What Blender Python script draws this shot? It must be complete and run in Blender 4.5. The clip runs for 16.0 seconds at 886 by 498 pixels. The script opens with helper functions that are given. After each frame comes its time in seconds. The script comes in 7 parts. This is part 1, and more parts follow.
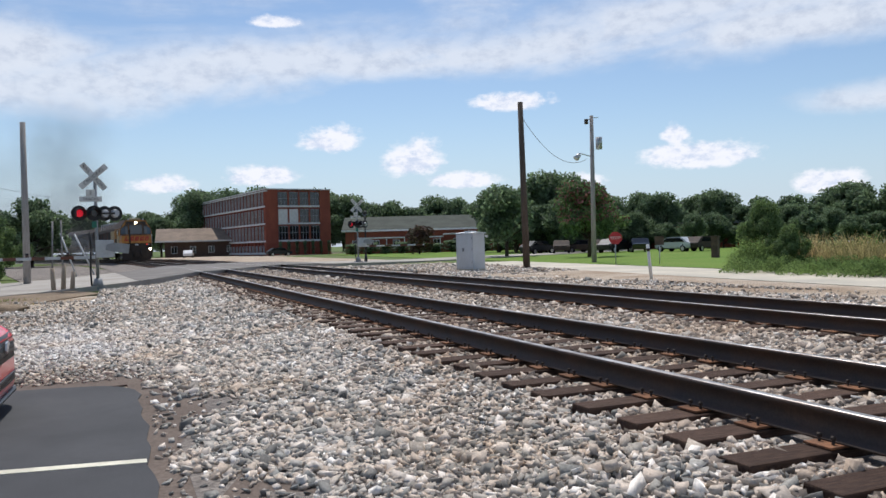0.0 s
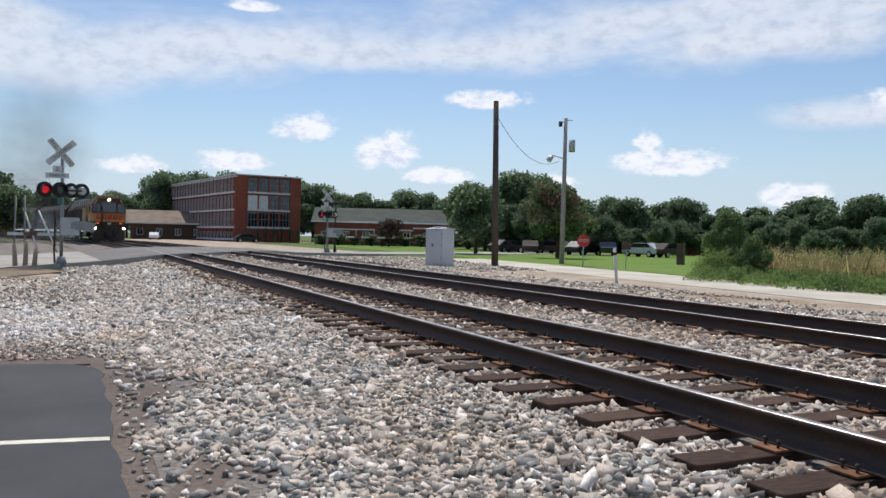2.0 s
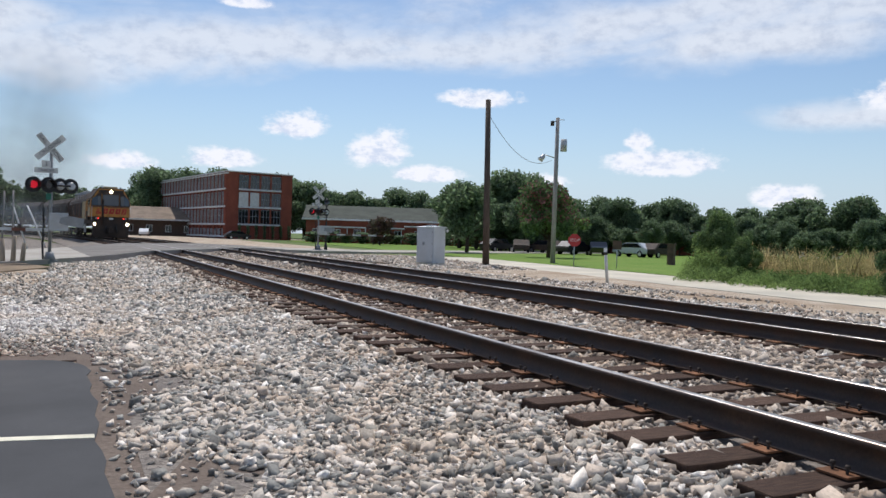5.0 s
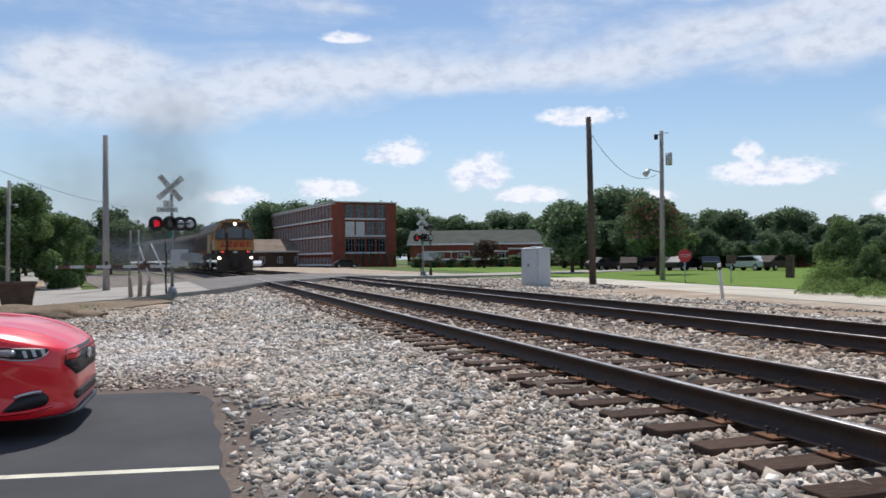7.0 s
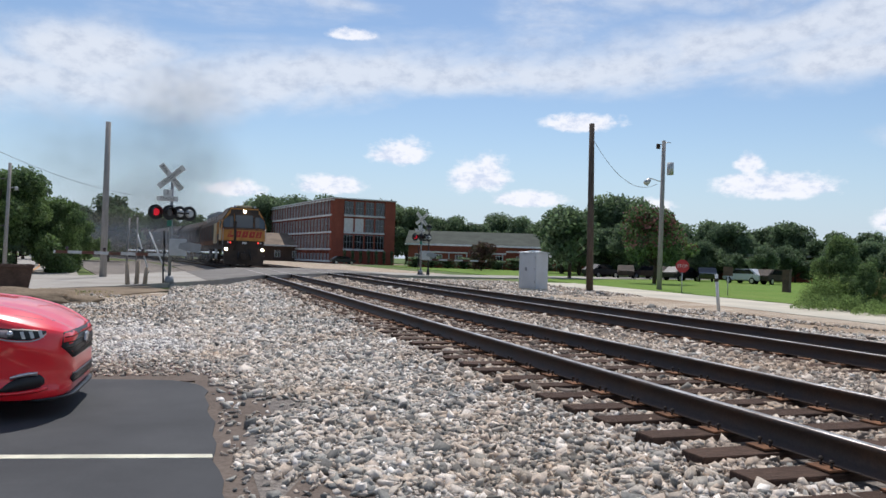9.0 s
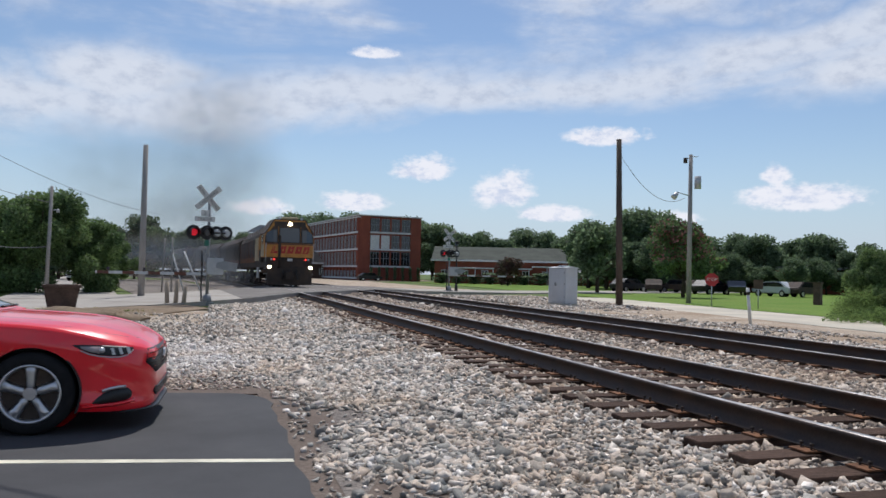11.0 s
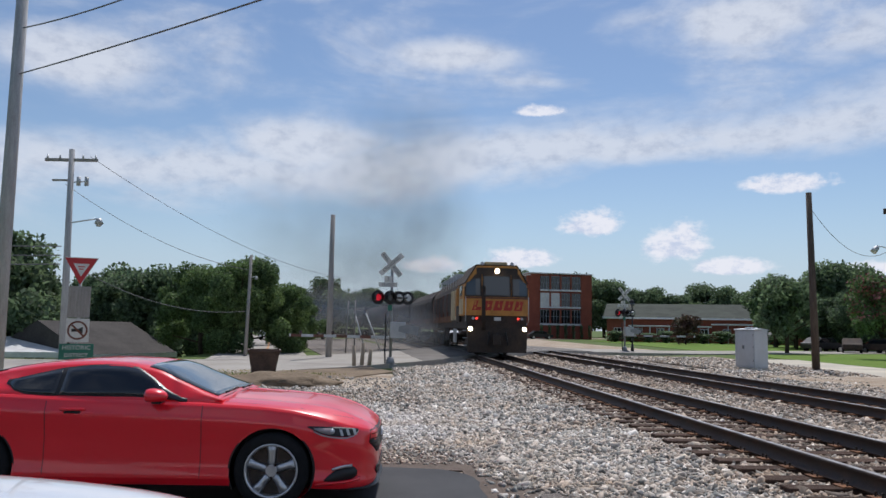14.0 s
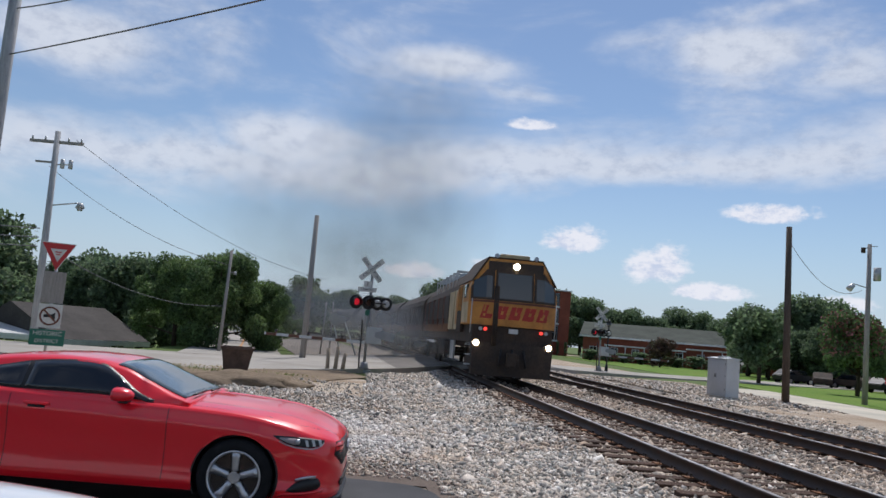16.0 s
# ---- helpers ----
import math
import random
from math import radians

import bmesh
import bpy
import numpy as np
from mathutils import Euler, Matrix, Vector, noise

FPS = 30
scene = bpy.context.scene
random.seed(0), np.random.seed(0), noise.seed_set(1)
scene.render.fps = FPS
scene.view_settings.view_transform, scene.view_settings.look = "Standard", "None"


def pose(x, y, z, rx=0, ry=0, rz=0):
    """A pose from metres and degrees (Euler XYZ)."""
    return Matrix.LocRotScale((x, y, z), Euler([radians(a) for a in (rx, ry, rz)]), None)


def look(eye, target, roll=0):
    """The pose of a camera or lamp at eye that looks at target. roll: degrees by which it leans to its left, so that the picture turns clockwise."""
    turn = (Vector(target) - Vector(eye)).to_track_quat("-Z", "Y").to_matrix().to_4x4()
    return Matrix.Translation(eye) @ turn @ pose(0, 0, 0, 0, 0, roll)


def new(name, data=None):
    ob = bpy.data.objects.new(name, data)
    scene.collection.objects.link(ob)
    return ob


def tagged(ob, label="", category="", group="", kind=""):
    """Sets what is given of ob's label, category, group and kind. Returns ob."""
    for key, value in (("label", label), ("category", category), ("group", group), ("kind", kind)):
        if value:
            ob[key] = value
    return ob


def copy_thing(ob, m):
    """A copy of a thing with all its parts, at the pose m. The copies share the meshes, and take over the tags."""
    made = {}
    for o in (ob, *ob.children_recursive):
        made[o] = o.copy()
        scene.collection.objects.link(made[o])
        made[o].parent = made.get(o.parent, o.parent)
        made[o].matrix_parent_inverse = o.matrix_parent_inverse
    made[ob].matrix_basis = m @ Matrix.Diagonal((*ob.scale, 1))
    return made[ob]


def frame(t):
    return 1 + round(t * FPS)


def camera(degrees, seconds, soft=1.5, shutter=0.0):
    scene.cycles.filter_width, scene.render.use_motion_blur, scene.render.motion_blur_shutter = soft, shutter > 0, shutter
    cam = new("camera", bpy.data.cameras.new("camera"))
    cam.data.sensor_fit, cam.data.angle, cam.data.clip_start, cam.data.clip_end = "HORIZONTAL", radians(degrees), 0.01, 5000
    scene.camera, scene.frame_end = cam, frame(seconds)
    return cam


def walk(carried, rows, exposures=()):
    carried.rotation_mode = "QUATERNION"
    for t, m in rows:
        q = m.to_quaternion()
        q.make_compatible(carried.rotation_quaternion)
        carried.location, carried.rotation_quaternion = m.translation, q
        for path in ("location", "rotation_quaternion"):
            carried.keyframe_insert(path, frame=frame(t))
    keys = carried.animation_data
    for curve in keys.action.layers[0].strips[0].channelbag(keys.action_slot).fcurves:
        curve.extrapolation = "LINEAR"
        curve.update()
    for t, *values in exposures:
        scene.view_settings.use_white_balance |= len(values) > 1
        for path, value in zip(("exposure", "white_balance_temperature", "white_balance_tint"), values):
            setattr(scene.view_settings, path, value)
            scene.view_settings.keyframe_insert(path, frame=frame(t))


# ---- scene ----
cam = camera(58.6, 16.0, shutter=0.5)
ROWS = [
    (0.0, 0.000, -0.000, 1.410, -22.69, -0.40, 1.56),
    (0.5, -0.008, -0.039, 1.419, -22.84, -0.30, 0.90),
    (1.0, -0.026, -0.073, 1.417, -23.20, -0.50, 0.28),
    (1.5, -0.046, -0.090, 1.412, -24.16, -0.69, -0.38),
    (2.0, -0.051, -0.098, 1.408, -24.90, -0.76, -1.23),
    (2.5, -0.050, -0.107, 1.408, -25.34, -0.76, -0.98),
    (3.0, -0.049, -0.126, 1.404, -25.73, -0.64, -0.52),
    (3.5, -0.053, -0.140, 1.397, -25.87, -0.48, -0.77),
    (6.0, -0.015, -0.000, 1.404, -24.70, -0.97, -2.57),
    (6.5, -0.036, 0.011, 1.405, -21.52, -0.50, -0.79),
    (7.0, -0.035, 0.012, 1.425, -18.02, 0.71, 0.59),
    (7.5, -0.020, 0.013, 1.410, -16.95, 0.60, 0.54),
    (8.0, -0.034, 0.011, 1.405, -17.14, -0.11, -0.01),
    (8.5, -0.056, -0.005, 1.410, -17.93, 0.19, -0.95),
    (9.0, -0.065, 0.003, 1.408, -18.21, 0.76, -1.78),
    (11.5, -0.599, -0.513, 1.443, -14.84, 1.84, -0.70),
    (12.0, -0.724, -0.614, 1.546, -9.61, 1.43, 0.04),
    (12.5, -0.841, -0.650, 1.627, -7.04, 4.16, 0.52),
    (13.0, -0.891, -0.667, 1.679, -5.02, 5.60, -0.99),
    (13.5, -0.878, -0.625, 1.701, -4.69, 5.52, -1.63),
    (14.0, -0.879, -0.584, 1.696, -4.27, 5.70, -1.06),
    (14.5, -0.864, -0.595, 1.685, -5.07, 5.64, -2.02),
    (15.0, -0.877, -0.607, 1.702, -5.39, 5.39, -3.94),
    (15.5, -0.901, -0.644, 1.734, -5.56, 5.77, -4.89),
    (16.0, -0.854, -0.620, 1.806, -5.94, 6.28, -4.88),
]
walk(cam, [(t, pose(x, y, z, 90 + pitch, roll, yaw)) for t, x, y, z, yaw, pitch, roll in ROWS],
     [(0.0, 0.0, 6250, 12.5), (9.0, 0.0, 6260, 12.5), (12.0, -0.19, 6200, 13.5), (16.0, -0.20, 6180, 13.5)])

# ---- world, sun ----
SUN_AZ, SUN_EL = 18.0, 58.0      # degrees from +y towards +x, and height


def build_world():
    """Clear summer sky with a broad cirrus band and fair-weather cumulus."""
    w = bpy.data.worlds.new("sky")
    scene.world = w
    w.use_nodes = True
    nt = w.node_tree
    nt.nodes.clear()
    N, L = nt.nodes.new, nt.links.new

    def math_node(op, a, b=None, c=None, clamp=False):
        n = N("ShaderNodeMath")
        n.operation, n.use_clamp = op, clamp
        for i, v in enumerate((a, b, c)):
            if v is None:
                continue
            if isinstance(v, (int, float)):
                n.inputs[i].default_value = v
            else:
                L(v, n.inputs[i])
        return n.outputs[0]

    sky = N("ShaderNodeTexSky")
    sky.sky_type, sky.sun_disc = "NISHITA", False
    sky.sun_elevation, sky.sun_rotation = radians(SUN_EL), radians(SUN_AZ)
    sky.air_density, sky.dust_density, sky.ozone_density = 1.1, 0.25, 2.4
    tc = N("ShaderNodeTexCoord")
    sep = N("ShaderNodeSeparateXYZ")
    L(tc.outputs["Generated"], sep.inputs[0])
    X, Y, Z = sep.outputs
    az = math_node("MULTIPLY", math_node("ARCTAN2", X, Y), 57.2958)
    el = math_node("MULTIPLY", math_node("ARCSINE", Z), 57.2958)

    def noise_tex(vec, scale, detail, rough=0.55, dist=0.0):
        n = N("ShaderNodeTexNoise")
        n.inputs["Scale"].default_value = scale
        n.inputs["Detail"].default_value = detail
        n.inputs["Roughness"].default_value = rough
        n.inputs["Distortion"].default_value = dist
        L(vec, n.inputs["Vector"])
        return n.outputs[0]

    comb = N("ShaderNodeCombineXYZ")
    L(math_node("MULTIPLY", az, 0.02), comb.inputs[0])
    L(math_node("MULTIPLY", el, 0.06), comb.inputs[1])
    streak = noise_tex(comb.outputs[0], 2.6, 6, 0.55, 0.4)
    comb2 = N("ShaderNodeCombineXYZ")
    L(math_node("MULTIPLY", az, 0.1), comb2.inputs[0])
    L(math_node("MULTIPLY", el, 0.16), comb2.inputs[1])
    puff = noise_tex(comb2.outputs[0], 2.2, 5, 0.6)
    fluff = noise_tex(comb2.outputs[0], 6.0, 4, 0.6)

    def smooth(v, lo, hi, a=0.0, b=1.0):
        n = N("ShaderNodeMapRange")
        n.interpolation_type = "SMOOTHSTEP"
        L(v, n.inputs[0])
        for i, k in enumerate((lo, hi, a, b)):
            n.inputs[1 + i].default_value = k
        return n.outputs[0]

    # cirrus: a broad band that climbs from 9 degrees high in the north to 18 in the east, plus thin veils higher up
    bow = math_node("ADD", el, math_node("MULTIPLY", az, -0.085))
    wob = math_node("ADD", bow, math_node("MULTIPLY", math_node("SUBTRACT", streak, 0.5), 9.0))
    band = math_node("MULTIPLY", smooth(wob, 8.6, 11.0), smooth(wob, 14.8, 11.8))
    band = math_node("MULTIPLY", band, smooth(puff, 0.18, 0.5, 0.55, 1.0))
    veil = math_node("MULTIPLY", smooth(streak, 0.44, 0.68), smooth(el, 12, 17))
    veil = math_node("MULTIPLY", veil, smooth(puff, 0.3, 0.6, 0.3, 1.0))
    cover = math_node("MAXIMUM", math_node("MULTIPLY", band, 0.85), math_node("MULTIPLY", veil, 0.8))
    # cumulus: (azimuth, height, half width, half height)
    curl = noise_tex(comb2.outputs[0], 15.0, 4, 0.6)
    cum = None
    for a, h, rx, ry in CUMULUS:
        dx = math_node("DIVIDE", math_node("SUBTRACT", az, a), rx)
        dy = math_node("DIVIDE", math_node("SUBTRACT", el, h), ry)
        flat = math_node("MAXIMUM", dy, math_node("MULTIPLY", dy, -1.7))
        r = math_node("SQRT", math_node("ADD", math_node("MULTIPLY", dx, dx), math_node("MULTIPLY", flat, flat)))
        r = math_node("ADD", r, math_node("MULTIPLY", math_node("SUBTRACT", puff, 0.5), -2.0))
        r = math_node("ADD", r, math_node("MULTIPLY", math_node("SUBTRACT", fluff, 0.5), -1.0))
        r = math_node("ADD", r, math_node("MULTIPLY", math_node("SUBTRACT", curl, 0.5), -0.55))
        heap = smooth(r, 1.42, 0.72, 0.0, 0.95)
        cum = heap if cum is None else math_node("MAXIMUM", cum, heap)
    # wide soft patches of thin cloud
    for a, h, rx, ry in PATCHES:
        dx = math_node("DIVIDE", math_node("SUBTRACT", az, a), rx)
        dy = math_node("DIVIDE", math_node("SUBTRACT", el, h), ry)
        r = math_node("SQRT", math_node("ADD", math_node("MULTIPLY", dx, dx), math_node("MULTIPLY", dy, dy)))
        r = math_node("ADD", r, math_node("MULTIPLY", math_node("SUBTRACT", streak, 0.5), -1.6))
        r = math_node("ADD", r, math_node("MULTIPLY", math_node("SUBTRACT", puff, 0.5), -0.9))
        cover = math_node("MAXIMUM", cover, smooth(r, 1.25, 0.25, 0.0, 0.9))
    haze = smooth(el, 10, -1, 0.0, 0.75)
    tint = N("ShaderNodeMix")
    tint.data_type = "RGBA"
    L(smooth(fluff, 0.25, 0.6), tint.inputs[0])
    tint.inputs[6].default_value = (CLOUD * 0.70, CLOUD * 0.76, CLOUD * 0.86, 1)
    tint.inputs[7].default_value = (CLOUD * 0.93, CLOUD * 0.98, CLOUD * 1.04, 1)
    scale = N("ShaderNodeVectorMath")
    scale.operation = "SCALE"
    L(sky.outputs[0], scale.inputs[0])
    scale.inputs["Scale"].default_value = SKY
    low = N("ShaderNodeMix")
    low.data_type = "RGBA"
    L(haze, low.inputs[0])
    L(scale.outputs[0], low.inputs[6])
    low.inputs[7].default_value = (0.47, 0.605, 0.80, 1)
    mix = N("ShaderNodeMix")
    mix.data_type = "RGBA"
    L(cover, mix.inputs[0])
    L(low.outputs[2], mix.inputs[6])
    L(tint.outputs[2], mix.inputs[7])
    white = N("ShaderNodeMix")
    white.data_type = "RGBA"
    L(smooth(math_node("ADD", math_node("MULTIPLY", fluff, 0.6), math_node("MULTIPLY", curl, 0.4)), 0.36, 0.56), white.inputs[0])
    white.inputs[6].default_value, white.inputs[7].default_value = (0.66, 0.73, 0.86, 1), (0.95, 0.955, 0.98, 1)
    full = N("ShaderNodeMix")
    full.data_type = "RGBA"
    L(cum, full.inputs[0])
    L(mix.outputs[2], full.inputs[6])
    L(white.outputs[2], full.inputs[7])
    bg = N("ShaderNodeBackground")
    L(full.outputs[2], bg.inputs[0])
    bg.inputs[1].default_value = 1.0
    out = N("ShaderNodeOutputWorld")
    L(bg.outputs[0], out.inputs[0])


SKY, CLOUD = 0.1, 0.84
CUMULUS = [(15.0, 7.4, 2.0, 0.95), (20.6, 5.9, 2.0, 1.3), (24.0, 4.4, 2.4, 0.6), (27.8, 9.9, 2.9, 0.75), (40.8, 5.5, 3.2, 1.0), (39.2, 7.0, 0.8, 0.7), (49.0, 3.2, 1.7, 0.8),
           (10.2, 5.0, 2.4, 0.7), (3.5, 4.4, 2.0, 0.7), (11.4, 15.6, 1.6, 0.45), (32.5, 4.1, 2.0, 0.6), (57.0, 9.5, 3.0, 1.2), (-45.0, 7.0, 5.0, 2.0), (80.0, 8.0, 6.0, 2.0)]
PATCHES = [(-6.0, 12.8, 7.0, 2.8), (-21.0, 17.2, 6.0, 2.4), (25.5, 20.8, 5.5, 1.9), (47.0, 13.6, 10.0, 1.8), (5.0, 19.5, 6.0, 1.5), (-40.0, 20.0, 12.0, 4.0), (60.0, 22.0, 14.0, 4.0), (54.0, 8.5, 6.0, 1.2)]
build_world()
sun = new("sun", bpy.data.lights.new("sun", "SUN"))
sun.data.energy, sun.data.angle, sun.data.color = 4.0, radians(0.55), (1.0, 0.95, 0.87)
sa, se = radians(SUN_AZ), radians(SUN_EL)
sun.matrix_basis = look((30 * math.sin(sa) * math.cos(se), 30 * math.cos(sa) * math.cos(se), 30 * math.sin(se)), (0, 0, 0))

# ---- materials ----


def material(name, base, rough=0.7, metal=0.0, vary=0.15, scale=8.0, fine=60.0, bump=0.2, other=None, spread=0.5, island=False, piece=False, depth=0.01, coat=0.0, streak=(1, 1, 1), thin=0.0):
    """A node material: base colour varied by coarse and fine noise towards `other`, with fine relief."""
    m = bpy.data.materials.new(name)
    m.use_nodes = True
    nt = m.node_tree
    N, L = nt.nodes.new, nt.links.new
    b = nt.nodes["Principled BSDF"]
    b.inputs["Roughness"].default_value = rough
    b.inputs["Metallic"].default_value = metal
    b.inputs["Coat Weight"].default_value = coat
    if rough >= 0.85:
        b.inputs["Specular IOR Level"].default_value = 0.15
    tc = N("ShaderNodeTexCoord")
    mp = N("ShaderNodeMapping")
    L(tc.outputs["Object"], mp.inputs[0])
    mp.inputs["Scale"].default_value = streak
    n1, n2 = N("ShaderNodeTexNoise"), N("ShaderNodeTexNoise")
    for n, s, d in ((n1, scale, 5), (n2, fine, 4)):
        n.inputs["Scale"].default_value = s
        n.inputs["Detail"].default_value = d
        n.inputs["Roughness"].default_value = 0.6
        L(mp.outputs[0], n.inputs["Vector"])
    r1 = N("ShaderNodeMapRange")
    L(n1.outputs[0], r1.inputs[0])
    r1.inputs[1].default_value, r1.inputs[2].default_value = 0.5 - spread * 0.3, 0.5 + spread * 0.3
    if other is None:
        other = tuple(c * (1 - 2 * vary) for c in base)
    mx = N("ShaderNodeMix")
    mx.data_type = "RGBA"
    L(r1.outputs[0], mx.inputs[0])
    mx.inputs[6].default_value, mx.inputs[7].default_value = (*base, 1), (*other, 1)
    val = N("ShaderNodeMapRange")
    L(n2.outputs[0], val.inputs[0])
    val.inputs[1].default_value, val.inputs[2].default_value = 0.25, 0.75
    val.inputs[3].default_value, val.inputs[4].default_value = 1 - vary, 1 + vary
    factor = val.outputs[0]
    if island or piece:
        src = N("ShaderNodeNewGeometry").outputs["Random Per Island"] if island else N("ShaderNodeObjectInfo").outputs["Random"]
        rr = N("ShaderNodeMapRange")
        L(src, rr.inputs[0])
        rr.inputs[3].default_value, rr.inputs[4].default_value = (0.5, 1.42) if island else (0.75, 1.2)
        mm = N("ShaderNodeMath")
        mm.operation = "MULTIPLY"
        L(factor, mm.inputs[0])
        L(rr.outputs[0], mm.inputs[1])
        factor = mm.outputs[0]
    sc = N("ShaderNodeVectorMath")
    sc.operation = "SCALE"
    L(mx.outputs[2], sc.inputs[0])
    L(factor, sc.inputs["Scale"])
    L(sc.outputs[0], b.inputs["Base Color"])
    if thin:
        tl, ms = N("ShaderNodeBsdfTranslucent"), N("ShaderNodeMixShader")
        L(sc.outputs[0], tl.inputs[0])
        ms.inputs[0].default_value = thin
        L(b.outputs[0], ms.inputs[1])
        L(tl.outputs[0], ms.inputs[2])
        L(ms.outputs[0], nt.nodes["Material Output"].inputs[0])
    if bump:
        bp = N("ShaderNodeBump")
        bp.inputs["Strength"].default_value, bp.inputs["Distance"].default_value = bump, depth
        L(n2.outputs[0], bp.inputs["Height"])
        L(bp.outputs[0], b.inputs["Normal"])
    return m


def glow(name, colour, strength):
    m = bpy.data.materials.new(name)
    m.use_nodes = True
    b = m.node_tree.nodes["Principled BSDF"]
    b.inputs["Base Color"].default_value = (*colour, 1)
    b.inputs["Emission Color"].default_value = (*colour, 1)
    b.inputs["Emission Strength"].default_value = strength
    return m


def glass(name, colour, rough=0.05):
    """Dark tinted glass that mirrors the sky."""
    m = bpy.data.materials.new(name)
    m.use_nodes = True
    b = m.node_tree.nodes["Principled BSDF"]
    b.inputs["Base Color"].default_value = (*colour, 1)
    b.inputs["Roughness"].default_value = rough
    b.inputs["IOR"].default_value = 1.52
    b.inputs["Specular IOR Level"].default_value = 0.7
    return m


def stone_material(name, stops):
    """Broken stone: each piece takes its own colour, with grain and dust."""
    m = bpy.data.materials.new(name)
    m.use_nodes = True
    nt = m.node_tree
    N, L = nt.nodes.new, nt.links.new
    b = nt.nodes["Principled BSDF"]
    b.inputs["Roughness"].default_value = 0.92
    b.inputs["Specular IOR Level"].default_value = 0.25
    ramp = N("ShaderNodeValToRGB")
    while len(ramp.color_ramp.elements) < len(stops):
        ramp.color_ramp.elements.new(0.5)
    for e, (p, c) in zip(ramp.color_ramp.elements, stops):
        e.position, e.color = p, (*c, 1)
    L(N("ShaderNodeNewGeometry").outputs["Random Per Island"], ramp.inputs[0])
    tc, n, big = N("ShaderNodeTexCoord"), N("ShaderNodeTexNoise"), N("ShaderNodeTexNoise")
    n.inputs["Scale"].default_value, n.inputs["Detail"].default_value = 55, 4
    big.inputs["Scale"].default_value, big.inputs["Detail"].default_value = 0.7, 4
    for q in (n, big):
        L(tc.outputs["Object"], q.inputs["Vector"])
    r = N("ShaderNodeMapRange")
    L(n.outputs[0], r.inputs[0])
    r.inputs[1].default_value, r.inputs[2].default_value, r.inputs[3].default_value, r.inputs[4].default_value = 0.25, 0.75, 0.75, 1.2
    s = N("ShaderNodeVectorMath")
    s.operation = "SCALE"
    L(ramp.outputs[0], s.inputs[0])
    L(r.outputs[0], s.inputs["Scale"])
    mx = N("ShaderNodeMix")
    mx.data_type, mx.blend_type = "RGBA", "MULTIPLY"
    rb = N("ShaderNodeMapRange")
    L(big.outputs[0], rb.inputs[0])
    rb.inputs[1].default_value, rb.inputs[2].default_value, rb.inputs[3].default_value, rb.inputs[4].default_value = 0.42, 0.66, 0.0, 0.7
    L(rb.outputs[0], mx.inputs[0])
    L(s.outputs[0], mx.inputs[6])
    mx.inputs[7].default_value = (0.86, 0.76, 0.66, 1)
    L(mx.outputs[2], b.inputs["Base Color"])
    bp = N("ShaderNodeBump")
    bp.inputs["Strength"].default_value, bp.inputs["Distance"].default_value = 0.5, 0.006
    L(n.outputs[0], bp.inputs["Height"])
    L(bp.outputs[0], b.inputs["Normal"])
    return m


def haze_material(name, colour, density):
    """Thin smoke: soft towards the puff's rim and broken by noise."""
    m = bpy.data.materials.new(name)
    m.use_nodes = True
    nt = m.node_tree
    N, L = nt.nodes.new, nt.links.new
    b = nt.nodes["Principled BSDF"]
    b.inputs["Base Color"].default_value = (*colour, 1)
    b.inputs["Roughness"].default_value = 1.0
    b.inputs["Specular IOR Level"].default_value = 0.0
    tc, mp, gr = N("ShaderNodeTexCoord"), N("ShaderNodeMapping"), N("ShaderNodeTexGradient")
    gr.gradient_type = "SPHERICAL"
    mp.inputs["Scale"].default_value = (1, 0, 1)
    L(tc.outputs["Object"], mp.inputs[0])
    L(mp.outputs[0], gr.inputs[0])
    n = N("ShaderNodeTexNoise")
    n.inputs["Scale"].default_value, n.inputs["Detail"].default_value = 1.7, 4
    L(tc.outputs["Object"], n.inputs["Vector"])
    r = N("ShaderNodeMapRange")
    L(n.outputs[0], r.inputs[0])
    r.inputs[1].default_value, r.inputs[2].default_value = 0.3, 0.7
    r.inputs[3].default_value, r.inputs[4].default_value = 0.45 * density, density
    s = N("ShaderNodeMapRange")
    s.interpolation_type = "SMOOTHSTEP"
    L(gr.outputs[1], s.inputs[0])
    s.inputs[1].default_value, s.inputs[2].default_value = 0.02, 0.85
    mm = N("ShaderNodeMath")
    mm.operation = "MULTIPLY"
    L(s.outputs[0], mm.inputs[0])
    L(r.outputs[0], mm.inputs[1])
    L(mm.outputs[0], b.inputs["Alpha"])
    return m


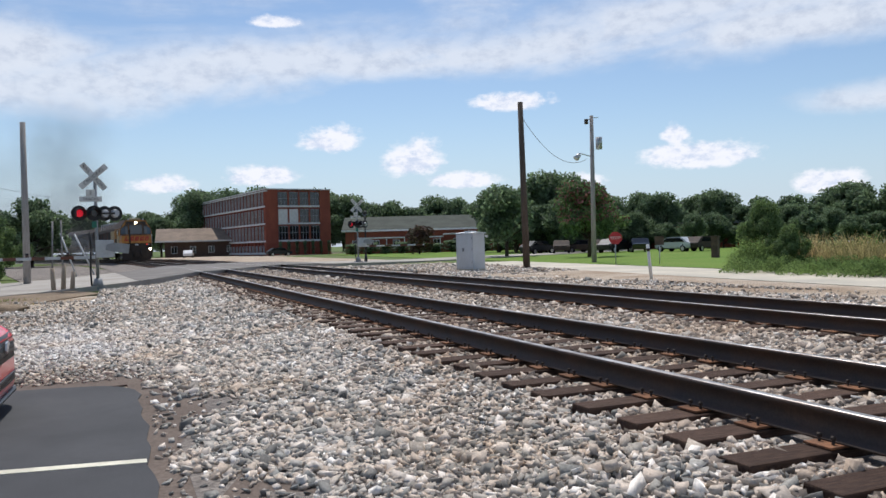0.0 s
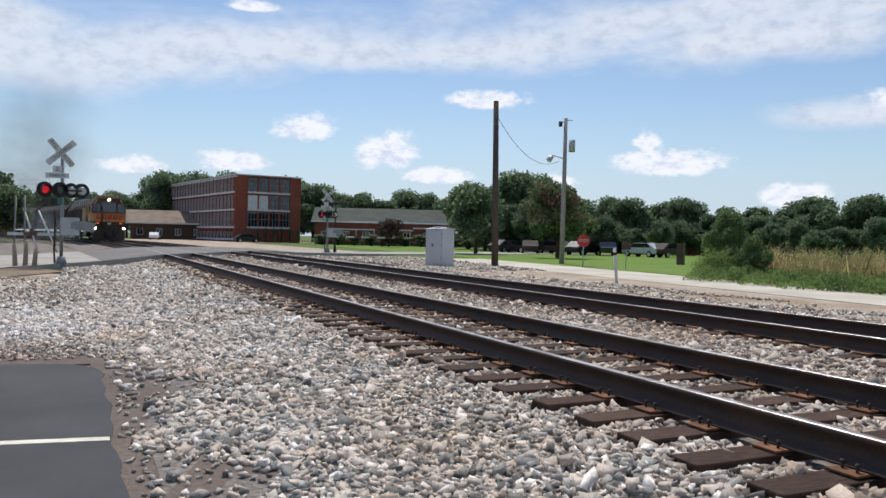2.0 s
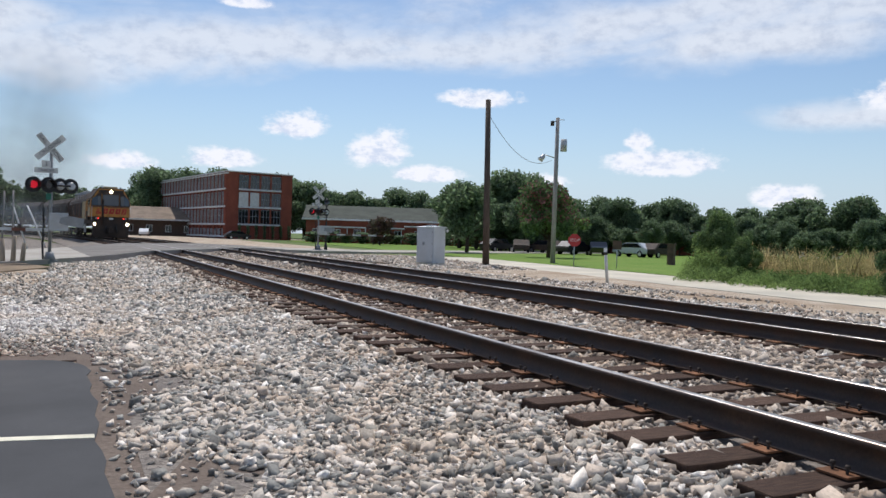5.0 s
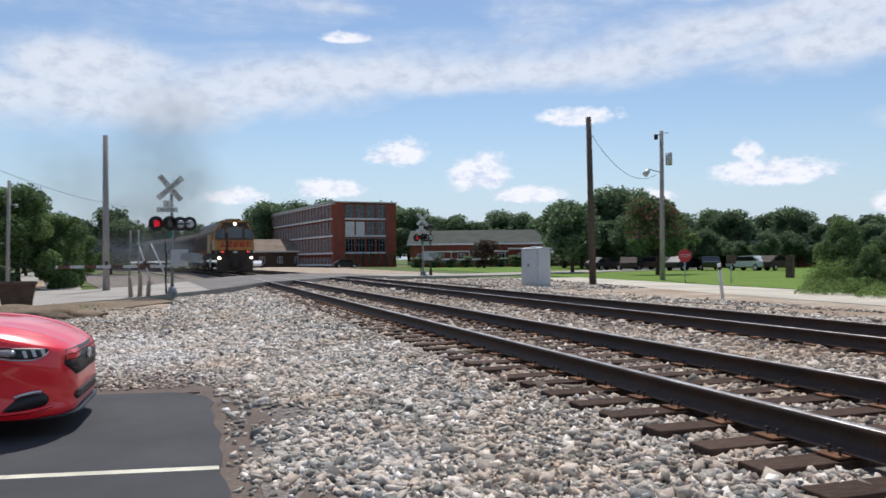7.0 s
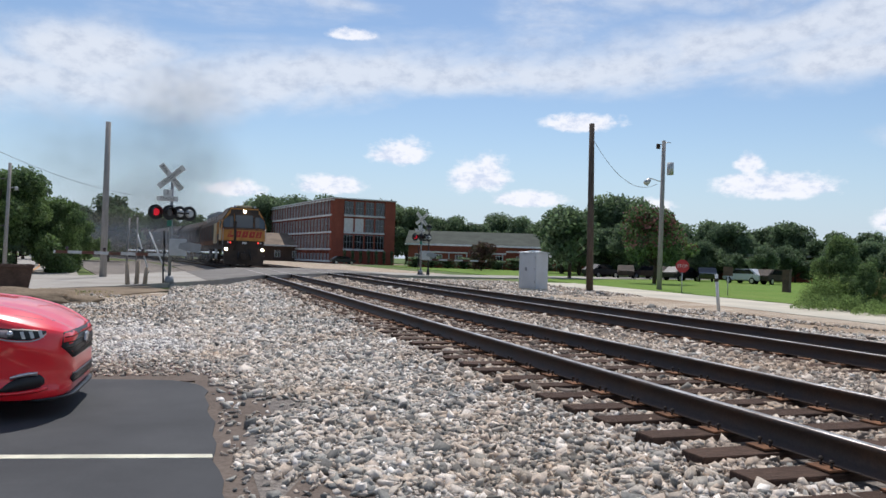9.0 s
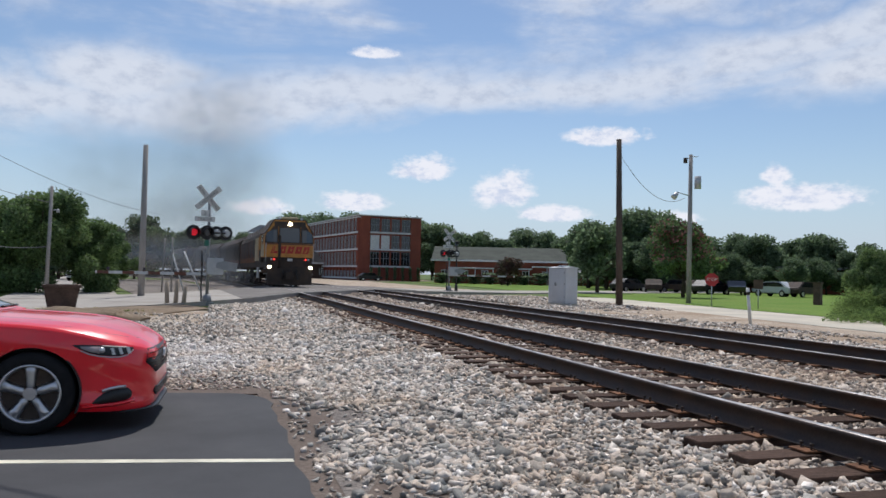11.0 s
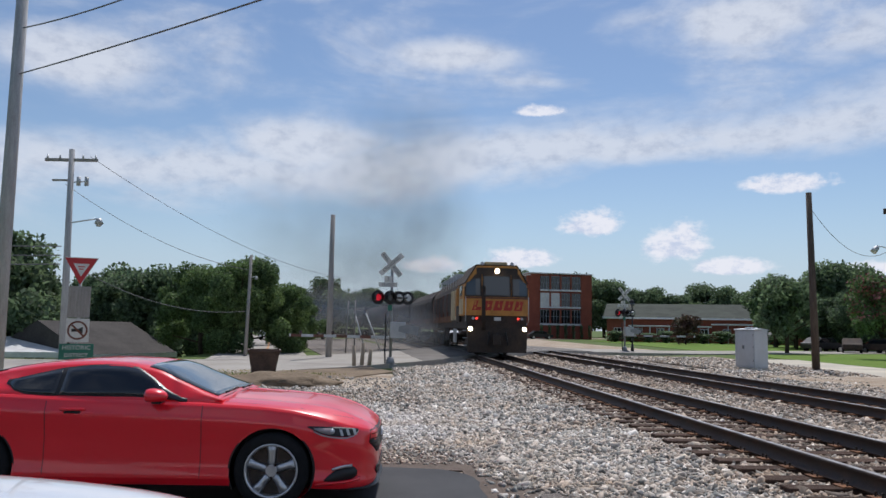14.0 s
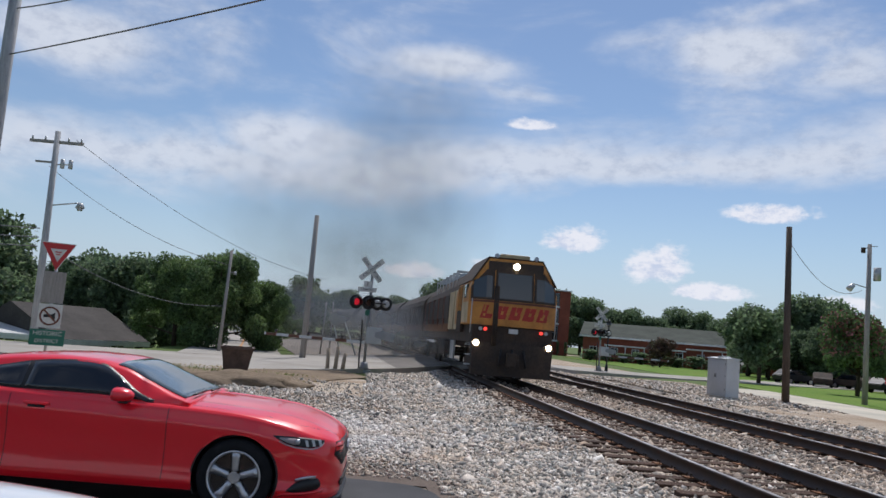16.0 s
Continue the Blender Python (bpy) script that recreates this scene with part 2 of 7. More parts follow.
M = dict(
    stone=stone_material("crushed_stone", [(0.0, (0.14, 0.135, 0.125)), (0.20, (0.32, 0.32, 0.295)), (0.42, (0.47, 0.43, 0.375)), (0.62, (0.54, 0.45, 0.365)), (0.82, (0.64, 0.575, 0.505)), (1.0, (0.88, 0.84, 0.78))]),
    stone_track=stone_material("rusty_track_stone", [(0.0, (0.10, 0.085, 0.072)), (0.25, (0.235, 0.20, 0.17)), (0.5, (0.36, 0.295, 0.235)), (0.75, (0.46, 0.37, 0.29)), (1.0, (0.66, 0.58, 0.49))]),
    stone_pale=stone_material("pale_stone", [(0.0, (0.30, 0.285, 0.27)), (0.4, (0.55, 0.51, 0.47)), (1.0, (0.84, 0.80, 0.75))]),
    mud=material("packed_dirt", (0.125, 0.098, 0.08), 0.95, vary=0.3, scale=1.5, fine=30, other=(0.175, 0.14, 0.115), bump=0.7, depth=0.02),
    bed=material("ballast_bed", (0.25, 0.22, 0.19), 0.95, vary=0.5, scale=0.8, fine=22, other=(0.17, 0.15, 0.135), bump=1.0, depth=0.04),
    pale=material("pale_gravel", (0.47, 0.395, 0.31), 0.95, vary=0.35, scale=0.35, fine=26, other=(0.33, 0.25, 0.175), bump=1.0, depth=0.03, spread=0.35),
    dirt=material("dirt", (0.25, 0.19, 0.13), 0.95, vary=0.3, scale=0.6, fine=14, other=(0.17, 0.13, 0.09), bump=0.8, depth=0.03),
    grass=material("grass", (0.075, 0.125, 0.03), 0.9, vary=0.35, scale=0.12, fine=5, other=(0.12, 0.15, 0.045), bump=0.6, depth=0.05),
    lawn=material("mown_lawn", (0.105, 0.195, 0.025), 0.95, vary=0.25, scale=0.2, fine=9, other=(0.15, 0.215, 0.04), bump=0.5, depth=0.04),
    asphalt=material("asphalt", (0.078, 0.079, 0.082), 0.85, vary=0.25, scale=0.7, fine=180, other=(0.056, 0.057, 0.06), bump=0.35, depth=0.004),
    road=material("worn_road", (0.40, 0.372, 0.33), 0.9, vary=0.15, scale=0.4, fine=70, other=(0.31, 0.285, 0.25), bump=0.3, depth=0.005),
    slab=material("crossing_asphalt", (0.22, 0.205, 0.188), 0.9, vary=0.2, scale=0.5, fine=60, other=(0.15, 0.138, 0.125), bump=0.3, depth=0.005),
    concrete=material("concrete", (0.60, 0.545, 0.44), 0.9, vary=0.1, scale=0.3, fine=40, other=(0.43, 0.40, 0.33), bump=0.2, depth=0.005),
    paint=material("road_paint", (0.74, 0.70, 0.55), 0.8, vary=0.15, scale=3, fine=80, bump=0.2, depth=0.003),
    rail=material("rail_steel", (0.045, 0.033, 0.028), 0.65, 0.35, vary=0.3, scale=2, fine=60, other=(0.07, 0.04, 0.026), bump=0.3, depth=0.003),
    shine=material("rail_head", (0.52, 0.49, 0.46), 0.34, 0.8, vary=0.15, scale=3, fine=90, other=(0.22, 0.18, 0.15), bump=0.05),
    tie=material("creosoted_tie", (0.055, 0.036, 0.028), 0.9, vary=0.4, scale=5, fine=50, other=(0.115, 0.072, 0.052), piece=True, bump=0.6, streak=(1, 9, 9)),
    rust=material("rusty_plate", (0.24, 0.115, 0.06), 0.85, 0.1, vary=0.3, scale=8, fine=70, other=(0.15, 0.08, 0.05), piece=True, bump=0.3),
    brick=material("red_brick", (0.27, 0.085, 0.055), 0.9, vary=0.2, scale=0.6, fine=12, other=(0.21, 0.065, 0.045), bump=0.3, piece=False),
    zinc=material("dull_zinc", (0.30, 0.31, 0.32), 0.55, 0.4, vary=0.12, scale=3, fine=50, bump=0.1),
    white=material("white_paint", (0.68, 0.68, 0.66), 0.6, vary=0.1, scale=2, fine=30, bump=0.1),
    metal=material("galvanised", (0.50, 0.51, 0.52), 0.5, 0.4, vary=0.1, scale=3, fine=50, bump=0.1),
    cabinet=material("grey_cabinet", (0.58, 0.60, 0.62), 0.5, 0.2, vary=0.06, scale=1.5, fine=20, other=(0.52, 0.54, 0.55), bump=0.05),
    black=material("black_paint", (0.018, 0.018, 0.019), 0.6, vary=0.2, scale=5, fine=40, bump=0.1),
    wood=material("weathered_pole", (0.27, 0.25, 0.235), 0.9, vary=0.25, scale=3, fine=25, other=(0.36, 0.34, 0.325), bump=0.6, streak=(6, 6, 0.6)),
    straw_wood=material("bleached_wood", (0.40, 0.33, 0.25), 0.9, vary=0.2, scale=3, fine=25, other=(0.28, 0.23, 0.18), bump=0.5, streak=(6, 6, 0.6)),
    darkwood=material("tarred_pole", (0.075, 0.058, 0.048), 0.9, vary=0.25, scale=3, fine=25, other=(0.12, 0.095, 0.08), bump=0.6, streak=(6, 6, 0.6)),
    bark=material("bark", (0.10, 0.075, 0.055), 0.95, vary=0.3, scale=4, fine=22, bump=0.8, streak=(5, 5, 0.8)),
    leaf=material("leaves", (0.18, 0.25, 0.125), 0.7, vary=0.3, scale=0.25, fine=2.5, other=(0.105, 0.16, 0.09), island=True, bump=0, thin=0.55),
    leaf_light=material("bright_leaves", (0.175, 0.255, 0.085), 0.75, vary=0.35, scale=0.4, fine=4, other=(0.09, 0.15, 0.06), island=True, bump=0, thin=0.4),
    leaf_red=material("purple_leaves", (0.14, 0.06, 0.055), 0.75, vary=0.3, scale=0.5, fine=4, other=(0.08, 0.085, 0.045), island=True, bump=0, thin=0.3),
    bloom=material("blossom", (0.42, 0.16, 0.15), 0.8, vary=0.3, scale=1, fine=6, island=True, bump=0),
    straw=material("dry_weeds", (0.55, 0.42, 0.22), 0.9, vary=0.25, scale=0.5, fine=6, other=(0.30, 0.28, 0.11), island=True, bump=0, thin=0.45),
    weeds=material("green_weeds", (0.22, 0.31, 0.10), 0.85, vary=0.35, scale=0.5, fine=6, other=(0.14, 0.21, 0.07), island=True, bump=0, thin=0.45),
    shingle=material("grey_shingles", (0.078, 0.088, 0.072), 0.9, vary=0.15, scale=0.5, fine=9, bump=0.3),
    shingle_dark=material("dark_shingles", (0.085, 0.078, 0.072), 0.9, vary=0.2, scale=0.5, fine=9, other=(0.055, 0.05, 0.048), bump=0.3),
    # pole grey lightened: haze and glare over the shaded side put into the base
    pole_grey=material("haze_lightened_pole", (0.45, 0.45, 0.46), 0.85, vary=0.2, scale=3, fine=25, other=(0.34, 0.34, 0.35), bump=0.5, streak=(6, 6, 0.6)),
    shingle_tan=material("tan_shingles", (0.27, 0.21, 0.16), 0.9, vary=0.15, scale=0.5, fine=9, bump=0.3),
    red=material("red_car_paint", (0.90, 0.010, 0.022), 0.30, vary=0.02, scale=1, fine=4, bump=0, coat=0.8),
    carwhite=material("white_car_paint", (0.78, 0.78, 0.79), 0.3, vary=0.02, scale=1, fine=4, bump=0, coat=1.0),
    rubber=material("tyre_rubber", (0.02, 0.02, 0.021), 0.85, vary=0.15, scale=10, fine=80, bump=0.2),
    alloy=material("alloy_wheel", (0.62, 0.62, 0.63), 0.3, 0.85, vary=0.05, scale=8, fine=60, bump=0),
    plastic=material("black_plastic", (0.012, 0.012, 0.013), 0.45, vary=0.1, scale=8, fine=60, bump=0),
    yellow=material("dusty_orange_paint", (0.58, 0.255, 0.048), 0.6, vary=0.15, scale=1.2, fine=14, other=(0.36, 0.15, 0.03), bump=0.1),
    cream=material("dusty_cream_paint", (0.58, 0.45, 0.26), 0.6, vary=0.15, scale=1.2, fine=14, other=(0.36, 0.27, 0.15), bump=0.1),
    grime=material("sooty_steel", (0.040, 0.032, 0.027), 0.8, 0.2, vary=0.3, scale=1.5, fine=18, other=(0.075, 0.05, 0.035), bump=0.3),
    oxide=material("oxide_red", (0.16, 0.055, 0.035), 0.8, vary=0.25, scale=1.0, fine=14, other=(0.09, 0.045, 0.03), bump=0.2),
    letter=material("red_lettering", (0.46, 0.04, 0.025), 0.6, vary=0.15, scale=3, fine=20, bump=0),
    signred=material("sign_red", (0.50, 0.03, 0.035), 0.5, vary=0.08, scale=4, fine=30, bump=0),
    signgreen=material("sign_green", (0.02, 0.16, 0.11), 0.5, vary=0.08, scale=4, fine=30, bump=0),
    planter=material("brown_planter", (0.12, 0.075, 0.055), 0.8, vary=0.2, scale=3, fine=20, bump=0.3),
    wire=material("cable", (0.16, 0.16, 0.17), 0.7, vary=0.1, scale=5, fine=40, bump=0),
    smoke=haze_material("brown_exhaust", (0.26, 0.225, 0.19), 0.26),
    dust=haze_material("grey_dust", (0.58, 0.56, 0.53), 0.42),
    winglass=glass("dark_window", (0.012, 0.014, 0.017)),
    cabglass=glass("cab_window", (0.05, 0.06, 0.065), 0.08),
    # pale blue-grey base paints the sky's reflection into the windscreen
    screen=glass("sky_pale_windscreen", (0.10, 0.13, 0.15), 0.06),
    lampglass=glass("lamp_glass", (0.30, 0.25, 0.25), 0.08),
    lens=glass("dark_lens", (0.03, 0.008, 0.008), 0.2),
    lamp=glow("lit_lamp", (1.0, 0.82, 0.50), 30.0),
    redlamp=glow("lit_red_lamp", (0.7, 0.012, 0.03), 0.5),
    redmark=glow("red_marker", (1.0, 0.06, 0.04), 1.5),
)


# ---- mesh helpers ----


def part(name, bm, mat, parent=None, label="", at=None, smooth=False, kind=""):
    """Links a bmesh as one mesh object under a thing."""
    me = bpy.data.meshes.new(name)
    if smooth:
        for f in bm.faces:
            f.smooth = True
    bm.to_mesh(me)
    bm.free()
    for m in (mat if isinstance(mat, (list, tuple)) else [mat]):
        me.materials.append(M[m])
    ob = new(name, me)
    if parent:
        ob.parent = parent
    if at is not None:
        ob.matrix_basis = at
    if label or kind:
        tagged(ob, label, kind=kind)
    return ob


def thing(name, m, label, category, group="", kind=""):
    ob = new(name)
    ob.matrix_basis = m
    ob.empty_display_size = 0.2
    return tagged(ob, label, category, group, kind)


def box(bm, x0, y0, z0, x1, y1, z1, bevel=0.0, mat=0):
    r = bmesh.ops.create_cube(bm, size=1, matrix=Matrix.Translation(((x0 + x1) / 2, (y0 + y1) / 2, (z0 + z1) / 2)) @ Matrix.Diagonal((abs(x1 - x0), abs(y1 - y0), abs(z1 - z0), 1)))
    vs = r["verts"]
    fs = {f for v in vs for f in v.link_faces}
    for f in fs:
        f.material_index = mat
    if bevel:
        es = list({e for v in vs for e in v.link_edges})
        bmesh.ops.bevel(bm, geom=es, offset=bevel, segments=2, affect="EDGES", profile=0.6)
    return bm


def cyl(bm, a, b, r0, r1=None, seg=12, mat=0):
    """A capped cylinder or cone between two points."""
    a, b = Vector(a), Vector(b)
    d = b - a
    m = Matrix.Translation((a + b) / 2) @ d.to_track_quat("Z", "Y").to_matrix().to_4x4()
    r = bmesh.ops.create_cone(bm, cap_ends=True, segments=seg, radius1=r0, radius2=r0 if r1 is None else r1, depth=d.length, matrix=m)
    for f in {f for v in r["verts"] for f in v.link_faces}:
        f.material_index = mat
        f.smooth = len(f.verts) == 4
    return bm


def prism(bm, pts, axis, lo, hi, mat=0):
    """An outline in the plane across `axis`, drawn out from lo to hi."""
    def at(p, h):
        return {"x": (h, p[0], p[1]), "y": (p[0], h, p[1]), "z": (p[0], p[1], h)}[axis]
    n = len(pts)
    a = [bm.verts.new(at(p, lo)) for p in pts]
    b = [bm.verts.new(at(p, hi)) for p in pts]
    fs = [bm.faces.new(a), bm.faces.new(b[::-1])] + [bm.faces.new((a[i], b[i], b[(i + 1) % n], a[(i + 1) % n])) for i in range(n)]
    bmesh.ops.recalc_face_normals(bm, faces=fs)
    for f in fs:
        f.material_index = mat
    return bm


def loft(bm, rows, closed=True):
    """Skin over rows of points with equal counts."""
    vs = [[bm.verts.new(p) for p in r] for r in rows]
    for a, b in zip(vs, vs[1:]):
        for i in range(len(a) - (0 if closed else 1)):
            j = (i + 1) % len(a)
            bm.faces.new((a[i], a[j], b[j], b[i]))
    if closed:
        bm.faces.new(vs[0][::-1])
        bm.faces.new(vs[-1])
    bmesh.ops.recalc_face_normals(bm, faces=bm.faces)
    return vs


def B():
    return bmesh.new()


def raw_mesh(name, verts, faces, mats, mat_index=None, smooth=False):
    """A mesh object from arrays; faces all with the same number of corners."""
    me = bpy.data.meshes.new(name)
    k = faces.shape[1]
    me.vertices.add(len(verts))
    me.vertices.foreach_set("co", verts.astype(np.float32).ravel())
    me.loops.add(faces.size)
    me.loops.foreach_set("vertex_index", faces.astype(np.int32).ravel())
    me.polygons.add(len(faces))
    me.polygons.foreach_set("loop_start", np.arange(0, faces.size, k, dtype=np.int32))
    if mat_index is not None:
        me.polygons.foreach_set("material_index", mat_index.astype(np.int32))
    if smooth:
        me.polygons.foreach_set("use_smooth", np.ones(len(faces), dtype=bool))
    me.update()
    me.validate()
    for m in mats:
        me.materials.append(M[m])
    return new(name, me)


# ---- the plan ----
TRACKS = (4.47, 8.70)          # centre lines
RAIL_TOP, GAUGE = 0.42, 1.505
CURVE_FROM, CURVE_R = 40.0, 515.0
TIGHT_FROM, TIGHT_R = 88.0, 400.0


def bend(y):
    """How far the line has curved to the west at y."""
    return -max(0.0, y - CURVE_FROM) ** 2 / (2 * CURVE_R) - max(0.0, y - TIGHT_FROM) ** 2 / (2 * TIGHT_R)


def bend_angle(y):
    return math.atan(max(0.0, y - CURVE_FROM) / CURVE_R + max(0.0, y - TIGHT_FROM) / TIGHT_R)


def bed_z(u, y=0.0):
    """Height of the ballast at u across the line."""
    z = np.interp(u, [0.2, 1.3, 2.0, 2.7, 3.2, 5.9, 6.6, 7.2, 10.3, 11.2, 13.0, 14.5], [-0.005, 0.0, 0.04, 0.15, 0.19, 0.20, 0.17, 0.20, 0.20, 0.15, 0.03, -0.02])
    return float(z)


def terrain(x, y):
    """The ground falls away behind the road in the west."""
    a = min(1.0, max(0.0, (-x - 11.0) / 7.0))
    b = min(1.0, max(0.0, (y - 37.5) / 5.0))
    a, b = a * a * (3 - 2 * a), b * b * (3 - 2 * b)
    return -0.05 - 2.4 * a * b


def sheet(name, xs, ys, height, mat, label="", category="", kind="structure"):
    """A ground sheet over a grid."""
    v = np.array([(x, y, height(x, y)) for y in ys for x in xs])
    n = len(xs)
    f = np.array([(j * n + i, j * n + i + 1, (j + 1) * n + i + 1, (j + 1) * n + i) for j in range(len(ys) - 1) for i in range(n - 1)])
    ob = raw_mesh(name, v, f, [mat], smooth=True)
    return tagged(ob, label, category, kind=kind)
# ---- ground ----


def strip(name, left, right, mat, z, label, category="road", thick=0.12, zs=None):
    """A slab between two edge lines with the same number of points."""
    bm = B()
    zz = zs or [z] * len(left)
    rows = [[bm.verts.new((*p, zz[i])) for p in (left[i], right[i])] + [bm.verts.new((*p, zz[i] - thick)) for p in (right[i], left[i])] for i in range(len(left))]
    for a, b in zip(rows, rows[1:]):
        for i in range(4):
            bm.faces.new((a[i], a[(i + 1) % 4], b[(i + 1) % 4], b[i]))
    bm.faces.new(rows[0][::-1])
    bm.faces.new(rows[-1])
    bmesh.ops.recalc_face_normals(bm, faces=bm.faces)
    return tagged(part(name, bm, mat), label, category, kind="structure")


def build_ground():
    far = [-3000, -1200, -500, -250, -120, -60, -30, -15, 0, 15, 30, 60, 120, 250, 500, 1200, 3000]
    gx = sorted(set(far + [-11 - k for k in range(9)]))
    gy = sorted(set([v + 40 for v in far] + [37 + k for k in range(8)]))
    sheet("ground", gx, gy, terrain, "grass", "rough grass and weeds on level ground", "ground")
    # lawn beyond the far road
    strip("lawn", [(24 + 0.09 * (y - 20), y) for y in range(22, 135, 8)], [(24 + 0.09 * (y - 20) + 62, y) for y in range(22, 135, 8)], "lawn", -0.012, "mown green lawn beyond the road", "lawn", 0.1)
    # gravel yard
    xs = [-9 + 0.5 * i for i in range(24)]
    sheet("gravel_yard", xs, [-6 + 0.8 * i for i in range(44)], lambda x, y: -0.006 + 0.012 * noise.noise((x * 0.5, y * 0.5, 0)) - (0.05 if x < -8.6 else 0), "pale", "pale crushed gravel with bare dirt patches", "gravel")
    # ballast bed, following the curve
    us = [0.4, 0.8, 1.3, 1.7, 2.0, 2.4, 2.9, 3.4, 4.4, 5.4, 5.9, 6.3, 6.6, 6.9, 7.2, 8.2, 9.2, 10.3, 10.7, 11.2, 12.0, 13.0, 14.5]
    ys = [-20 + 1.0 * i for i in range(60)] + [40 + 4.0 * i for i in range(60)]
    v = np.array([(u + bend(y), y, bed_z(u) + 0.012 + 0.02 * noise.noise((u * 1.3, y * 1.3, 2))) for y in ys for u in us])
    n = len(us)
    f = np.array([(j * n + i, j * n + i + 1, (j + 1) * n + i + 1, (j + 1) * n + i) for j in range(len(ys) - 1) for i in range(n - 1)])
    v[:, 2] = np.where((np.abs(v[:, 0] - TRACKS[0]) < 1.6) | (np.abs(v[:, 0] - TRACKS[1]) < 1.6), v[:, 2] - 0.03, v[:, 2])
    tagged(raw_mesh("ballast_bed", v, f, ["bed"], smooth=True), "grey crushed-stone ballast bank under the tracks", "ballast", kind="structure")
    # dirt verge past the second track
    strip("dirt_verge", [(13.9, -10), (13.9, 20), (14.3, 32)], [(16.15 + 0.11 * y, y) for y in (-10, 20, 32)], "pale", 0.0, "gravel and tan dirt verge beside the road", "verge", 0.05, [0.008, 0.008, 0.05])
    strip("far_verge", [(14.3, 32), (13.8, 52)], [(19.65, 32), (21.8, 52)], "pale", 0.05, "gravel verge with sparse weeds", "verge", 0.05)
    # far road along the line
    strip("side_road", [(16.2 + 0.11 * y, y) for y in range(-30, 60, 10)], [(20.8 + 0.11 * y, y) for y in range(-30, 60, 10)], "concrete", 0.02, "pale concrete road along the railway", "road", 0.1)
    # parking lot
    bm = B()
    edge = [(0.2 + 0.015 * math.sin(3.1 * y) + 0.02 * math.sin(7.7 * y), y) for y in np.arange(-8, 8.3, 0.25)]
    arc = [(-0.35 + 0.55 * math.cos(a), 8.3 + 0.75 * math.sin(a)) for a in np.arange(0.15, 1.5, 0.2)]
    top = [(x, 9.1 + 0.06 * abs(x) + 0.03 * math.sin(4 * x)) for x in np.arange(-0.6, -14, -0.4)]
    prism(bm, edge + arc + top + [(-14, -8)], "z", -0.08, 0.018)
    tagged(part("parking_lot", bm, "asphalt"), "dark smooth asphalt parking lot with crumbling edge", "parking lot", kind="structure")
    for y0 in (5.61, 2.61):
        bm = B()
        prism(bm, [(0.17, y0 - 0.05), (0.17, y0 + 0.05), (-5.2, y0 + 1.0), (-5.2, y0 + 0.9)], "z", 0.0, 0.0225)
        tagged(part("bay_line", bm, "paint"), "worn white painted bay line on asphalt", "road marking", "bay lines", kind="structure")
    bm = B()
    prism(bm, [(0.1, -6), (0.95, -6)] + [(0.95 + 0.25 * math.sin(1.9 * y) + 0.1 * math.sin(5 * y), y) for y in np.arange(-5, 10, 0.3)] + [(0.3, 10.2), (-3.0, 10.4), (-7.0, 10.6), (-7.0, 9.3), (0.1, 9.0)], "z", -0.06, 0.008)
    tagged(part("dirt_edge", bm, "mud"), "packed brown dirt along the asphalt edge", "dirt", kind="structure")
    # crossing road: east from the yard, over both tracks
    near = [(-45, 29.5), (-16, 27.5), (-6, 27.6), (-2.4, 31.5), (1.4, 35.0), (3.4, 37.8), (9.7, 48.5), (15.8, 54.0), (24, 60), (60, 78)]
    farr = [(-45, 36.5), (-16, 35.5), (-8, 38.5), (-4, 45.0), (0.5, 50.0), (3.0, 55.0), (9.0, 62.0), (15.0, 65.0), (24, 68), (60, 86)]
    zs = [0.0, 0.0, 0.0, 0.06, 0.24, 0.405, 0.405, 0.2, 0.05, 0.03]
    strip("crossing_road", near, farr, ["road"], 0, "grey road that climbs over the level crossing", "road", 0.3, zs)
    strip("crossing_slab", [(0.9, 34.7), (1.45, 35.2), (3.45, 38.0), (9.7, 48.6), (13.0, 51.6)], [(0.1, 49.5), (0.55, 50.1), (3.0, 54.9), (9.0, 61.9), (12.6, 63.8)], "slab", 0, "darker asphalt of the level crossing", "road", 0.02, [0.225, 0.26, 0.412, 0.412, 0.31])
    strip("dirt_bank", [(-9, 20.5), (-5, 22.0), (-2.5, 24.5), (-0.4, 29.5)], [(-9, 27.3), (-6.2, 27.4), (-3.4, 30.4), (-1.4, 32.4)], "dirt", 0.025, "bare brown dirt with thin dry grass", "dirt", 0.05)
    strip("dusty_yard", [(-4.4, 46), (-6.8, 62), (-13, 108)], [(1.2, 51), (0.2, 64), (-4.8, 108)], "bed", -0.02, "grey dusty gravel beside the line", "gravel", 0.1)
    strip("mill_yard", [(14.6 + bend(y), y) for y in range(62, 182, 10)], [(24.0 + 0.02 * (y - 62) + max(0, y - 132) * 0.6, y) for y in range(62, 182, 10)], "pale", 0.004, "dusty pale gravel between the line and the mill", "gravel", 0.1)
    # branch road going north on the west side
    strip("branch_road", [(-9.2, 37), (-12, 60), (-20, 110), (-58, 200)], [(-4.6, 40.5), (-7.5, 62), (-13, 110), (-50, 200)], "road", 0.012, "grey side road with a yellow centre line", "road", 0.1)
    strip("centre_line", [(-6.9, 39), (-9.7, 61), (-16.5, 110)], [(-6.75, 39), (-9.55, 61), (-16.3, 110)], "yellow", 0.018, "faded yellow centre line", "road marking", 0.02)


build_ground()


# ---- tracks ----


def rail_profile():
    h = RAIL_TOP
    half = [(0.036, h), (0.037, h - 0.03), (0.010, h - 0.042), (0.010, h - 0.145), (0.07, h - 0.16), (0.07, h - 0.172)]
    return half + [(-x, z) for x, z in reversed(half)]


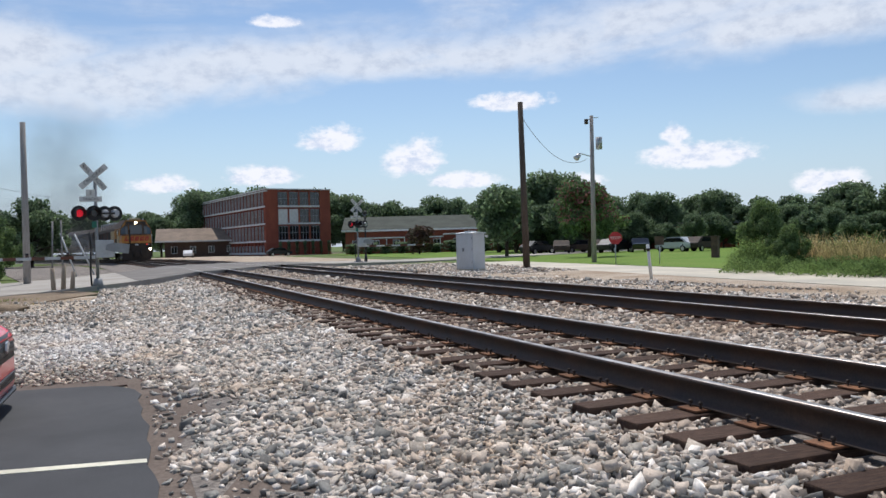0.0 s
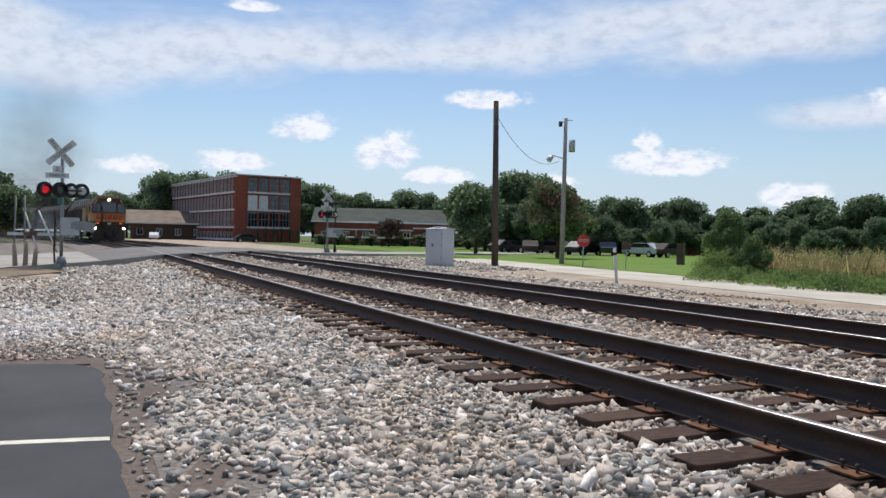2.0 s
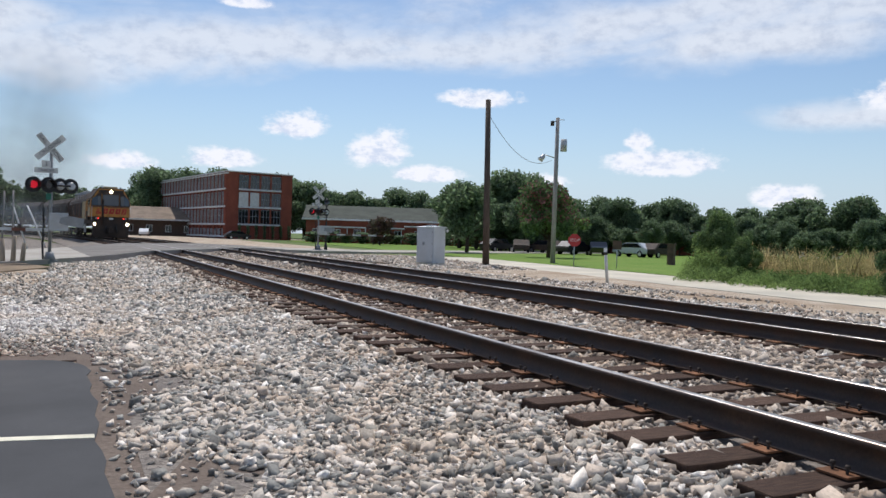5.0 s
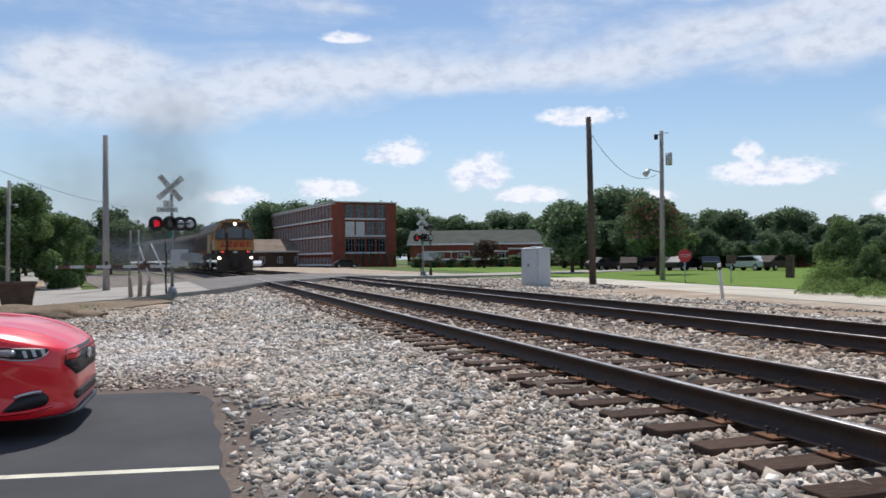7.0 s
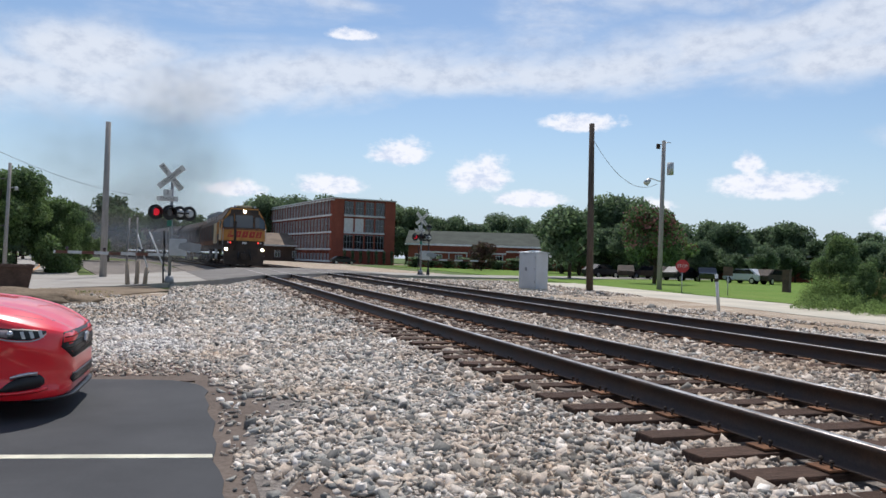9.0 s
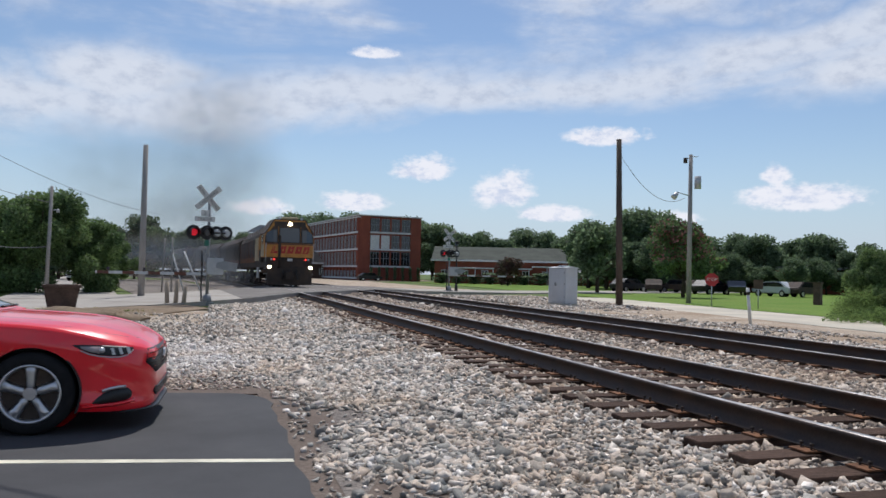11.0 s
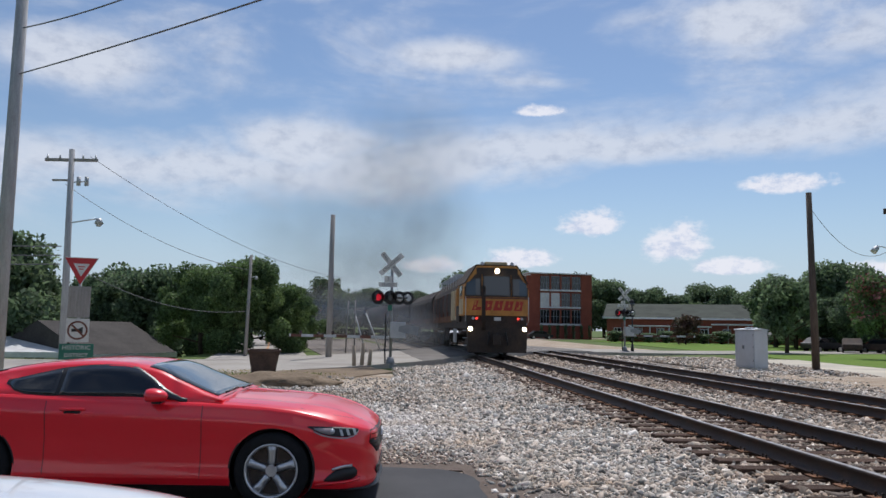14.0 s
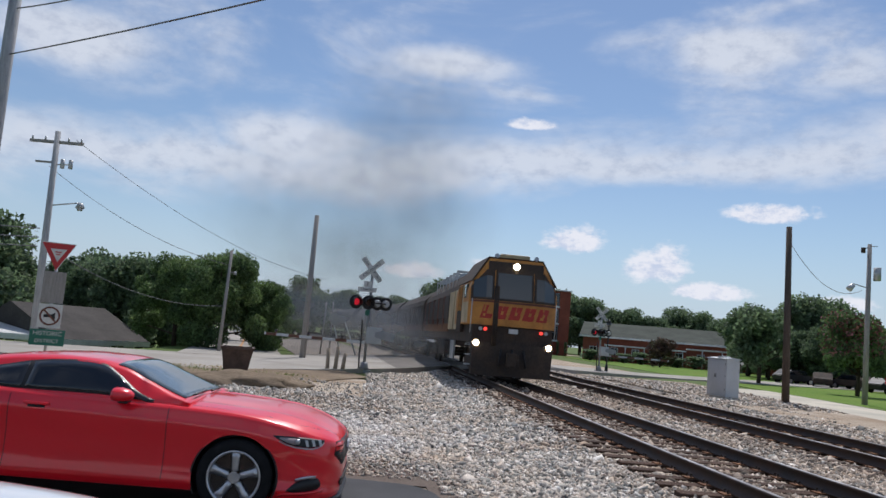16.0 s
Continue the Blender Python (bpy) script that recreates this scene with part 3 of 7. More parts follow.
TIE_Y = {}


def build_track(centre, label):
    tr = thing("railway_track", pose(0, 0, 0), label, "railway track", "the two tracks", "structure")
    prof = rail_profile()
    n = len(prof)
    ys = [-20, 0, 20] + [40 + 5 * i for i in range(46)]
    for side in (-1, 1):
        c = centre + side * GAUGE / 2
        v, f, mi = [], [], []
        for y in ys:
            v += [(c + px + bend(y), y, pz) for px, pz in prof]
        for j in range(len(ys) - 1):
            for i in range(n):
                f.append((j * n + i, j * n + (i + 1) % n, (j + 1) * n + (i + 1) % n, (j + 1) * n + i))
                mi.append(1 if i == n - 1 else 0)
        ob = raw_mesh("rail", np.array(v), np.array(f), ["rail", "shine"], np.array(mi))
        ob.parent = tr
        tagged(ob, "dark rusty steel rail with a worn bright head")
    # ties
    rnd = random.Random(int(centre * 10))
    bm = B()
    box(bm, -1.46, -0.115, -0.16, 1.46, 0.115, 0.0, 0.012)
    tie_me = bpy.data.meshes.new("tie")
    bm.to_mesh(tie_me)
    bm.free()
    tie_me.materials.append(M["tie"])
    bm = B()
    box(bm, -0.17, -0.095, 0, 0.17, 0.095, 0.014, 0.003)
    plate_me = bpy.data.meshes.new("tie_plate")
    bm.to_mesh(plate_me)
    bm.free()
    plate_me.materials.append(M["rust"])
    bm = B()
    cyl(bm, (0, 0, -0.01), (0, 0, 0.03), 0.009, seg=6)
    cyl(bm, (0, 0, 0.028), (0.006, 0, 0.048), 0.016, 0.013, seg=8)
    spike_me = bpy.data.meshes.new("spike")
    bm.to_mesh(spike_me)
    bm.free()
    spike_me.materials.append(M["grime"])
    y = -10.0
    TIE_Y[centre] = []
    while y < 37.0:
        TIE_Y[centre].append(y)
        a = rnd.uniform(-0.7, 0.7)
        zt = RAIL_TOP - 0.187
        t = new("tie", tie_me)
        t.parent = tr
        t.matrix_basis = pose(centre + rnd.uniform(-0.05, 0.05), y, zt + rnd.uniform(-0.008, 0.0), rnd.uniform(-1, 1), 0, a)
        for side in (-1, 1):
            if y > 24:
                break
            p = new("tie_plate", plate_me)
            p.parent = tr
            p.matrix_basis = pose(centre + side * GAUGE / 2, y, zt + 0.001)
            if 1 < y < 14 and centre < 6:
                for dx, dy in ((-0.10, 0.05), (-0.10, -0.05), (0.10, 0.05)):
                    s = new("spike", spike_me)
                    s.parent = p
                    s.matrix_basis = pose(dx + rnd.uniform(-0.01, 0.01), dy, 0.012, 0, 0, 0 if dx < 0 else 180)
        y += 0.53 + rnd.uniform(-0.03, 0.03)
    bm = B()
    while y < 120:
        box(bm, centre - 1.45 + bend(y), y - 0.11, 0.1, centre + 1.45 + bend(y), y + 0.11, RAIL_TOP - 0.185)
        y += 0.53
    tagged(part("far_ties", bm, "tie", tr), "dark creosoted ties farther along", kind="stuff")


build_track(TRACKS[0], "near main track with dark rails on creosoted ties")
build_track(TRACKS[1], "second track with dark rails on creosoted ties")


# ---- loose stones ----


def scatter_stones(name, xs, ys, zs, size, label, seed, mat="stone"):
    """Angular broken stones: skewed blocks with knocked-off corners."""
    rng = np.random.default_rng(seed)
    v0 = np.array([(x, y, z) for x in (-1, 1) for y in (-1, 1) for z in (-1, 1)], float)
    f0 = np.array([(0, 1, 3, 2), (4, 6, 7, 5), (0, 4, 5, 1), (2, 3, 7, 6), (0, 2, 6, 4), (1, 5, 7, 3)])
    n = len(xs)
    rad = size * np.exp(rng.normal(0, 0.32, n)) * 0.8
    sq = rng.uniform(0.6, 1.25, (n, 1, 3)) * np.array([1.25, 0.95, 0.52])
    v = v0[None] * sq * rng.uniform(0.58, 1.05, (n, 8, 1)) + rng.normal(0, 0.11, (n, 8, 3))
    v *= rad[:, None, None]
    a, b, c = rng.uniform(0, 6.283, n), rng.normal(0, 0.5, n), rng.normal(0, 0.5, n)
    ca, sa, cb, sb, cc, sc = np.cos(a), np.sin(a), np.cos(b), np.sin(b), np.cos(c), np.sin(c)
    x, y, z = v[..., 0], v[..., 1], v[..., 2]
    y, z = y * cb[:, None] - z * sb[:, None], y * sb[:, None] + z * cb[:, None]
    x, z = x * cc[:, None] + z * sc[:, None], -x * sc[:, None] + z * cc[:, None]
    x, y = x * ca[:, None] - y * sa[:, None], x * sa[:, None] + y * ca[:, None]
    P = np.stack([x + xs[:, None], y + ys[:, None], z + zs[:, None] + rad[:, None] * 0.3], -1).reshape(-1, 3)
    F = (f0[None] + (np.arange(n) * 8)[:, None, None]).reshape(-1, 4)
    ob = raw_mesh(name, P, F, [mat])
    return tagged(ob, label, "ballast stones", kind="stuff")


def build_stones():
    rng = np.random.default_rng(11)
    zones = [  # x0, x1, y0, y1, number, size
        (0.25, 6.4, 1.0, 6.0, 34000, 0.027), (0.25, 7.4, 6.0, 12.0, 40000, 0.029), (0.0, 10.9, 12.0, 22.0, 46000, 0.034), (6.3, 10.9, 2.0, 12.0, 22000, 0.033),
        (-0.5, 10.9, 22.0, 37.0, 28000, 0.043), (10.9, 16.2, 5.0, 34.0, 20000, 0.038), (-4.5, 0.4, 9.2, 15.0, 18000, 0.023), (-5.5, 0.4, 15.0, 26.0, 20000, 0.031),
        (5.0, 12.5, 37.0, 52.0, 6000, 0.06), (14.0, 20.5, 30.0, 50.0, 6500, 0.05), (0.25, 11.5, -7.0, 1.0, 24000, 0.036)]
    X, Y, S = [], [], []
    for x0, x1, y0, y1, n, s in zones:
        X.append(rng.uniform(x0, x1, n))
        Y.append(rng.uniform(y0, y1, n))
        S.append(np.full(n, s))
    X, Y, S = map(np.concatenate, (X, Y, S))
    # clear of the rails, and thin on the ties and where dirt shows at the asphalt's edge
    keep = np.ones(len(X), bool)
    for c in TRACKS:
        for s in (-1, 1):
            keep &= np.abs(X - (c + s * GAUGE / 2)) > np.where(Y > 12, 0.185, 0.13)
        on = np.abs(X - c) < 1.53
        ty = np.array(TIE_Y[c])
        near_tie = np.abs(Y[:, None] - ty[None]).min(1) < 0.125
        keep &= ~(on & near_tie & (rng.random(len(X)) < 0.96))
    edge_x = 0.62 + 0.28 * np.sin(Y * 1.9) + 0.16 * np.sin(Y * 4.3 + 1)
    keep &= ~((X < edge_x) & (Y < 8.6) & (rng.random(len(X)) < 0.86))
    keep &= ~((X < edge_x + 0.4) & (Y < 8.6) & (rng.random(len(X)) < 0.35))
    keep &= ~((X < 0.6) & (Y > 9) & (Y < 10.4) & (rng.random(len(X)) < 0.5))
    keep &= ~((X < 0.25) & (Y < 9.35 + 0.06 * np.abs(X)))
    # no stones over the crossing road, few on the brown dirt by the verge
    road = np.interp(X, [-6, -2.4, 1.4, 3.4, 9.7, 15.8], [27.0, 30.8, 34.3, 37.0, 47.8, 53.4])
    keep &= Y < road
    keep &= ~((X < -0.6) & (Y > 20.5 - 0.5 * X) & (rng.random(len(X)) < 0.8))
    keep &= ~((X > 13.8) & (Y < 30) & (rng.random(len(X)) < 0.35 + 0.6 * (np.sin(X * 1.7 + Y * 0.5) > 0.1)))
    keep &= X < 16.0 + 0.11 * Y
    X, Y, S = X[keep], Y[keep], S[keep]
    Z = np.maximum(np.array([bed_z(u) for u in X]) + 0.012, np.where(X > 13.5, np.where(Y > 31, 0.05, 0.012), -1.0))
    for c in TRACKS:
        Z = np.where(np.abs(X - c) < 1.5, Z - 0.022, Z)
    keep2 = ~((X < 0.3) & (Y > 16.5) & (rng.random(len(X)) < 0.5))
    X, Y, Z, S = X[keep2], Y[keep2], Z[keep2], S[keep2]
    near = Y < 12
    dull = rng.random(len(X)) < np.interp(X, [2.4, 3.4, 11.0, 12.5], [0.0, 0.8, 0.8, 0.3])
    scatter_stones("ballast_stones", X[near & ~dull], Y[near & ~dull], Z[near & ~dull], S[near & ~dull], "loose grey and white crushed stones on the track bank", 3)
    scatter_stones("ballast_stones", X[near & dull], Y[near & dull], Z[near & dull], S[near & dull], "rust-stained brown stones between the rails", 4, "stone_track")
    far = ~near
    scatter_stones("ballast_stones", X[far & ~dull], Y[far & ~dull], Z[far & ~dull], S[far & ~dull], "loose grey crushed stones farther along the bank", 5)
    scatter_stones("ballast_stones", X[far & dull], Y[far & dull], Z[far & dull], S[far & dull], "rust-stained stones farther along the rails", 6, "stone_track")
    # a patch of fresh pale gravel beyond the lot, thinning out at its rim
    n = 15000
    px, py = rng.normal(-1.3, 1.5, n), rng.normal(13.6, 1.15, n)
    ok = (px < 1.6) & (py > 10.3) & (py < 17.5)
    px, py = px[ok], py[ok]
    scatter_stones("pale_gravel", px, py, np.array([bed_z(u) for u in px]) + 0.02, np.full(len(px), 0.024), "fresh pale gravel spread beyond the lot", 9, "stone_pale")


build_stones()
# ---- train ----


def bogie(parent, x):
    bm = B()
    for s in (-1, 1):
        prism(bm, [(x - 1.5, 0.38), (x - 1.2, 0.62), (x - 0.5, 0.80), (x + 0.5, 0.80), (x + 1.2, 0.62), (x + 1.5, 0.38), (x + 0.7, 0.30), (x - 0.7, 0.30)], "y", s * 0.98 - 0.07, s * 0.98 + 0.07)
    box(bm, x - 0.35, -1.0, 0.5, x + 0.35, 1.0, 0.85)
    b = part("bogie", bm, "grime", parent, "sooty steel bogie frame")
    for dx in (-1.05, 1.05):
        bm = B()
        for s in (-1, 1):
            cyl(bm, (x + dx, s * 0.68, 0.46), (x + dx, s * 0.82, 0.46), 0.46, seg=24)
            cyl(bm, (x + dx, s * 0.66, 0.46), (x + dx, s * 0.68, 0.46), 0.49, seg=24)
        cyl(bm, (x + dx, -0.7, 0.46), (x + dx, 0.7, 0.46), 0.09)
        part("wheelset", bm, "grime", b)


def tapered(bm, x0, x1, mat=0, top=4.25, half=1.5):
    prism(bm, [(-half, 1.55), (half, 1.55), (half, 3.25), (half * 0.93, 3.55), (half * 0.55, top), (-half * 0.55, top), (-half * 0.93, 3.55), (-half, 3.25)], "x", x0, x1, mat)


LEAD_LEN, CAR_LEN, GAP = 21.0, 19.0, 1.1


def build_lead_car():
    """The cab unit; its front is at x = 0 and its body reaches back to -LEAD_LEN."""
    t = thing("rail_grinder_cab_car", pose(0, 0, 0), "dusty orange and cream rail grinder cab car with lit headlights", "train car", "the train")
    # cab body: front leans back above the sill and its outer thirds are cut back
    HW = 1.6

    def face(y, z, d=0.0):
        return (d - 0.05 - 0.30 * max(0.0, (z - 2.75) / 1.5) - 0.72 * max(0.0, abs(y) - 1.05), y, z)

    def crown(y):
        return float(np.interp(abs(y), [0.95, 1.5, HW], [4.3, 3.45, 3.1]))
    bm = B()
    cols = (-HW, -1.5, -1.05, -0.95, 0.95, 1.05, 1.5, HW)
    grid = [[bm.verts.new(face(y, z)) for z in (1.9, 2.75, crown(y))] for y in cols]
    for a, b in zip(grid, grid[1:]):
        for k in range(2):
            bm.faces.new((a[k], b[k], b[k + 1], a[k + 1]))
    ring = [g[0] for g in grid] + [grid[-1][1]] + [g[2] for g in reversed(grid)] + [grid[0][1]]
    back = [bm.verts.new((-4.2, v.co.y, v.co.z)) for v in ring]
    for k in range(len(ring)):
        q = (k + 1) % len(ring)
        bm.faces.new((ring[k], ring[q], back[q], back[k]))
    bm.faces.new(back)
    bmesh.ops.recalc_face_normals(bm, faces=bm.faces)
    cab = part("cab", bm, "yellow", t, "dusty orange-yellow cab shell")
    bm = B()
    prism(bm, [(-1.52, 3.44), (-0.97, 4.3), (-0.97, 4.33), (0.97, 4.33), (0.97, 4.3), (1.52, 3.44), (1.55, 3.47), (1.0, 4.36), (-1.0, 4.36), (-1.55, 3.47)], "x", -4.25, -0.42)
    part("cab_roof", bm, "grime", t, "sooty brown cab roof")

    def front(name, y0, z0, y1, z1, mat, label="", deep=0.03, skew=0.0):
        bm = B()
        cuts = [y0] + [c for c in (-1.05, 1.05) if y0 < c < y1] + [y1]
        rows = []
        for y in cuts:
            zt = min(z1, crown(y) - 0.03)
            k = (y - y0) / (y1 - y0)
            rows.append([face(y, z0, -0.03), face(y, z0, deep), face(y + skew, zt, deep), face(y + skew, zt, -0.03)])
        loft(bm, rows)
        return part(name, bm, mat, cab if name in ("window", "window_frame", "stripe") else t, label)
    for y0, y1 in ((-1.55, -0.76), (-0.72, 0.66), (0.68, 1.55)):
        mid = abs(y0 + y1) < 0.3
        front("window_frame", y0, 2.79, y1, 3.88, "grime", "sooty dark window surround", 0.012)
        front("window", y0 + 0.08, 2.87, y1 - 0.08, 3.78 if mid else 3.66, "cabglass", "grey reflecting cab window", 0.024)
    front("brow", -1.0, 3.87, 1.0, 4.2, "grime", "sooty dark band over the windows", 0.014)
    front("sill", -1.56, 2.70, 1.56, 2.77, "oxide", "dark red line under the windows", 0.014)
    # slanted red emblem of five block shapes
    for i in range(5):
        y = -1.22 + i * 0.50
        front("emblem", y, 2.14, y + 0.40, 2.30, "letter", "slanted red emblem block", 0.016, 0.05)
        front("emblem", y + 0.05, 2.30, y + 0.22, 2.60, "letter", "slanted red emblem block", 0.016, 0.08)
        if i:
            front("emblem", y + 0.27, 2.42, y + 0.46, 2.60, "letter", "slanted red emblem block", 0.0165, 0.05)
            front("emblem", y + 0.31, 2.30, y + 0.42, 2.42, "letter", "slanted red emblem block", 0.0155, 0.04)
    # centre post with hoses
    bm = B()
    for y in (-0.62, -0.68, -0.74):
        cyl(bm, (0.06, y, 1.2), (-0.10, y + 0.02, 3.3), 0.03, seg=8)
    part("hose", bm, "grime", t, "black hanging hoses")
    # underframe, pilot and coupler
    bm = B()
    box(bm, -LEAD_LEN, -1.45, 1.25, -0.15, 1.45, 1.9, 0.05)
    part("underframe", bm, "grime", t, "sooty steel underframe")
    bm = B()
    prism(bm, [(-1.4, 0.15), (1.4, 0.15), (1.45, 1.3), (-1.45, 1.3)], "x", -0.35, 0.02)
    part("pilot_plate", bm, "grime", t, "soot-black pilot plate")
    bm = B()
    box(bm, 0.0, -0.16, 0.55, 0.55, 0.16, 0.95, 0.04)
    box(bm, 0.45, -0.28, 0.5, 0.7, 0.05, 1.0, 0.05)
    part("coupler", bm, "grime", t, "black knuckle coupler")
    for y in (-0.4, 0.0, 0.4):
        bm = B()
        cyl(bm, (0.02, y, 1.1), (0.22, y * 1.2, 0.5), 0.035, seg=8)
        part("brake_hose", bm, "black", t)
    # steps
    for s in (-1, 1):
        for z in (0.45, 0.8, 1.15):
            bm = B()
            box(bm, -0.95, s * 1.2, z, -0.35, s * 1.55, z + 0.04)
            part("step", bm, "metal", t, "steel step")
        bm = B()
        cyl(bm, (-0.15, s * 1.52, 1.6), (-0.15, s * 1.52, 2.8), 0.02, seg=6)
        part("grab_rail", bm, "metal", t)
    # lamps
    for y, z, r in ((0.0, 4.05, 0.11), (-1.3, 1.26, 0.10), (1.3, 1.26, 0.10)):
        bm = B()
        cyl(bm, (-0.35 if z > 3 else -0.15, y, z), (0.02 if z < 3 else -0.26, y, z), r + 0.05, seg=20)
        h = part("headlight_housing", bm, "grime", t)
        bm = B()
        x = 0.02 if z < 3 else -0.26
        cyl(bm, (x, y, z), (x + 0.03, y, z), r, seg=20)
        part("headlight", bm, "lamp", h, "lit warm white headlight")
    for y in (-1.0, 1.0):
        bm = B()
        cyl(bm, (-0.05, y, 1.76), (0.03, y, 1.76), 0.06, seg=14)
        part("marker_light", bm, "redmark", t, "red marker light")
        bm = B()
        cyl(bm, (-0.05, y + (0.17 if y > 0 else -0.17), 1.76), (0.03, y + (0.17 if y > 0 else -0.17), 1.76), 0.065, seg=14)
        part("marker_light", bm, "metal", t, "unlit white marker light")
    bm = B()
    box(bm, -0.06, -0.16, 1.66, 0.025, 0.16, 1.82, 0.01)
    part("number_plate", bm, "white", t, "small white plate")
    # roof gear
    bm = B()
    box(bm, -1.6, -0.55, 4.3, -0.6, 0.55, 4.52, 0.06)
    part("air_conditioner", bm, "cream", t, "cream rooftop cooling unit")
    for y in (-0.7, 0.75):
        bm = B()
        cyl(bm, (-0.75, y, 4.28), (-0.45, y, 4.42), 0.05, 0.09)
        part("horn", bm, "metal", t)
    # long machine body behind the cab
    bm = B()
    tapered(bm, -LEAD_LEN, -4.2, top=4.22, half=1.47)
    part("body", bm, "grime", t, "soot-brown grinder body")
    for s in (-1, 1):
        def side(name, x0, z0, x1, z1, mat, label="", proud=0.03):
            bm = B()
            box(bm, x0, s * (1.4 if x0 < -4 else 1.5), z0, x1, s * ((1.5 if x0 < -3.7 else 1.6) + proud), z1, 0.01)
            part(name, bm, mat, t, label)
        side("side_window", -1.75, 2.85, -1.15, 3.35, "cabglass", "small cab side window", 0.02)
        side("side_panel", -1.95, 1.95, -0.55, 2.7, "cream", "cream cab side panel", 0.012)
        side("side_panel", -2.2, 1.95, -1.95, 3.3, "cream", "cream cab side panel", 0.012)
        # no recess here: a dark panel on the wall gives the doorway's shade
        side("doorway", -3.6, 1.6, -2.3, 3.35, "grime", "flat dark panel painted as a doorway's shade, with bars", 0.006)
        for k in range(4):
            side("grille_bar", -3.45 + 0.32 * k, 2.4, -3.36 + 0.32 * k, 3.3, "yellow", "", 0.03)
        side("side_panel", -5.3, 1.7, -3.8, 3.3, "cream", "dusty cream side panel")
        side("door_gap", -5.55, 1.7, -5.32, 3.3, "grime", "dark gap between doors", 0.01)
        side("side_panel", -7.2, 1.7, -5.6, 3.3, "cream", "dusty cream side panel")
        for k in range(5):
            x = -7.6 - 2.6 * k
            side("louvre", x - 1.9, 2.2, x, 3.15, "grime", "dark louvred opening", 0.02)
            side("side_panel", x - 2.35, 1.7, x - 2.0, 3.25, "oxide", "rust-brown post between openings")
        side("lower_sill", -LEAD_LEN, 1.6, -7.4, 1.95, "rust", "rusty orange lower body band", 0.015)
        side("fuel_tank", -12.0, 0.55, -9.2, 1.25, "grime", "black fuel tank", -0.1)
        side("tool_box", -6.2, 0.5, -5.0, 1.25, "metal", "grey steel side box", -0.02)
        for k in range(7):
            bm = B()
            box(bm, -7.0 - 1.5 * k, s * 0.55, 4.20, -6.85 - 1.5 * k, s * 1.35, 4.30 + 0.0 * k, 0.01)
            part("roof_rack", bm, "metal", t, "silver bar above the roof edge")
            bm = B()
            cyl(bm, (-6.92 - 1.5 * k, s * 1.3, 3.5), (-6.92 - 1.5 * k, s * 1.3, 4.24), 0.025, seg=6)
            part("rack_stay", bm, "metal", t)
    for x in (-3.2, -LEAD_LEN + 3.0):
        bogie(t, x)
    return t


def build_trailing_car(kind):
    """A grinder or support car, its front at x = 0."""
    label, mat = (("soot-dark brown grinder car with orange band", "grime"), ("rust-brown water tank car behind the grinder", "grime"))[kind]
    t = thing("train_car", pose(0, 0, 0), label, "train car", "the train")
    L = CAR_LEN
    bm = B()
    box(bm, -L, -1.4, 1.1, 0, 1.4, 1.6, 0.05)
    part("underframe", bm, "grime", t)
    bm = B()
    if kind == 0:
        tapered(bm, -L + 0.4, -0.4, top=4.1, half=1.45)
        part("body", bm, mat, t)
        for s in (-1, 1):
            for k in range(6):
                bm = B()
                box(bm, -3.2 - 2.7 * k, s * 1.40, 2.1, -1.3 - 2.7 * k, s * 1.48, 3.15, 0.01)
                part("louvre", bm, "grime", t)
            bm = B()
            box(bm, -L + 0.5, s * 1.42, 1.6, -0.5, s * 1.475, 1.95)
            part("lower_sill", bm, "oxide", t, "rust-brown band")
    else:
        cyl(bm, (-L + 0.6, 0, 2.75), (-0.6, 0, 2.75), 1.35, seg=28)
        part("tank", bm, mat, t)
        bm = B()
        cyl(bm, (-L / 2, 0, 4.0), (-L / 2, 0, 4.4), 0.45, seg=18)
        part("dome", bm, "grime", t)
        for k in range(5):
            bm = B()
            cyl(bm, (-2.5 - 3.5 * k, 0, 2.75), (-2.4 - 3.5 * k, 0, 2.75), 1.38, seg=28)
            part("band", bm, "oxide", t)
    for x in (-3.0, -L + 3.0):
        bogie(t, x)
    bm = B()
    box(bm, 0, -0.12, 0.6, GAP * 0.7, 0.12, 0.9, 0.03)
    part("coupler", bm, "grime", t)
    return t


# front of the train along the line, in time
FRONT = [(0.0, 88.4), (2.0, 82.5), (3.5, 77.8), (6.0, 70.2), (7.5, 65.2), (9.0, 59.5), (11.5, 48.6), (13.0, 41.6), (14.5, 34.4), (16.0, 26.9)]


def car_rows(back, length):
    """Poses of a car whose front is `back` behind the train's front; bogies stay on the line."""
    rows = []
    for t, y in FRONT:
        ya, yb = y + back + 3.0, y + back + length - 3.0
        a = Vector((TRACKS[0] + bend(ya), ya, RAIL_TOP))
        b = Vector((TRACKS[0] + bend(yb), yb, RAIL_TOP))
        d = (a - b).normalized()
        p = a + d * 3.0
        rows.append((t, pose(p.x, p.y, p.z, 0, 0, math.degrees(math.atan2(d.y, d.x)))))
    return rows


lead_car = build_lead_car()
trailing = []
for k in (0, 0, 1, 0, 1):
    trailing.append(build_trailing_car(k) if k not in [c for c, _ in trailing] else copy_thing(next(o for c, o in trailing if c == k), pose(0, 0, 0)))
    trailing[-1] = (k, trailing[-1])

# ---- level crossing signals ----


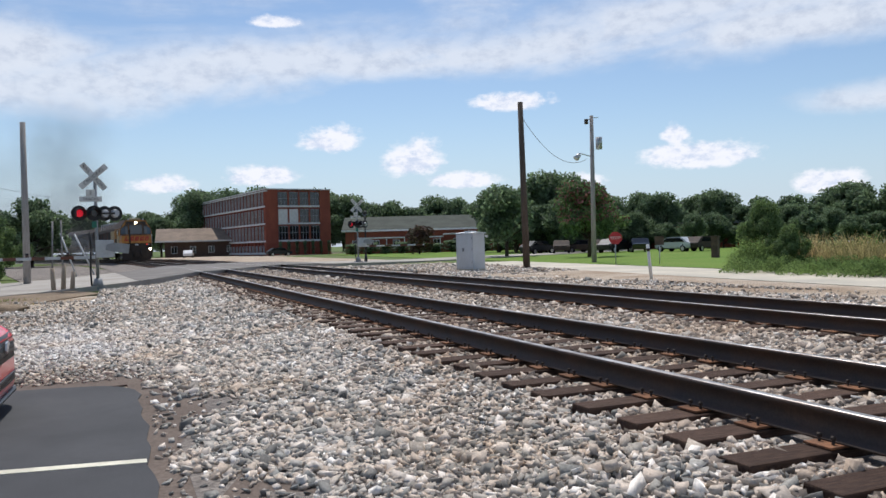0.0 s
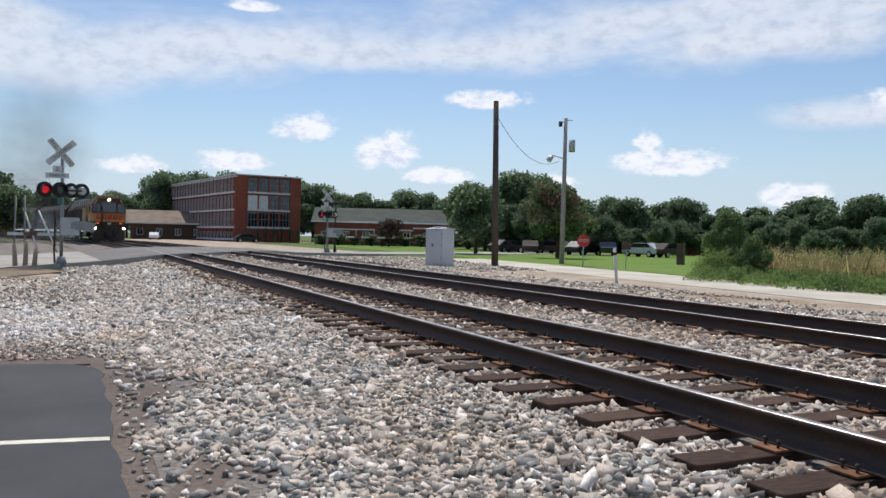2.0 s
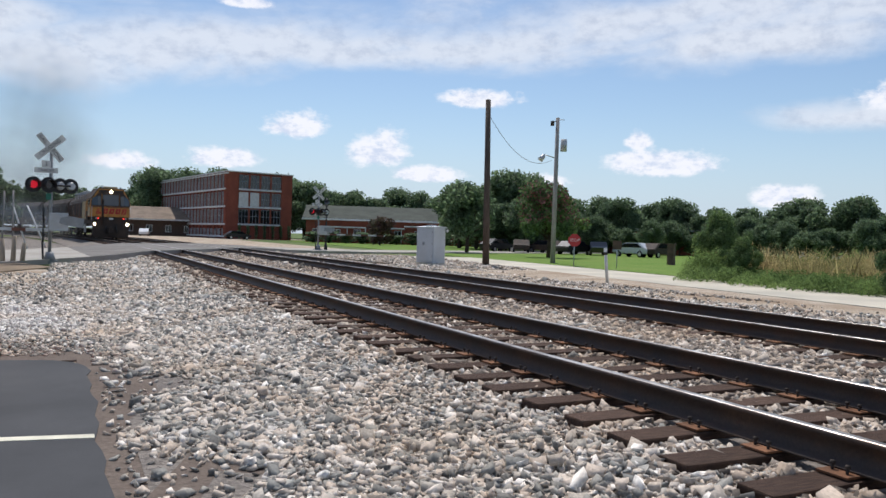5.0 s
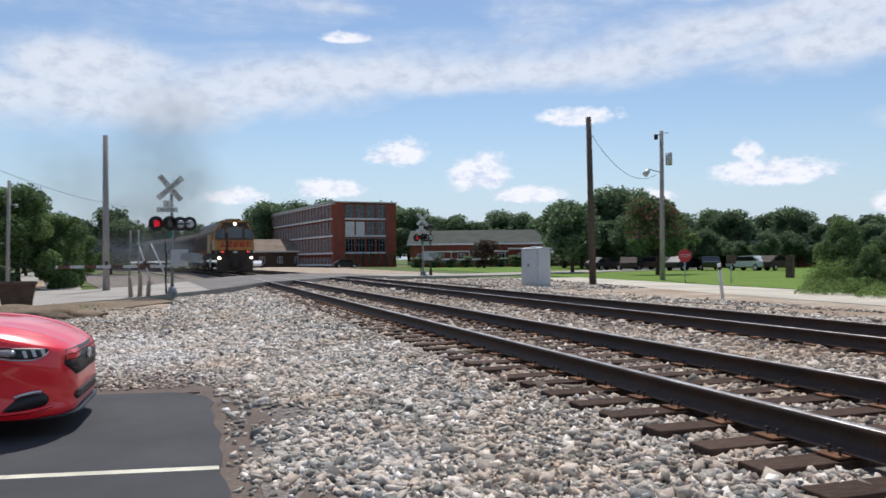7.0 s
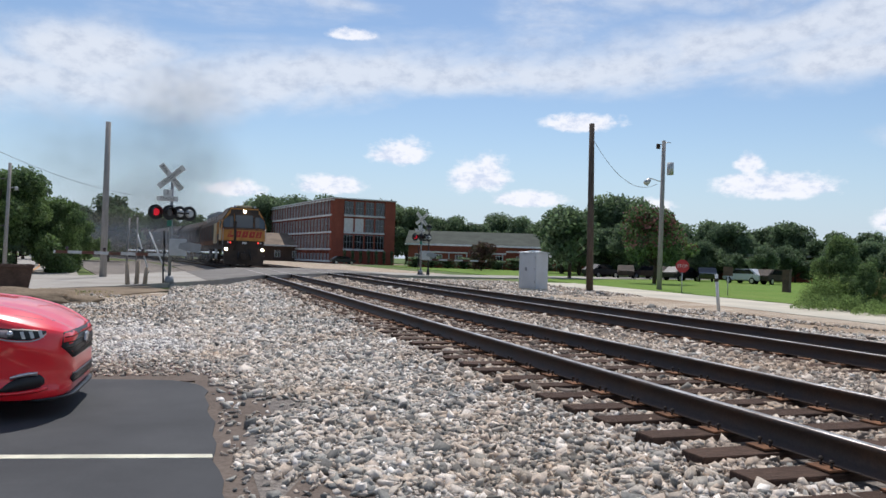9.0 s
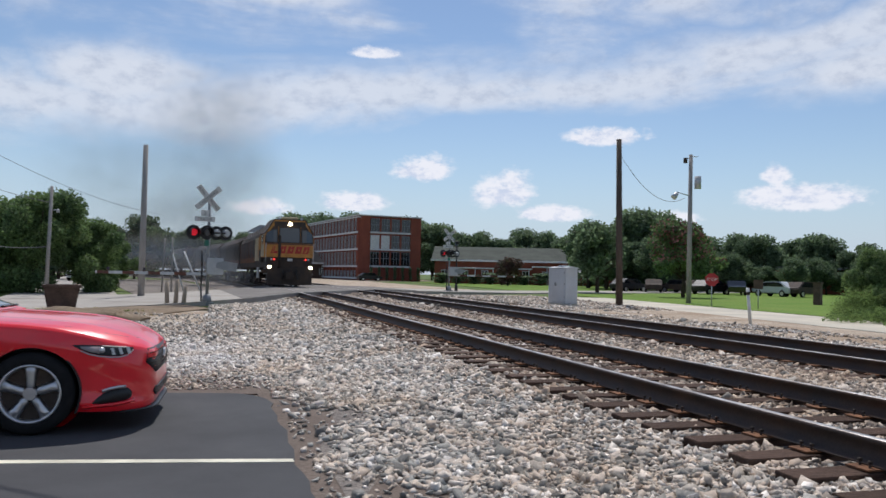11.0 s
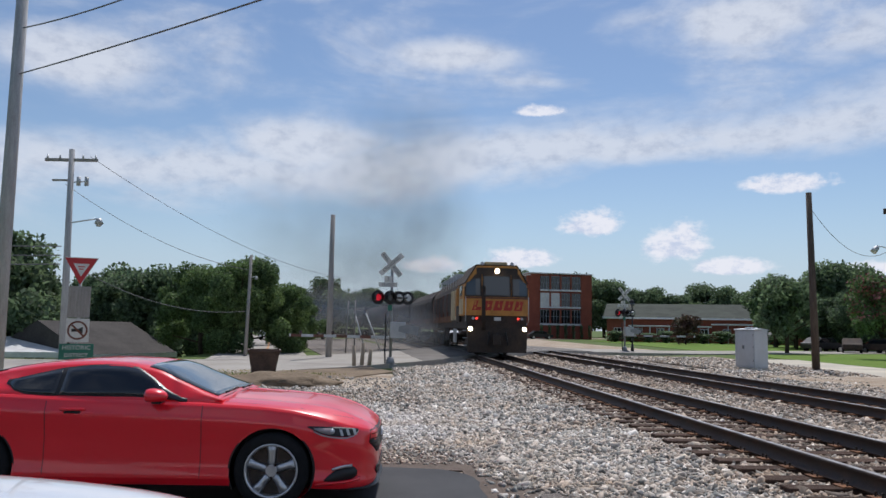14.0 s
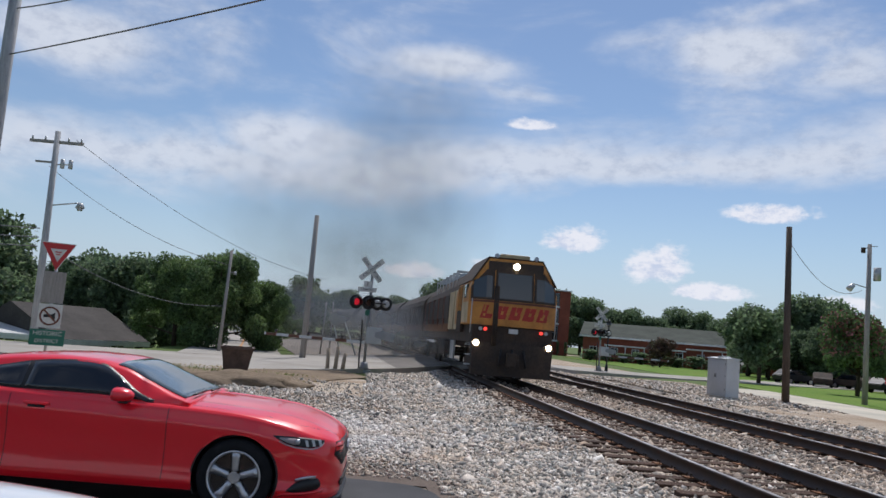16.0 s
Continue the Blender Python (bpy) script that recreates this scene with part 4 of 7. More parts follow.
def text(parent, words, size, m, mat, name="lettering"):
    cu = bpy.data.curves.new(name, "FONT")
    cu.body, cu.size, cu.align_x, cu.align_y, cu.extrude = words, size, "CENTER", "CENTER", 0.002
    tmp = bpy.data.objects.new(name, cu)
    scene.collection.objects.link(tmp)
    me = bpy.data.meshes.new_from_object(tmp.evaluated_get(bpy.context.evaluated_depsgraph_get()))
    bpy.data.objects.remove(tmp)
    me.materials.clear()
    me.materials.append(M[mat])
    ob = new(name, me)
    ob.parent = parent
    ob.matrix_basis = m
    return ob


def crossing_signal(m, lit, label, gate_yaw):
    """Mast with crossbuck, sign, two pairs of lights, gate machine; its front faces -y."""
    t = thing("crossing_signal", m, label, "crossing signal", "level crossing signals")
    bm = B()
    prism(bm, [(-0.28, -0.25), (0.28, -0.25), (0.28, 0.25), (-0.28, 0.25)], "z", -0.05, 0.12)
    cyl(bm, (0, 0, 0.1), (0, 0, 0.45), 0.22, 0.14, seg=14)
    part("base", bm, "zinc", t, "grey cast mast base")
    bm = B()
    cyl(bm, (0, 0, 0.4), (0, 0, 4.5), 0.065, seg=14)
    part("mast", bm, "zinc", t, "galvanised mast")
    for k, ang in enumerate((-50, 42)):
        bm = B()
        box(bm, -0.63, -0.012, -0.115, 0.63, 0.012, 0.115, 0.004)
        b = part("crossbuck", bm, "white", t, "white crossbuck board with black letters", pose(-0.05, -0.10 - 0.03 * k, 4.39, 0, -ang, 0))
        if k:
            text(b, "CROSSING", 0.19, pose(0, -0.016, 0, 90, 0, 0), "black")
        else:
            for word, x in (("RAIL", -0.38), ("ROAD", 0.38)):
                text(b, word, 0.19, pose(x, -0.016, 0, 90, 0, 0), "black")
    bm = B()
    box(bm, -0.40, -0.012, -0.10, 0.40, 0.012, 0.10, 0.004)
    s = part("track_sign", bm, "white", t, "white two tracks sign", pose(-0.17, -0.11, 3.52))
    text(s, "TRACKS", 0.15, pose(0, -0.016, 0, 90, 0, 0), "black")
    bm = B()
    box(bm, -0.16, -0.012, -0.13, 0.16, 0.012, 0.13, 0.004)
    s = part("track_sign", bm, "white", t, "white number plate of the sign", pose(-0.17, -0.11, 3.76))
    text(s, "2", 0.2, pose(0, -0.016, 0, 90, 0, 0), "black")
    bm = B()
    cyl(bm, (-0.60, 0, 2.97), (0.68, 0, 2.97), 0.035, seg=10)
    part("light_arm", bm, "black", t)
    for i, (x, y, turn, mat) in enumerate(((-0.59, -0.18, 20, lit), (-0.07, -0.20, 20, "lens"), (0.31, 0.18, 200, "lens"), (0.67, 0.18, 200, "lens"))):
        bm = B()
        cyl(bm, (0, -0.02, 0), (0, 0.02, 0), 0.295, seg=28)
        d = part("signal_light", bm, "black", t, "black round signal background", pose(x, y, 2.97, 0, 0, turn))
        bm = B()
        cyl(bm, (0, -0.05, 0), (0, -0.02, 0), 0.14, seg=24)
        part("lens", bm, mat, d, "red signal lens")
        bm = B()
        n = 14
        pts = [(0.20 * math.cos(a), 0.20 * math.sin(a)) for a in np.linspace(-0.5, math.pi + 0.5, n)]
        pts += [(0.185 * math.cos(a), 0.185 * math.sin(a)) for a in np.linspace(math.pi + 0.5, -0.5, n)]
        prism(bm, pts, "y", -0.30, -0.02)
        part("hood", bm, "black", d)
        bm = B()
        cyl(bm, (0, 0.02, 0), (0, 0.16, 0), 0.17, 0.13, seg=18)
        part("lamp_case", bm, "metal", d)
    bm = B()
    box(bm, -0.16, -0.13, 2.42, 0.02, -0.05, 2.66, 0.01)
    part("notice_plate", bm, "signgreen", t, "small blue-green notice plate")
    # gate machine and counterweight arms
    bm = B()
    box(bm, -0.04, -0.36, 1.25, 0.62, 0.14, 1.93, 0.03)
    g = part("gate_machine", bm, "metal", t, "grey steel gate machine box")
    for s in (-0.42, 0.20):
        bm = B()
        prism(bm, [(0.3, 1.55), (0.6, 1.46), (1.12, 1.38), (1.18, 1.74), (0.65, 1.82), (0.35, 1.75)], "y", s, s + 0.05)
        part("counterweight", bm, "zinc", g, "grey counterweight arm")
    bm = B()
    for z in (0.15, 1.55):
        cyl(bm, (-0.22, -0.1, z), (-0.25, -0.1, z + 0.7), 0.035, seg=8)
    cyl(bm, (-0.24, -0.1, 0.8), (-0.22, -0.1, 1.6), 0.035, seg=8)
    part("conduit", bm, "black", t, "black cable conduit")
    # lowered gate arm across the road
    L = 5.2
    bm = B()
    arm = part("gate_arm", box(bm, -L, -0.02, -0.06, 0, 0.02, 0.06, 0.008), "metal", t, "lowered gate arm with dark and pale stripes", pose(0.0, 0.2, 1.27, 0, 0, gate_yaw))
    for i in range(4):
        bm = B()
        box(bm, -L + 0.1 + i * 1.2, -0.024, -0.061, -L + 0.65 + i * 1.2, 0.024, 0.061)
        part("stripe", bm, "oxide", arm)
    for i in range(3):
        bm = B()
        cyl(bm, (-1.2 - 1.7 * i, 0, 0.06), (-1.2 - 1.7 * i, 0, 0.22), 0.06, seg=10)
        part("gate_light", bm, "lens", arm)
    return t


crossing_signal(pose(-0.57, 33.4, -0.03), "redlamp", "grey crossing signal with crossbuck, lit red lamp and lowered gate", -28)
crossing_signal(pose(17.4, 58.6, 0.1, 0, 0, 4), "redlamp", "crossing signal across the tracks with crossbuck and red lamp", 150)


# ---- poles, cabinet, signs ----


def utility_pole(m, h, r, mat, label, arm=None):
    t = thing("utility_pole", m, label, "utility pole", "utility poles")
    bm = B()
    cyl(bm, (0, 0, -0.3), (0, 0, h), r, r * 0.72, seg=14)
    part("post", bm, mat, t)
    return t


def pole_bits_street(t, h):
    bm = B()
    cyl(bm, (-0.22, -0.2, h * 0.77), (-0.22, -0.2, h * 0.77 + 0.75), 0.2, seg=14)
    part("transformer", bm, "metal", t, "grey can transformer", pose(0.6, 0, 0.0))
    bm = B()
    cyl(bm, (0, 0, h * 0.72), (-1.0, -0.1, h * 0.74), 0.03, seg=8)
    a = part("lamp_arm", bm, "metal", t)
    bm = B()
    cyl(bm, (-1.0, -0.1, h * 0.73), (-1.25, -0.1, h * 0.70), 0.13, 0.18, seg=12)
    part("lamp_head", bm, "metal", a, "grey street lamp head")
    bm = B()
    cyl(bm, (-0.45, -0.1, h - 0.55), (-0.45, -0.1, h - 0.25), 0.12, seg=12)
    cyl(bm, (-0.45, 0, h - 0.3), (0, 0, h - 0.2), 0.025, seg=6)
    part("cutout", bm, "grime", t)
    bm = B()
    cyl(bm, (0, 0, h - 0.12), (0.5, 0, h - 0.08), 0.025, seg=6)
    part("bracket", bm, "metal", t)


pole_a = utility_pole(pose(19.05, 34.8, 0.1, 0, -0.9), 8.25, 0.18, "darkwood", "tall dark tarred utility pole beside the road")
pole_b = utility_pole(pose(27.6, 41.7, 0, 0, 0.4), 9.1, 0.16, "wood", "weathered utility pole with street lamp and transformer")
pole_bits_street(pole_b, 9.1)
pole_e = utility_pole(pose(-3.74, 41.6, 0), 7.6, 0.17, "wood", "bare weathered utility pole beside the side road")


def cable(a, b, sag, r=0.012, label="sagging black overhead cable"):
    n = 16
    bm = B()
    a, b = Vector(a), Vector(b)
    side = (b - a).cross(Vector((0, 0, 1))).normalized()
    pts = [a.lerp(b, i / n) - Vector((0, 0, sag * 4 * (i / n) * (1 - i / n))) for i in range(n + 1)]
    loft(bm, [[p + side * (r * math.cos(k)) + Vector((0, 0, r * math.sin(k))) for k in (0, 1.257, 2.513, 3.77, 5.027)] for p in pts])
    ob = part("cable", bm, "wire")
    return tagged(ob, label, "cable", "overhead cables")


cable((18.8, 34.8, 7.9), (27.2, 41.6, 6.4), 1.1, 0.014)


def build_cabinet():
    t = thing("signal_cabinet", pose(15.70, 33.9, 0.04, 0, 0, 6), "pale grey steel signal cabinet on a concrete base", "signal cabinet")
    W, D, H = 0.66, 1.6, 1.80
    bm = B()
    box(bm, -0.05, -0.05, -0.05, W + 0.05, D + 0.05, 0.12, 0.02)
    part("base", bm, "concrete", t)
    bm = B()
    box(bm, 0, 0, 0.12, W, D, H, 0.02)
    part("body", bm, "cabinet", t, "pale grey painted steel box")
    bm = B()
    prism(bm, [(-0.05, H), (W + 0.05, H), (W + 0.05, H + 0.04), (W / 2, H + 0.09), (-0.05, H + 0.04)], "y", -0.05, D + 0.05)
    part("roof", bm, "cabinet", t, "overhanging steel lid")
    bm = B()
    box(bm, -0.02, 0.07, 0.2, 0.0, D - 0.07, H - 0.05, 0.006)
    d = part("door", bm, "cabinet", t, "grey steel door")
    bm = B()
    box(bm, -0.06, D * 0.5, 0.95, -0.02, D * 0.5 + 0.14, 1.12, 0.006)
    part("latch", bm, "zinc", d, "dull steel latch")
    for z in (0.4, 1.0, 1.55):
        bm = B()
        cyl(bm, (-0.03, 0.05, z), (-0.03, 0.05, z + 0.1), 0.014, seg=8)
        part("hinge", bm, "zinc", d)
    bm = B()
    cyl(bm, (W + 0.02, -0.06, H - 0.12), (W + 0.02, -0.16, H - 0.14), 0.05, 0.07, seg=12)
    part("lamp", bm, "white", t, "small white lamp under the lid")
    bm = B()
    box(bm, 0.12, 0.5, H + 0.05, 0.5, 0.95, H + 0.14, 0.02)
    part("vent", bm, "metal", t)
    return t


build_cabinet()


def round_sign(m, h, size, corners, mat, label, words="", pole=True, cat="road sign"):
    t = thing("road_sign", m, label, cat)
    if pole:
        bm = B()
        cyl(bm, (0, 0.03, -0.1), (0, 0.03, h), 0.03, seg=8)
        part("post", bm, "metal", t)
    bm = B()
    pts = [(size * math.cos(2 * math.pi * (i + 0.5) / corners + math.pi / 2), size * math.sin(2 * math.pi * (i + 0.5) / corners + math.pi / 2)) for i in range(corners)]
    prism(bm, pts, "y", -0.012, 0.0)
    f = part("sign_face", bm, mat, t, at=pose(0, 0, h))
    return t, f


t, f = round_sign(pose(26.2, 37.4, 0, 0, 0, -25), 1.45, 0.38, 8, "signred", "red stop sign on a steel post")
text(f, "STOP", 0.24, pose(0, -0.016, 0, 90, 0, 0), "white")
t, f = round_sign(pose(27.2, 34.8, 0, 0, 0, -38), 1.25, 0.34, 4, "planter", "brown weathered square sign on a thin post")


def marker_post():
    t = thing("marker_post", pose(16.3, 21.3, 0, 0, -6, 0), "leaning white plastic marker post with a dark band", "marker post")
    bm = B()
    cyl(bm, (0, 0, -0.1), (0, 0, 1.2), 0.055, 0.05, seg=12)
    part("post", bm, "white", t)
    bm = B()
    cyl(bm, (0, 0, 0.98), (0, 0, 1.08), 0.057, seg=12)
    part("band", bm, "grime", t)


marker_post()
# ---- mill building ----


def build_mill():
    """Three-storey brick mill: corner nearest the line at the origin, +x along the end wall, +y along the long wall."""
    t = thing("mill_building", pose(26.75, 149.8, 0, 0, 0, 8.5), "three-storey red brick mill with tall white-silled windows", "building")
    W, L, H = 13.0, 49.0, 12.7
    bm = B()
    box(bm, 0.25, 0.25, -0.3, W - 0.25, L - 0.25, H - 0.3)
    part("wall", bm, "brick", t)
    bm = B()
    box(bm, -0.2, -0.2, H - 0.22, W + 0.2, L + 0.2, H, 0.03)
    part("roof", bm, "white", t, "flat roof with pale cornice")
    storeys = ((2.9, 5.6), (6.2, 8.8), (9.5, 12.05))
    # end wall: corner piers, slim brick piers between four windows a storey
    for x0, x1 in ((0, 2.3), (10.8, 13.0)):
        bm = B()
        box(bm, x0, 0.0, -0.3, x1, 0.3, H - 0.23)
        part("pier", bm, "brick", t)
    for i in range(3):
        x = 2.3 + 2.125 * (i + 1)
        bm = B()
        box(bm, x - 0.17, 0.02, -0.3, x + 0.17, 0.3, H - 0.23)
        part("pier", bm, "brick", t)
    for z0, z1 in storeys:
        for i in range(4):
            x = 2.42 + 2.125 * i
            bm = B()
            box(bm, x, 0.14, z0, x + 1.88, 0.26, z1)
            w = part("window", bm, "winglass", t)
            bm = B()
            for k in (0, 0.333, 0.667, 1.0):
                box(bm, x + k * 1.81, 0.07, z0, x + k * 1.81 + 0.07, 0.2, z1)
            for z in (z0, (z0 + z1) / 2, z1 - 0.08):
                box(bm, x, 0.07, z, x + 1.88, 0.2, z + 0.08)
            part("window_frame", bm, "zinc" if z0 != 6.2 or i > 1 else "white", w)
            if z0 == 6.2 and i < 2:
                bm = B()
                box(bm, x + 0.07, 0.10, z0 + 0.08, x + 1.81, 0.13, z1 - 0.08)
                part("blind", bm, "white", w, "white blind behind the pane")
        bm = B()
        box(bm, 2.3, -0.05, z0 - 0.34, 10.8, 0.28, z0 - 0.02, 0.02)
        part("sill", bm, "white", t, "white painted sill band")
    # long wall: slim buttresses between tall bands of windows
    n = 22
    step = (L - 0.6) / n
    for i in range(n):
        y = 0.3 + i * step
        bm = B()
        box(bm, -0.10, y, -0.3, 0.3, y + (0.9 if i == 0 else 0.34), H - 0.23)
        part("buttress", bm, "brick", t)
        for z0, z1 in ((0.6, 1.9),) + storeys:
            bm = B()
            box(bm, 0.1, y + 0.36, z0, 0.26, y + step, z1)
            w = part("window", bm, "winglass", t)
            bm = B()
            for k in (0.02, 0.34, 0.66, 0.95):
                box(bm, 0.0, y + 0.36 + k * (step - 0.36), z0, 0.2, y + 0.46 + k * (step - 0.36), z1)
            box(bm, 0.04, y + 0.36, (z0 + z1) / 2, 0.2, y + step, (z0 + z1) / 2 + 0.09)
            part("window_frame", bm, "metal", w)
    for z0 in (0.6,) + tuple(z for z, _ in storeys):
        bm = B()
        box(bm, -0.16, 0.3, z0 - 0.36, 0.28, L - 0.1, z0 - 0.02, 0.02)
        part("sill", bm, "white", t, "white painted sill band")
    bm = B()
    box(bm, -0.25, -0.25, 12.1, 0.3, L - 0.1, 12.32)
    part("cornice", bm, "white", t)


build_mill()


def gable_house(name, m, w, d, h, rise, wall, roof, label, windows=4, over=0.6, door=True):
    t = thing(name, m, label, "building")
    bm = B()
    prism(bm, [(0, -0.3), (w, -0.3), (w, h), (0, h)], "y", 0, d)
    part("wall", bm, wall, t)
    bm = B()
    prism(bm, [(-over, h - 0.1), (d + over, h - 0.1), (d + over, h + 0.1), (d / 2, h + rise), (-over, h + 0.1)], "x", -over, w + over)
    part("roof", bm, roof, t)
    bm = B()
    box(bm, -over - 0.05, -over - 0.06, h - 0.22, w + over + 0.05, -over + 0.02, h + 0.08)
    part("fascia", bm, "white", t, "white roof edge")
    for i in range(windows):
        x = (i + 0.5) * w / windows
        bm = B()
        box(bm, x - 0.55, -0.04, 0.9, x + 0.55, 0.05, 2.2)
        wd = part("window", bm, "winglass", t)
        bm = B()
        for a, b in ((-0.62, -0.53), (0.53, 0.62), (-0.04, 0.04)):
            box(bm, x + a, -0.08, 0.85, x + b, 0.04, 2.25)
        for z in (0.82, 2.2):
            box(bm, x - 0.62, -0.09, z, x + 0.62, 0.04, z + 0.09)
        part("window_frame", bm, "white", wd)
    return t


gable_house("school_building", pose(37, 132, 0, 0, 0, -20), 42, 16, 4.0, 2.6, "brick", "shingle", "long low brick building with grey shingle roof", 12)
gable_house("school_wing", pose(60, 112, 0, 0, 0, -24), 22, 12, 3.2, 0.5, "brick", "white", "low brick wing with a flat white roof", 6)
gable_house("brick_house", pose(62, 85, 0, 0, 0, -35), 20, 10, 3.2, 1.3, "brick", "shingle", "low red brick house behind the lawn trees", 5)
# depot walls: the shade under the eaves is put in as a dark brown base
gable_house("depot_building", pose(10, 175, 0, 0, 0, -5), 15, 12, 3.4, 2.8, "planter", "shingle_tan", "small depot with a tan roof, deep eaves and walls browned as shade", 4, 1.8)
gable_house("grey_house", pose(-18.0, 47, -2.4, 0, 0, 62), 6, 7, 2.1, 2.0, "white", "shingle_dark", "small house with a grey shingle roof", 2)
gable_house("white_shed", pose(-27.5, 45.5, -2.4, 0, 0, 12), 9, 6, 2.2, 0.9, "white", "white", "low building with a white metal roof", 2)


def covered_walk():
    """Low white canopy on posts along the low brick building."""
    t = thing("covered_walk", pose(39, 126.5, 0, 0, 0, -20), "long white-roofed covered walk before the brick building", "canopy")
    for x0, x1, z in ((0, 13, 2.5), (13, 27, 2.9), (27, 40, 3.2)):
        bm = B()
        box(bm, x0, 0, z, x1 - 0.05, 2.4, z + 0.22, 0.03)
        part("roof", bm, "white", t, "flat white canopy roof")
    for i in range(14):
        bm = B()
        cyl(bm, (0.4 + 3 * i, 0.2, -0.2), (0.4 + 3 * i, 0.2, 2.55 if i < 5 else 2.95 if i < 9 else 3.25), 0.08, seg=8)
        part("post", bm, "white", t)


covered_walk()


# ---- trees ----


def leaf_cloud(rng, blobs, n, size, squash=1.0):
    """Small leaf cards in clumps: blobs are (x, y, z, radius)."""
    blobs = np.array(blobs)
    w = blobs[:, 3] ** 2
    idx = rng.choice(len(blobs), n, p=w / w.sum())
    d = rng.normal(size=(n, 3))
    d /= np.linalg.norm(d, axis=1)[:, None]
    r = blobs[idx, 3] * rng.uniform(0.5, 1.15, n)
    c = blobs[idx, :3] + d * r[:, None] * np.array([1, 1, squash])
    u = rng.normal(size=(n, 3))
    u /= np.linalg.norm(u, axis=1)[:, None]
    nrm = d + 0.8 * rng.normal(size=(n, 3))
    v = np.cross(nrm, u)
    v /= np.linalg.norm(v, axis=1)[:, None] + 1e-6
    s = size * rng.uniform(0.6, 1.4, n)[:, None]
    q = np.stack([c - u * s, c + v * s * 0.7 - u * 0.1 * s, c + u * s, c - v * s * 0.7 + 0.15 * s * d], 1)
    return q.reshape(-1, 3), np.arange(4 * n).reshape(-1, 4)


def tree_mesh(seed, h, spread, leaves, size, mat, trunk=True, low=0.3, extra=None):
    """Trunk and crown meshes of a tree."""
    rng = np.random.default_rng(seed)
    bm = B()
    top = h * 0.55
    cyl(bm, (0, 0, -0.2), (0.1, 0.05, top * 0.6), h * 0.028, h * 0.02, seg=9)
    blobs = []
    for i in range(26):
        a = rng.uniform(0, 6.283)
        zz = rng.uniform(low, 0.88)
        rr = spread * math.sin(math.pi * min(0.95, 0.22 + zz * 0.68)) * rng.uniform(0.25, 0.85)
        p = (rr * math.cos(a), rr * math.sin(a), zz * h)
        blobs.append((*p, h * rng.uniform(0.07, 0.17)))
        if i % 2 == 0:
            cyl(bm, (0.05, 0.03, min(zz * h * 0.6, top * 0.55)), p, h * 0.012, h * 0.003, seg=6)
    blobs.append((0, 0, h * 0.82, h * 0.16))
    blobs.append((0, 0, h * 0.55, spread * 0.38))
    q, f = leaf_cloud(rng, blobs, leaves, size)
    return bm, q, f


TREE_KINDS = {}


def tree(kind, m, label, group="trees", cat="tree"):
    if kind in TREE_KINDS:
        ob = copy_thing(TREE_KINDS[kind], m)
        return tagged(ob, label, cat, group)
    seed, h, spread, n, size, mat, low = KINDS[kind]
    t = thing("tree" if cat == "tree" else "bush", m, label, cat, group)
    bm, q, f = tree_mesh(seed, h, spread, n, size, mat, low=low)
    part("trunk", bm, "bark", t)
    blossom = None
    if kind == "myrtle":
        top = q[::4, 2] > h * 0.45
        blossom = (top & (np.random.default_rng(3).random(len(f)) < 0.3)).astype(int)
    ob = raw_mesh("crown", q, f, [mat, "bloom"] if kind == "myrtle" else [mat], blossom)
    ob.parent = t
    TREE_KINDS[kind] = t
    return t


KINDS = {
    "oak": (1, 11.0, 5.2, 11000, 0.21, "leaf", 0.28), "oak_b": (2, 12.5, 5.0, 11000, 0.22, "leaf", 0.22), "oak_c": (3, 9.5, 5.6, 10000, 0.21, "leaf", 0.2),
    "myrtle": (5, 6.2, 3.4, 8000, 0.12, "leaf_light", 0.25), "near_tree": (6, 7.0, 4.6, 36000, 0.09, "leaf_light", 0.05), "near_dark": (7, 8.5, 4.4, 20000, 0.14, "leaf", 0.12),
    "shrub": (8, 3.4, 2.2, 26000, 0.05, "leaf_light", 0.03), "purple": (9, 4.2, 2.8, 3000, 0.16, "leaf_red", 0.15), "lawn_tree": (10, 6.8, 2.9, 4200, 0.2, "leaf", 0.3),
    "cypress": (12, 3.2, 0.55, 900, 0.12, "leaf", 0.05),
}


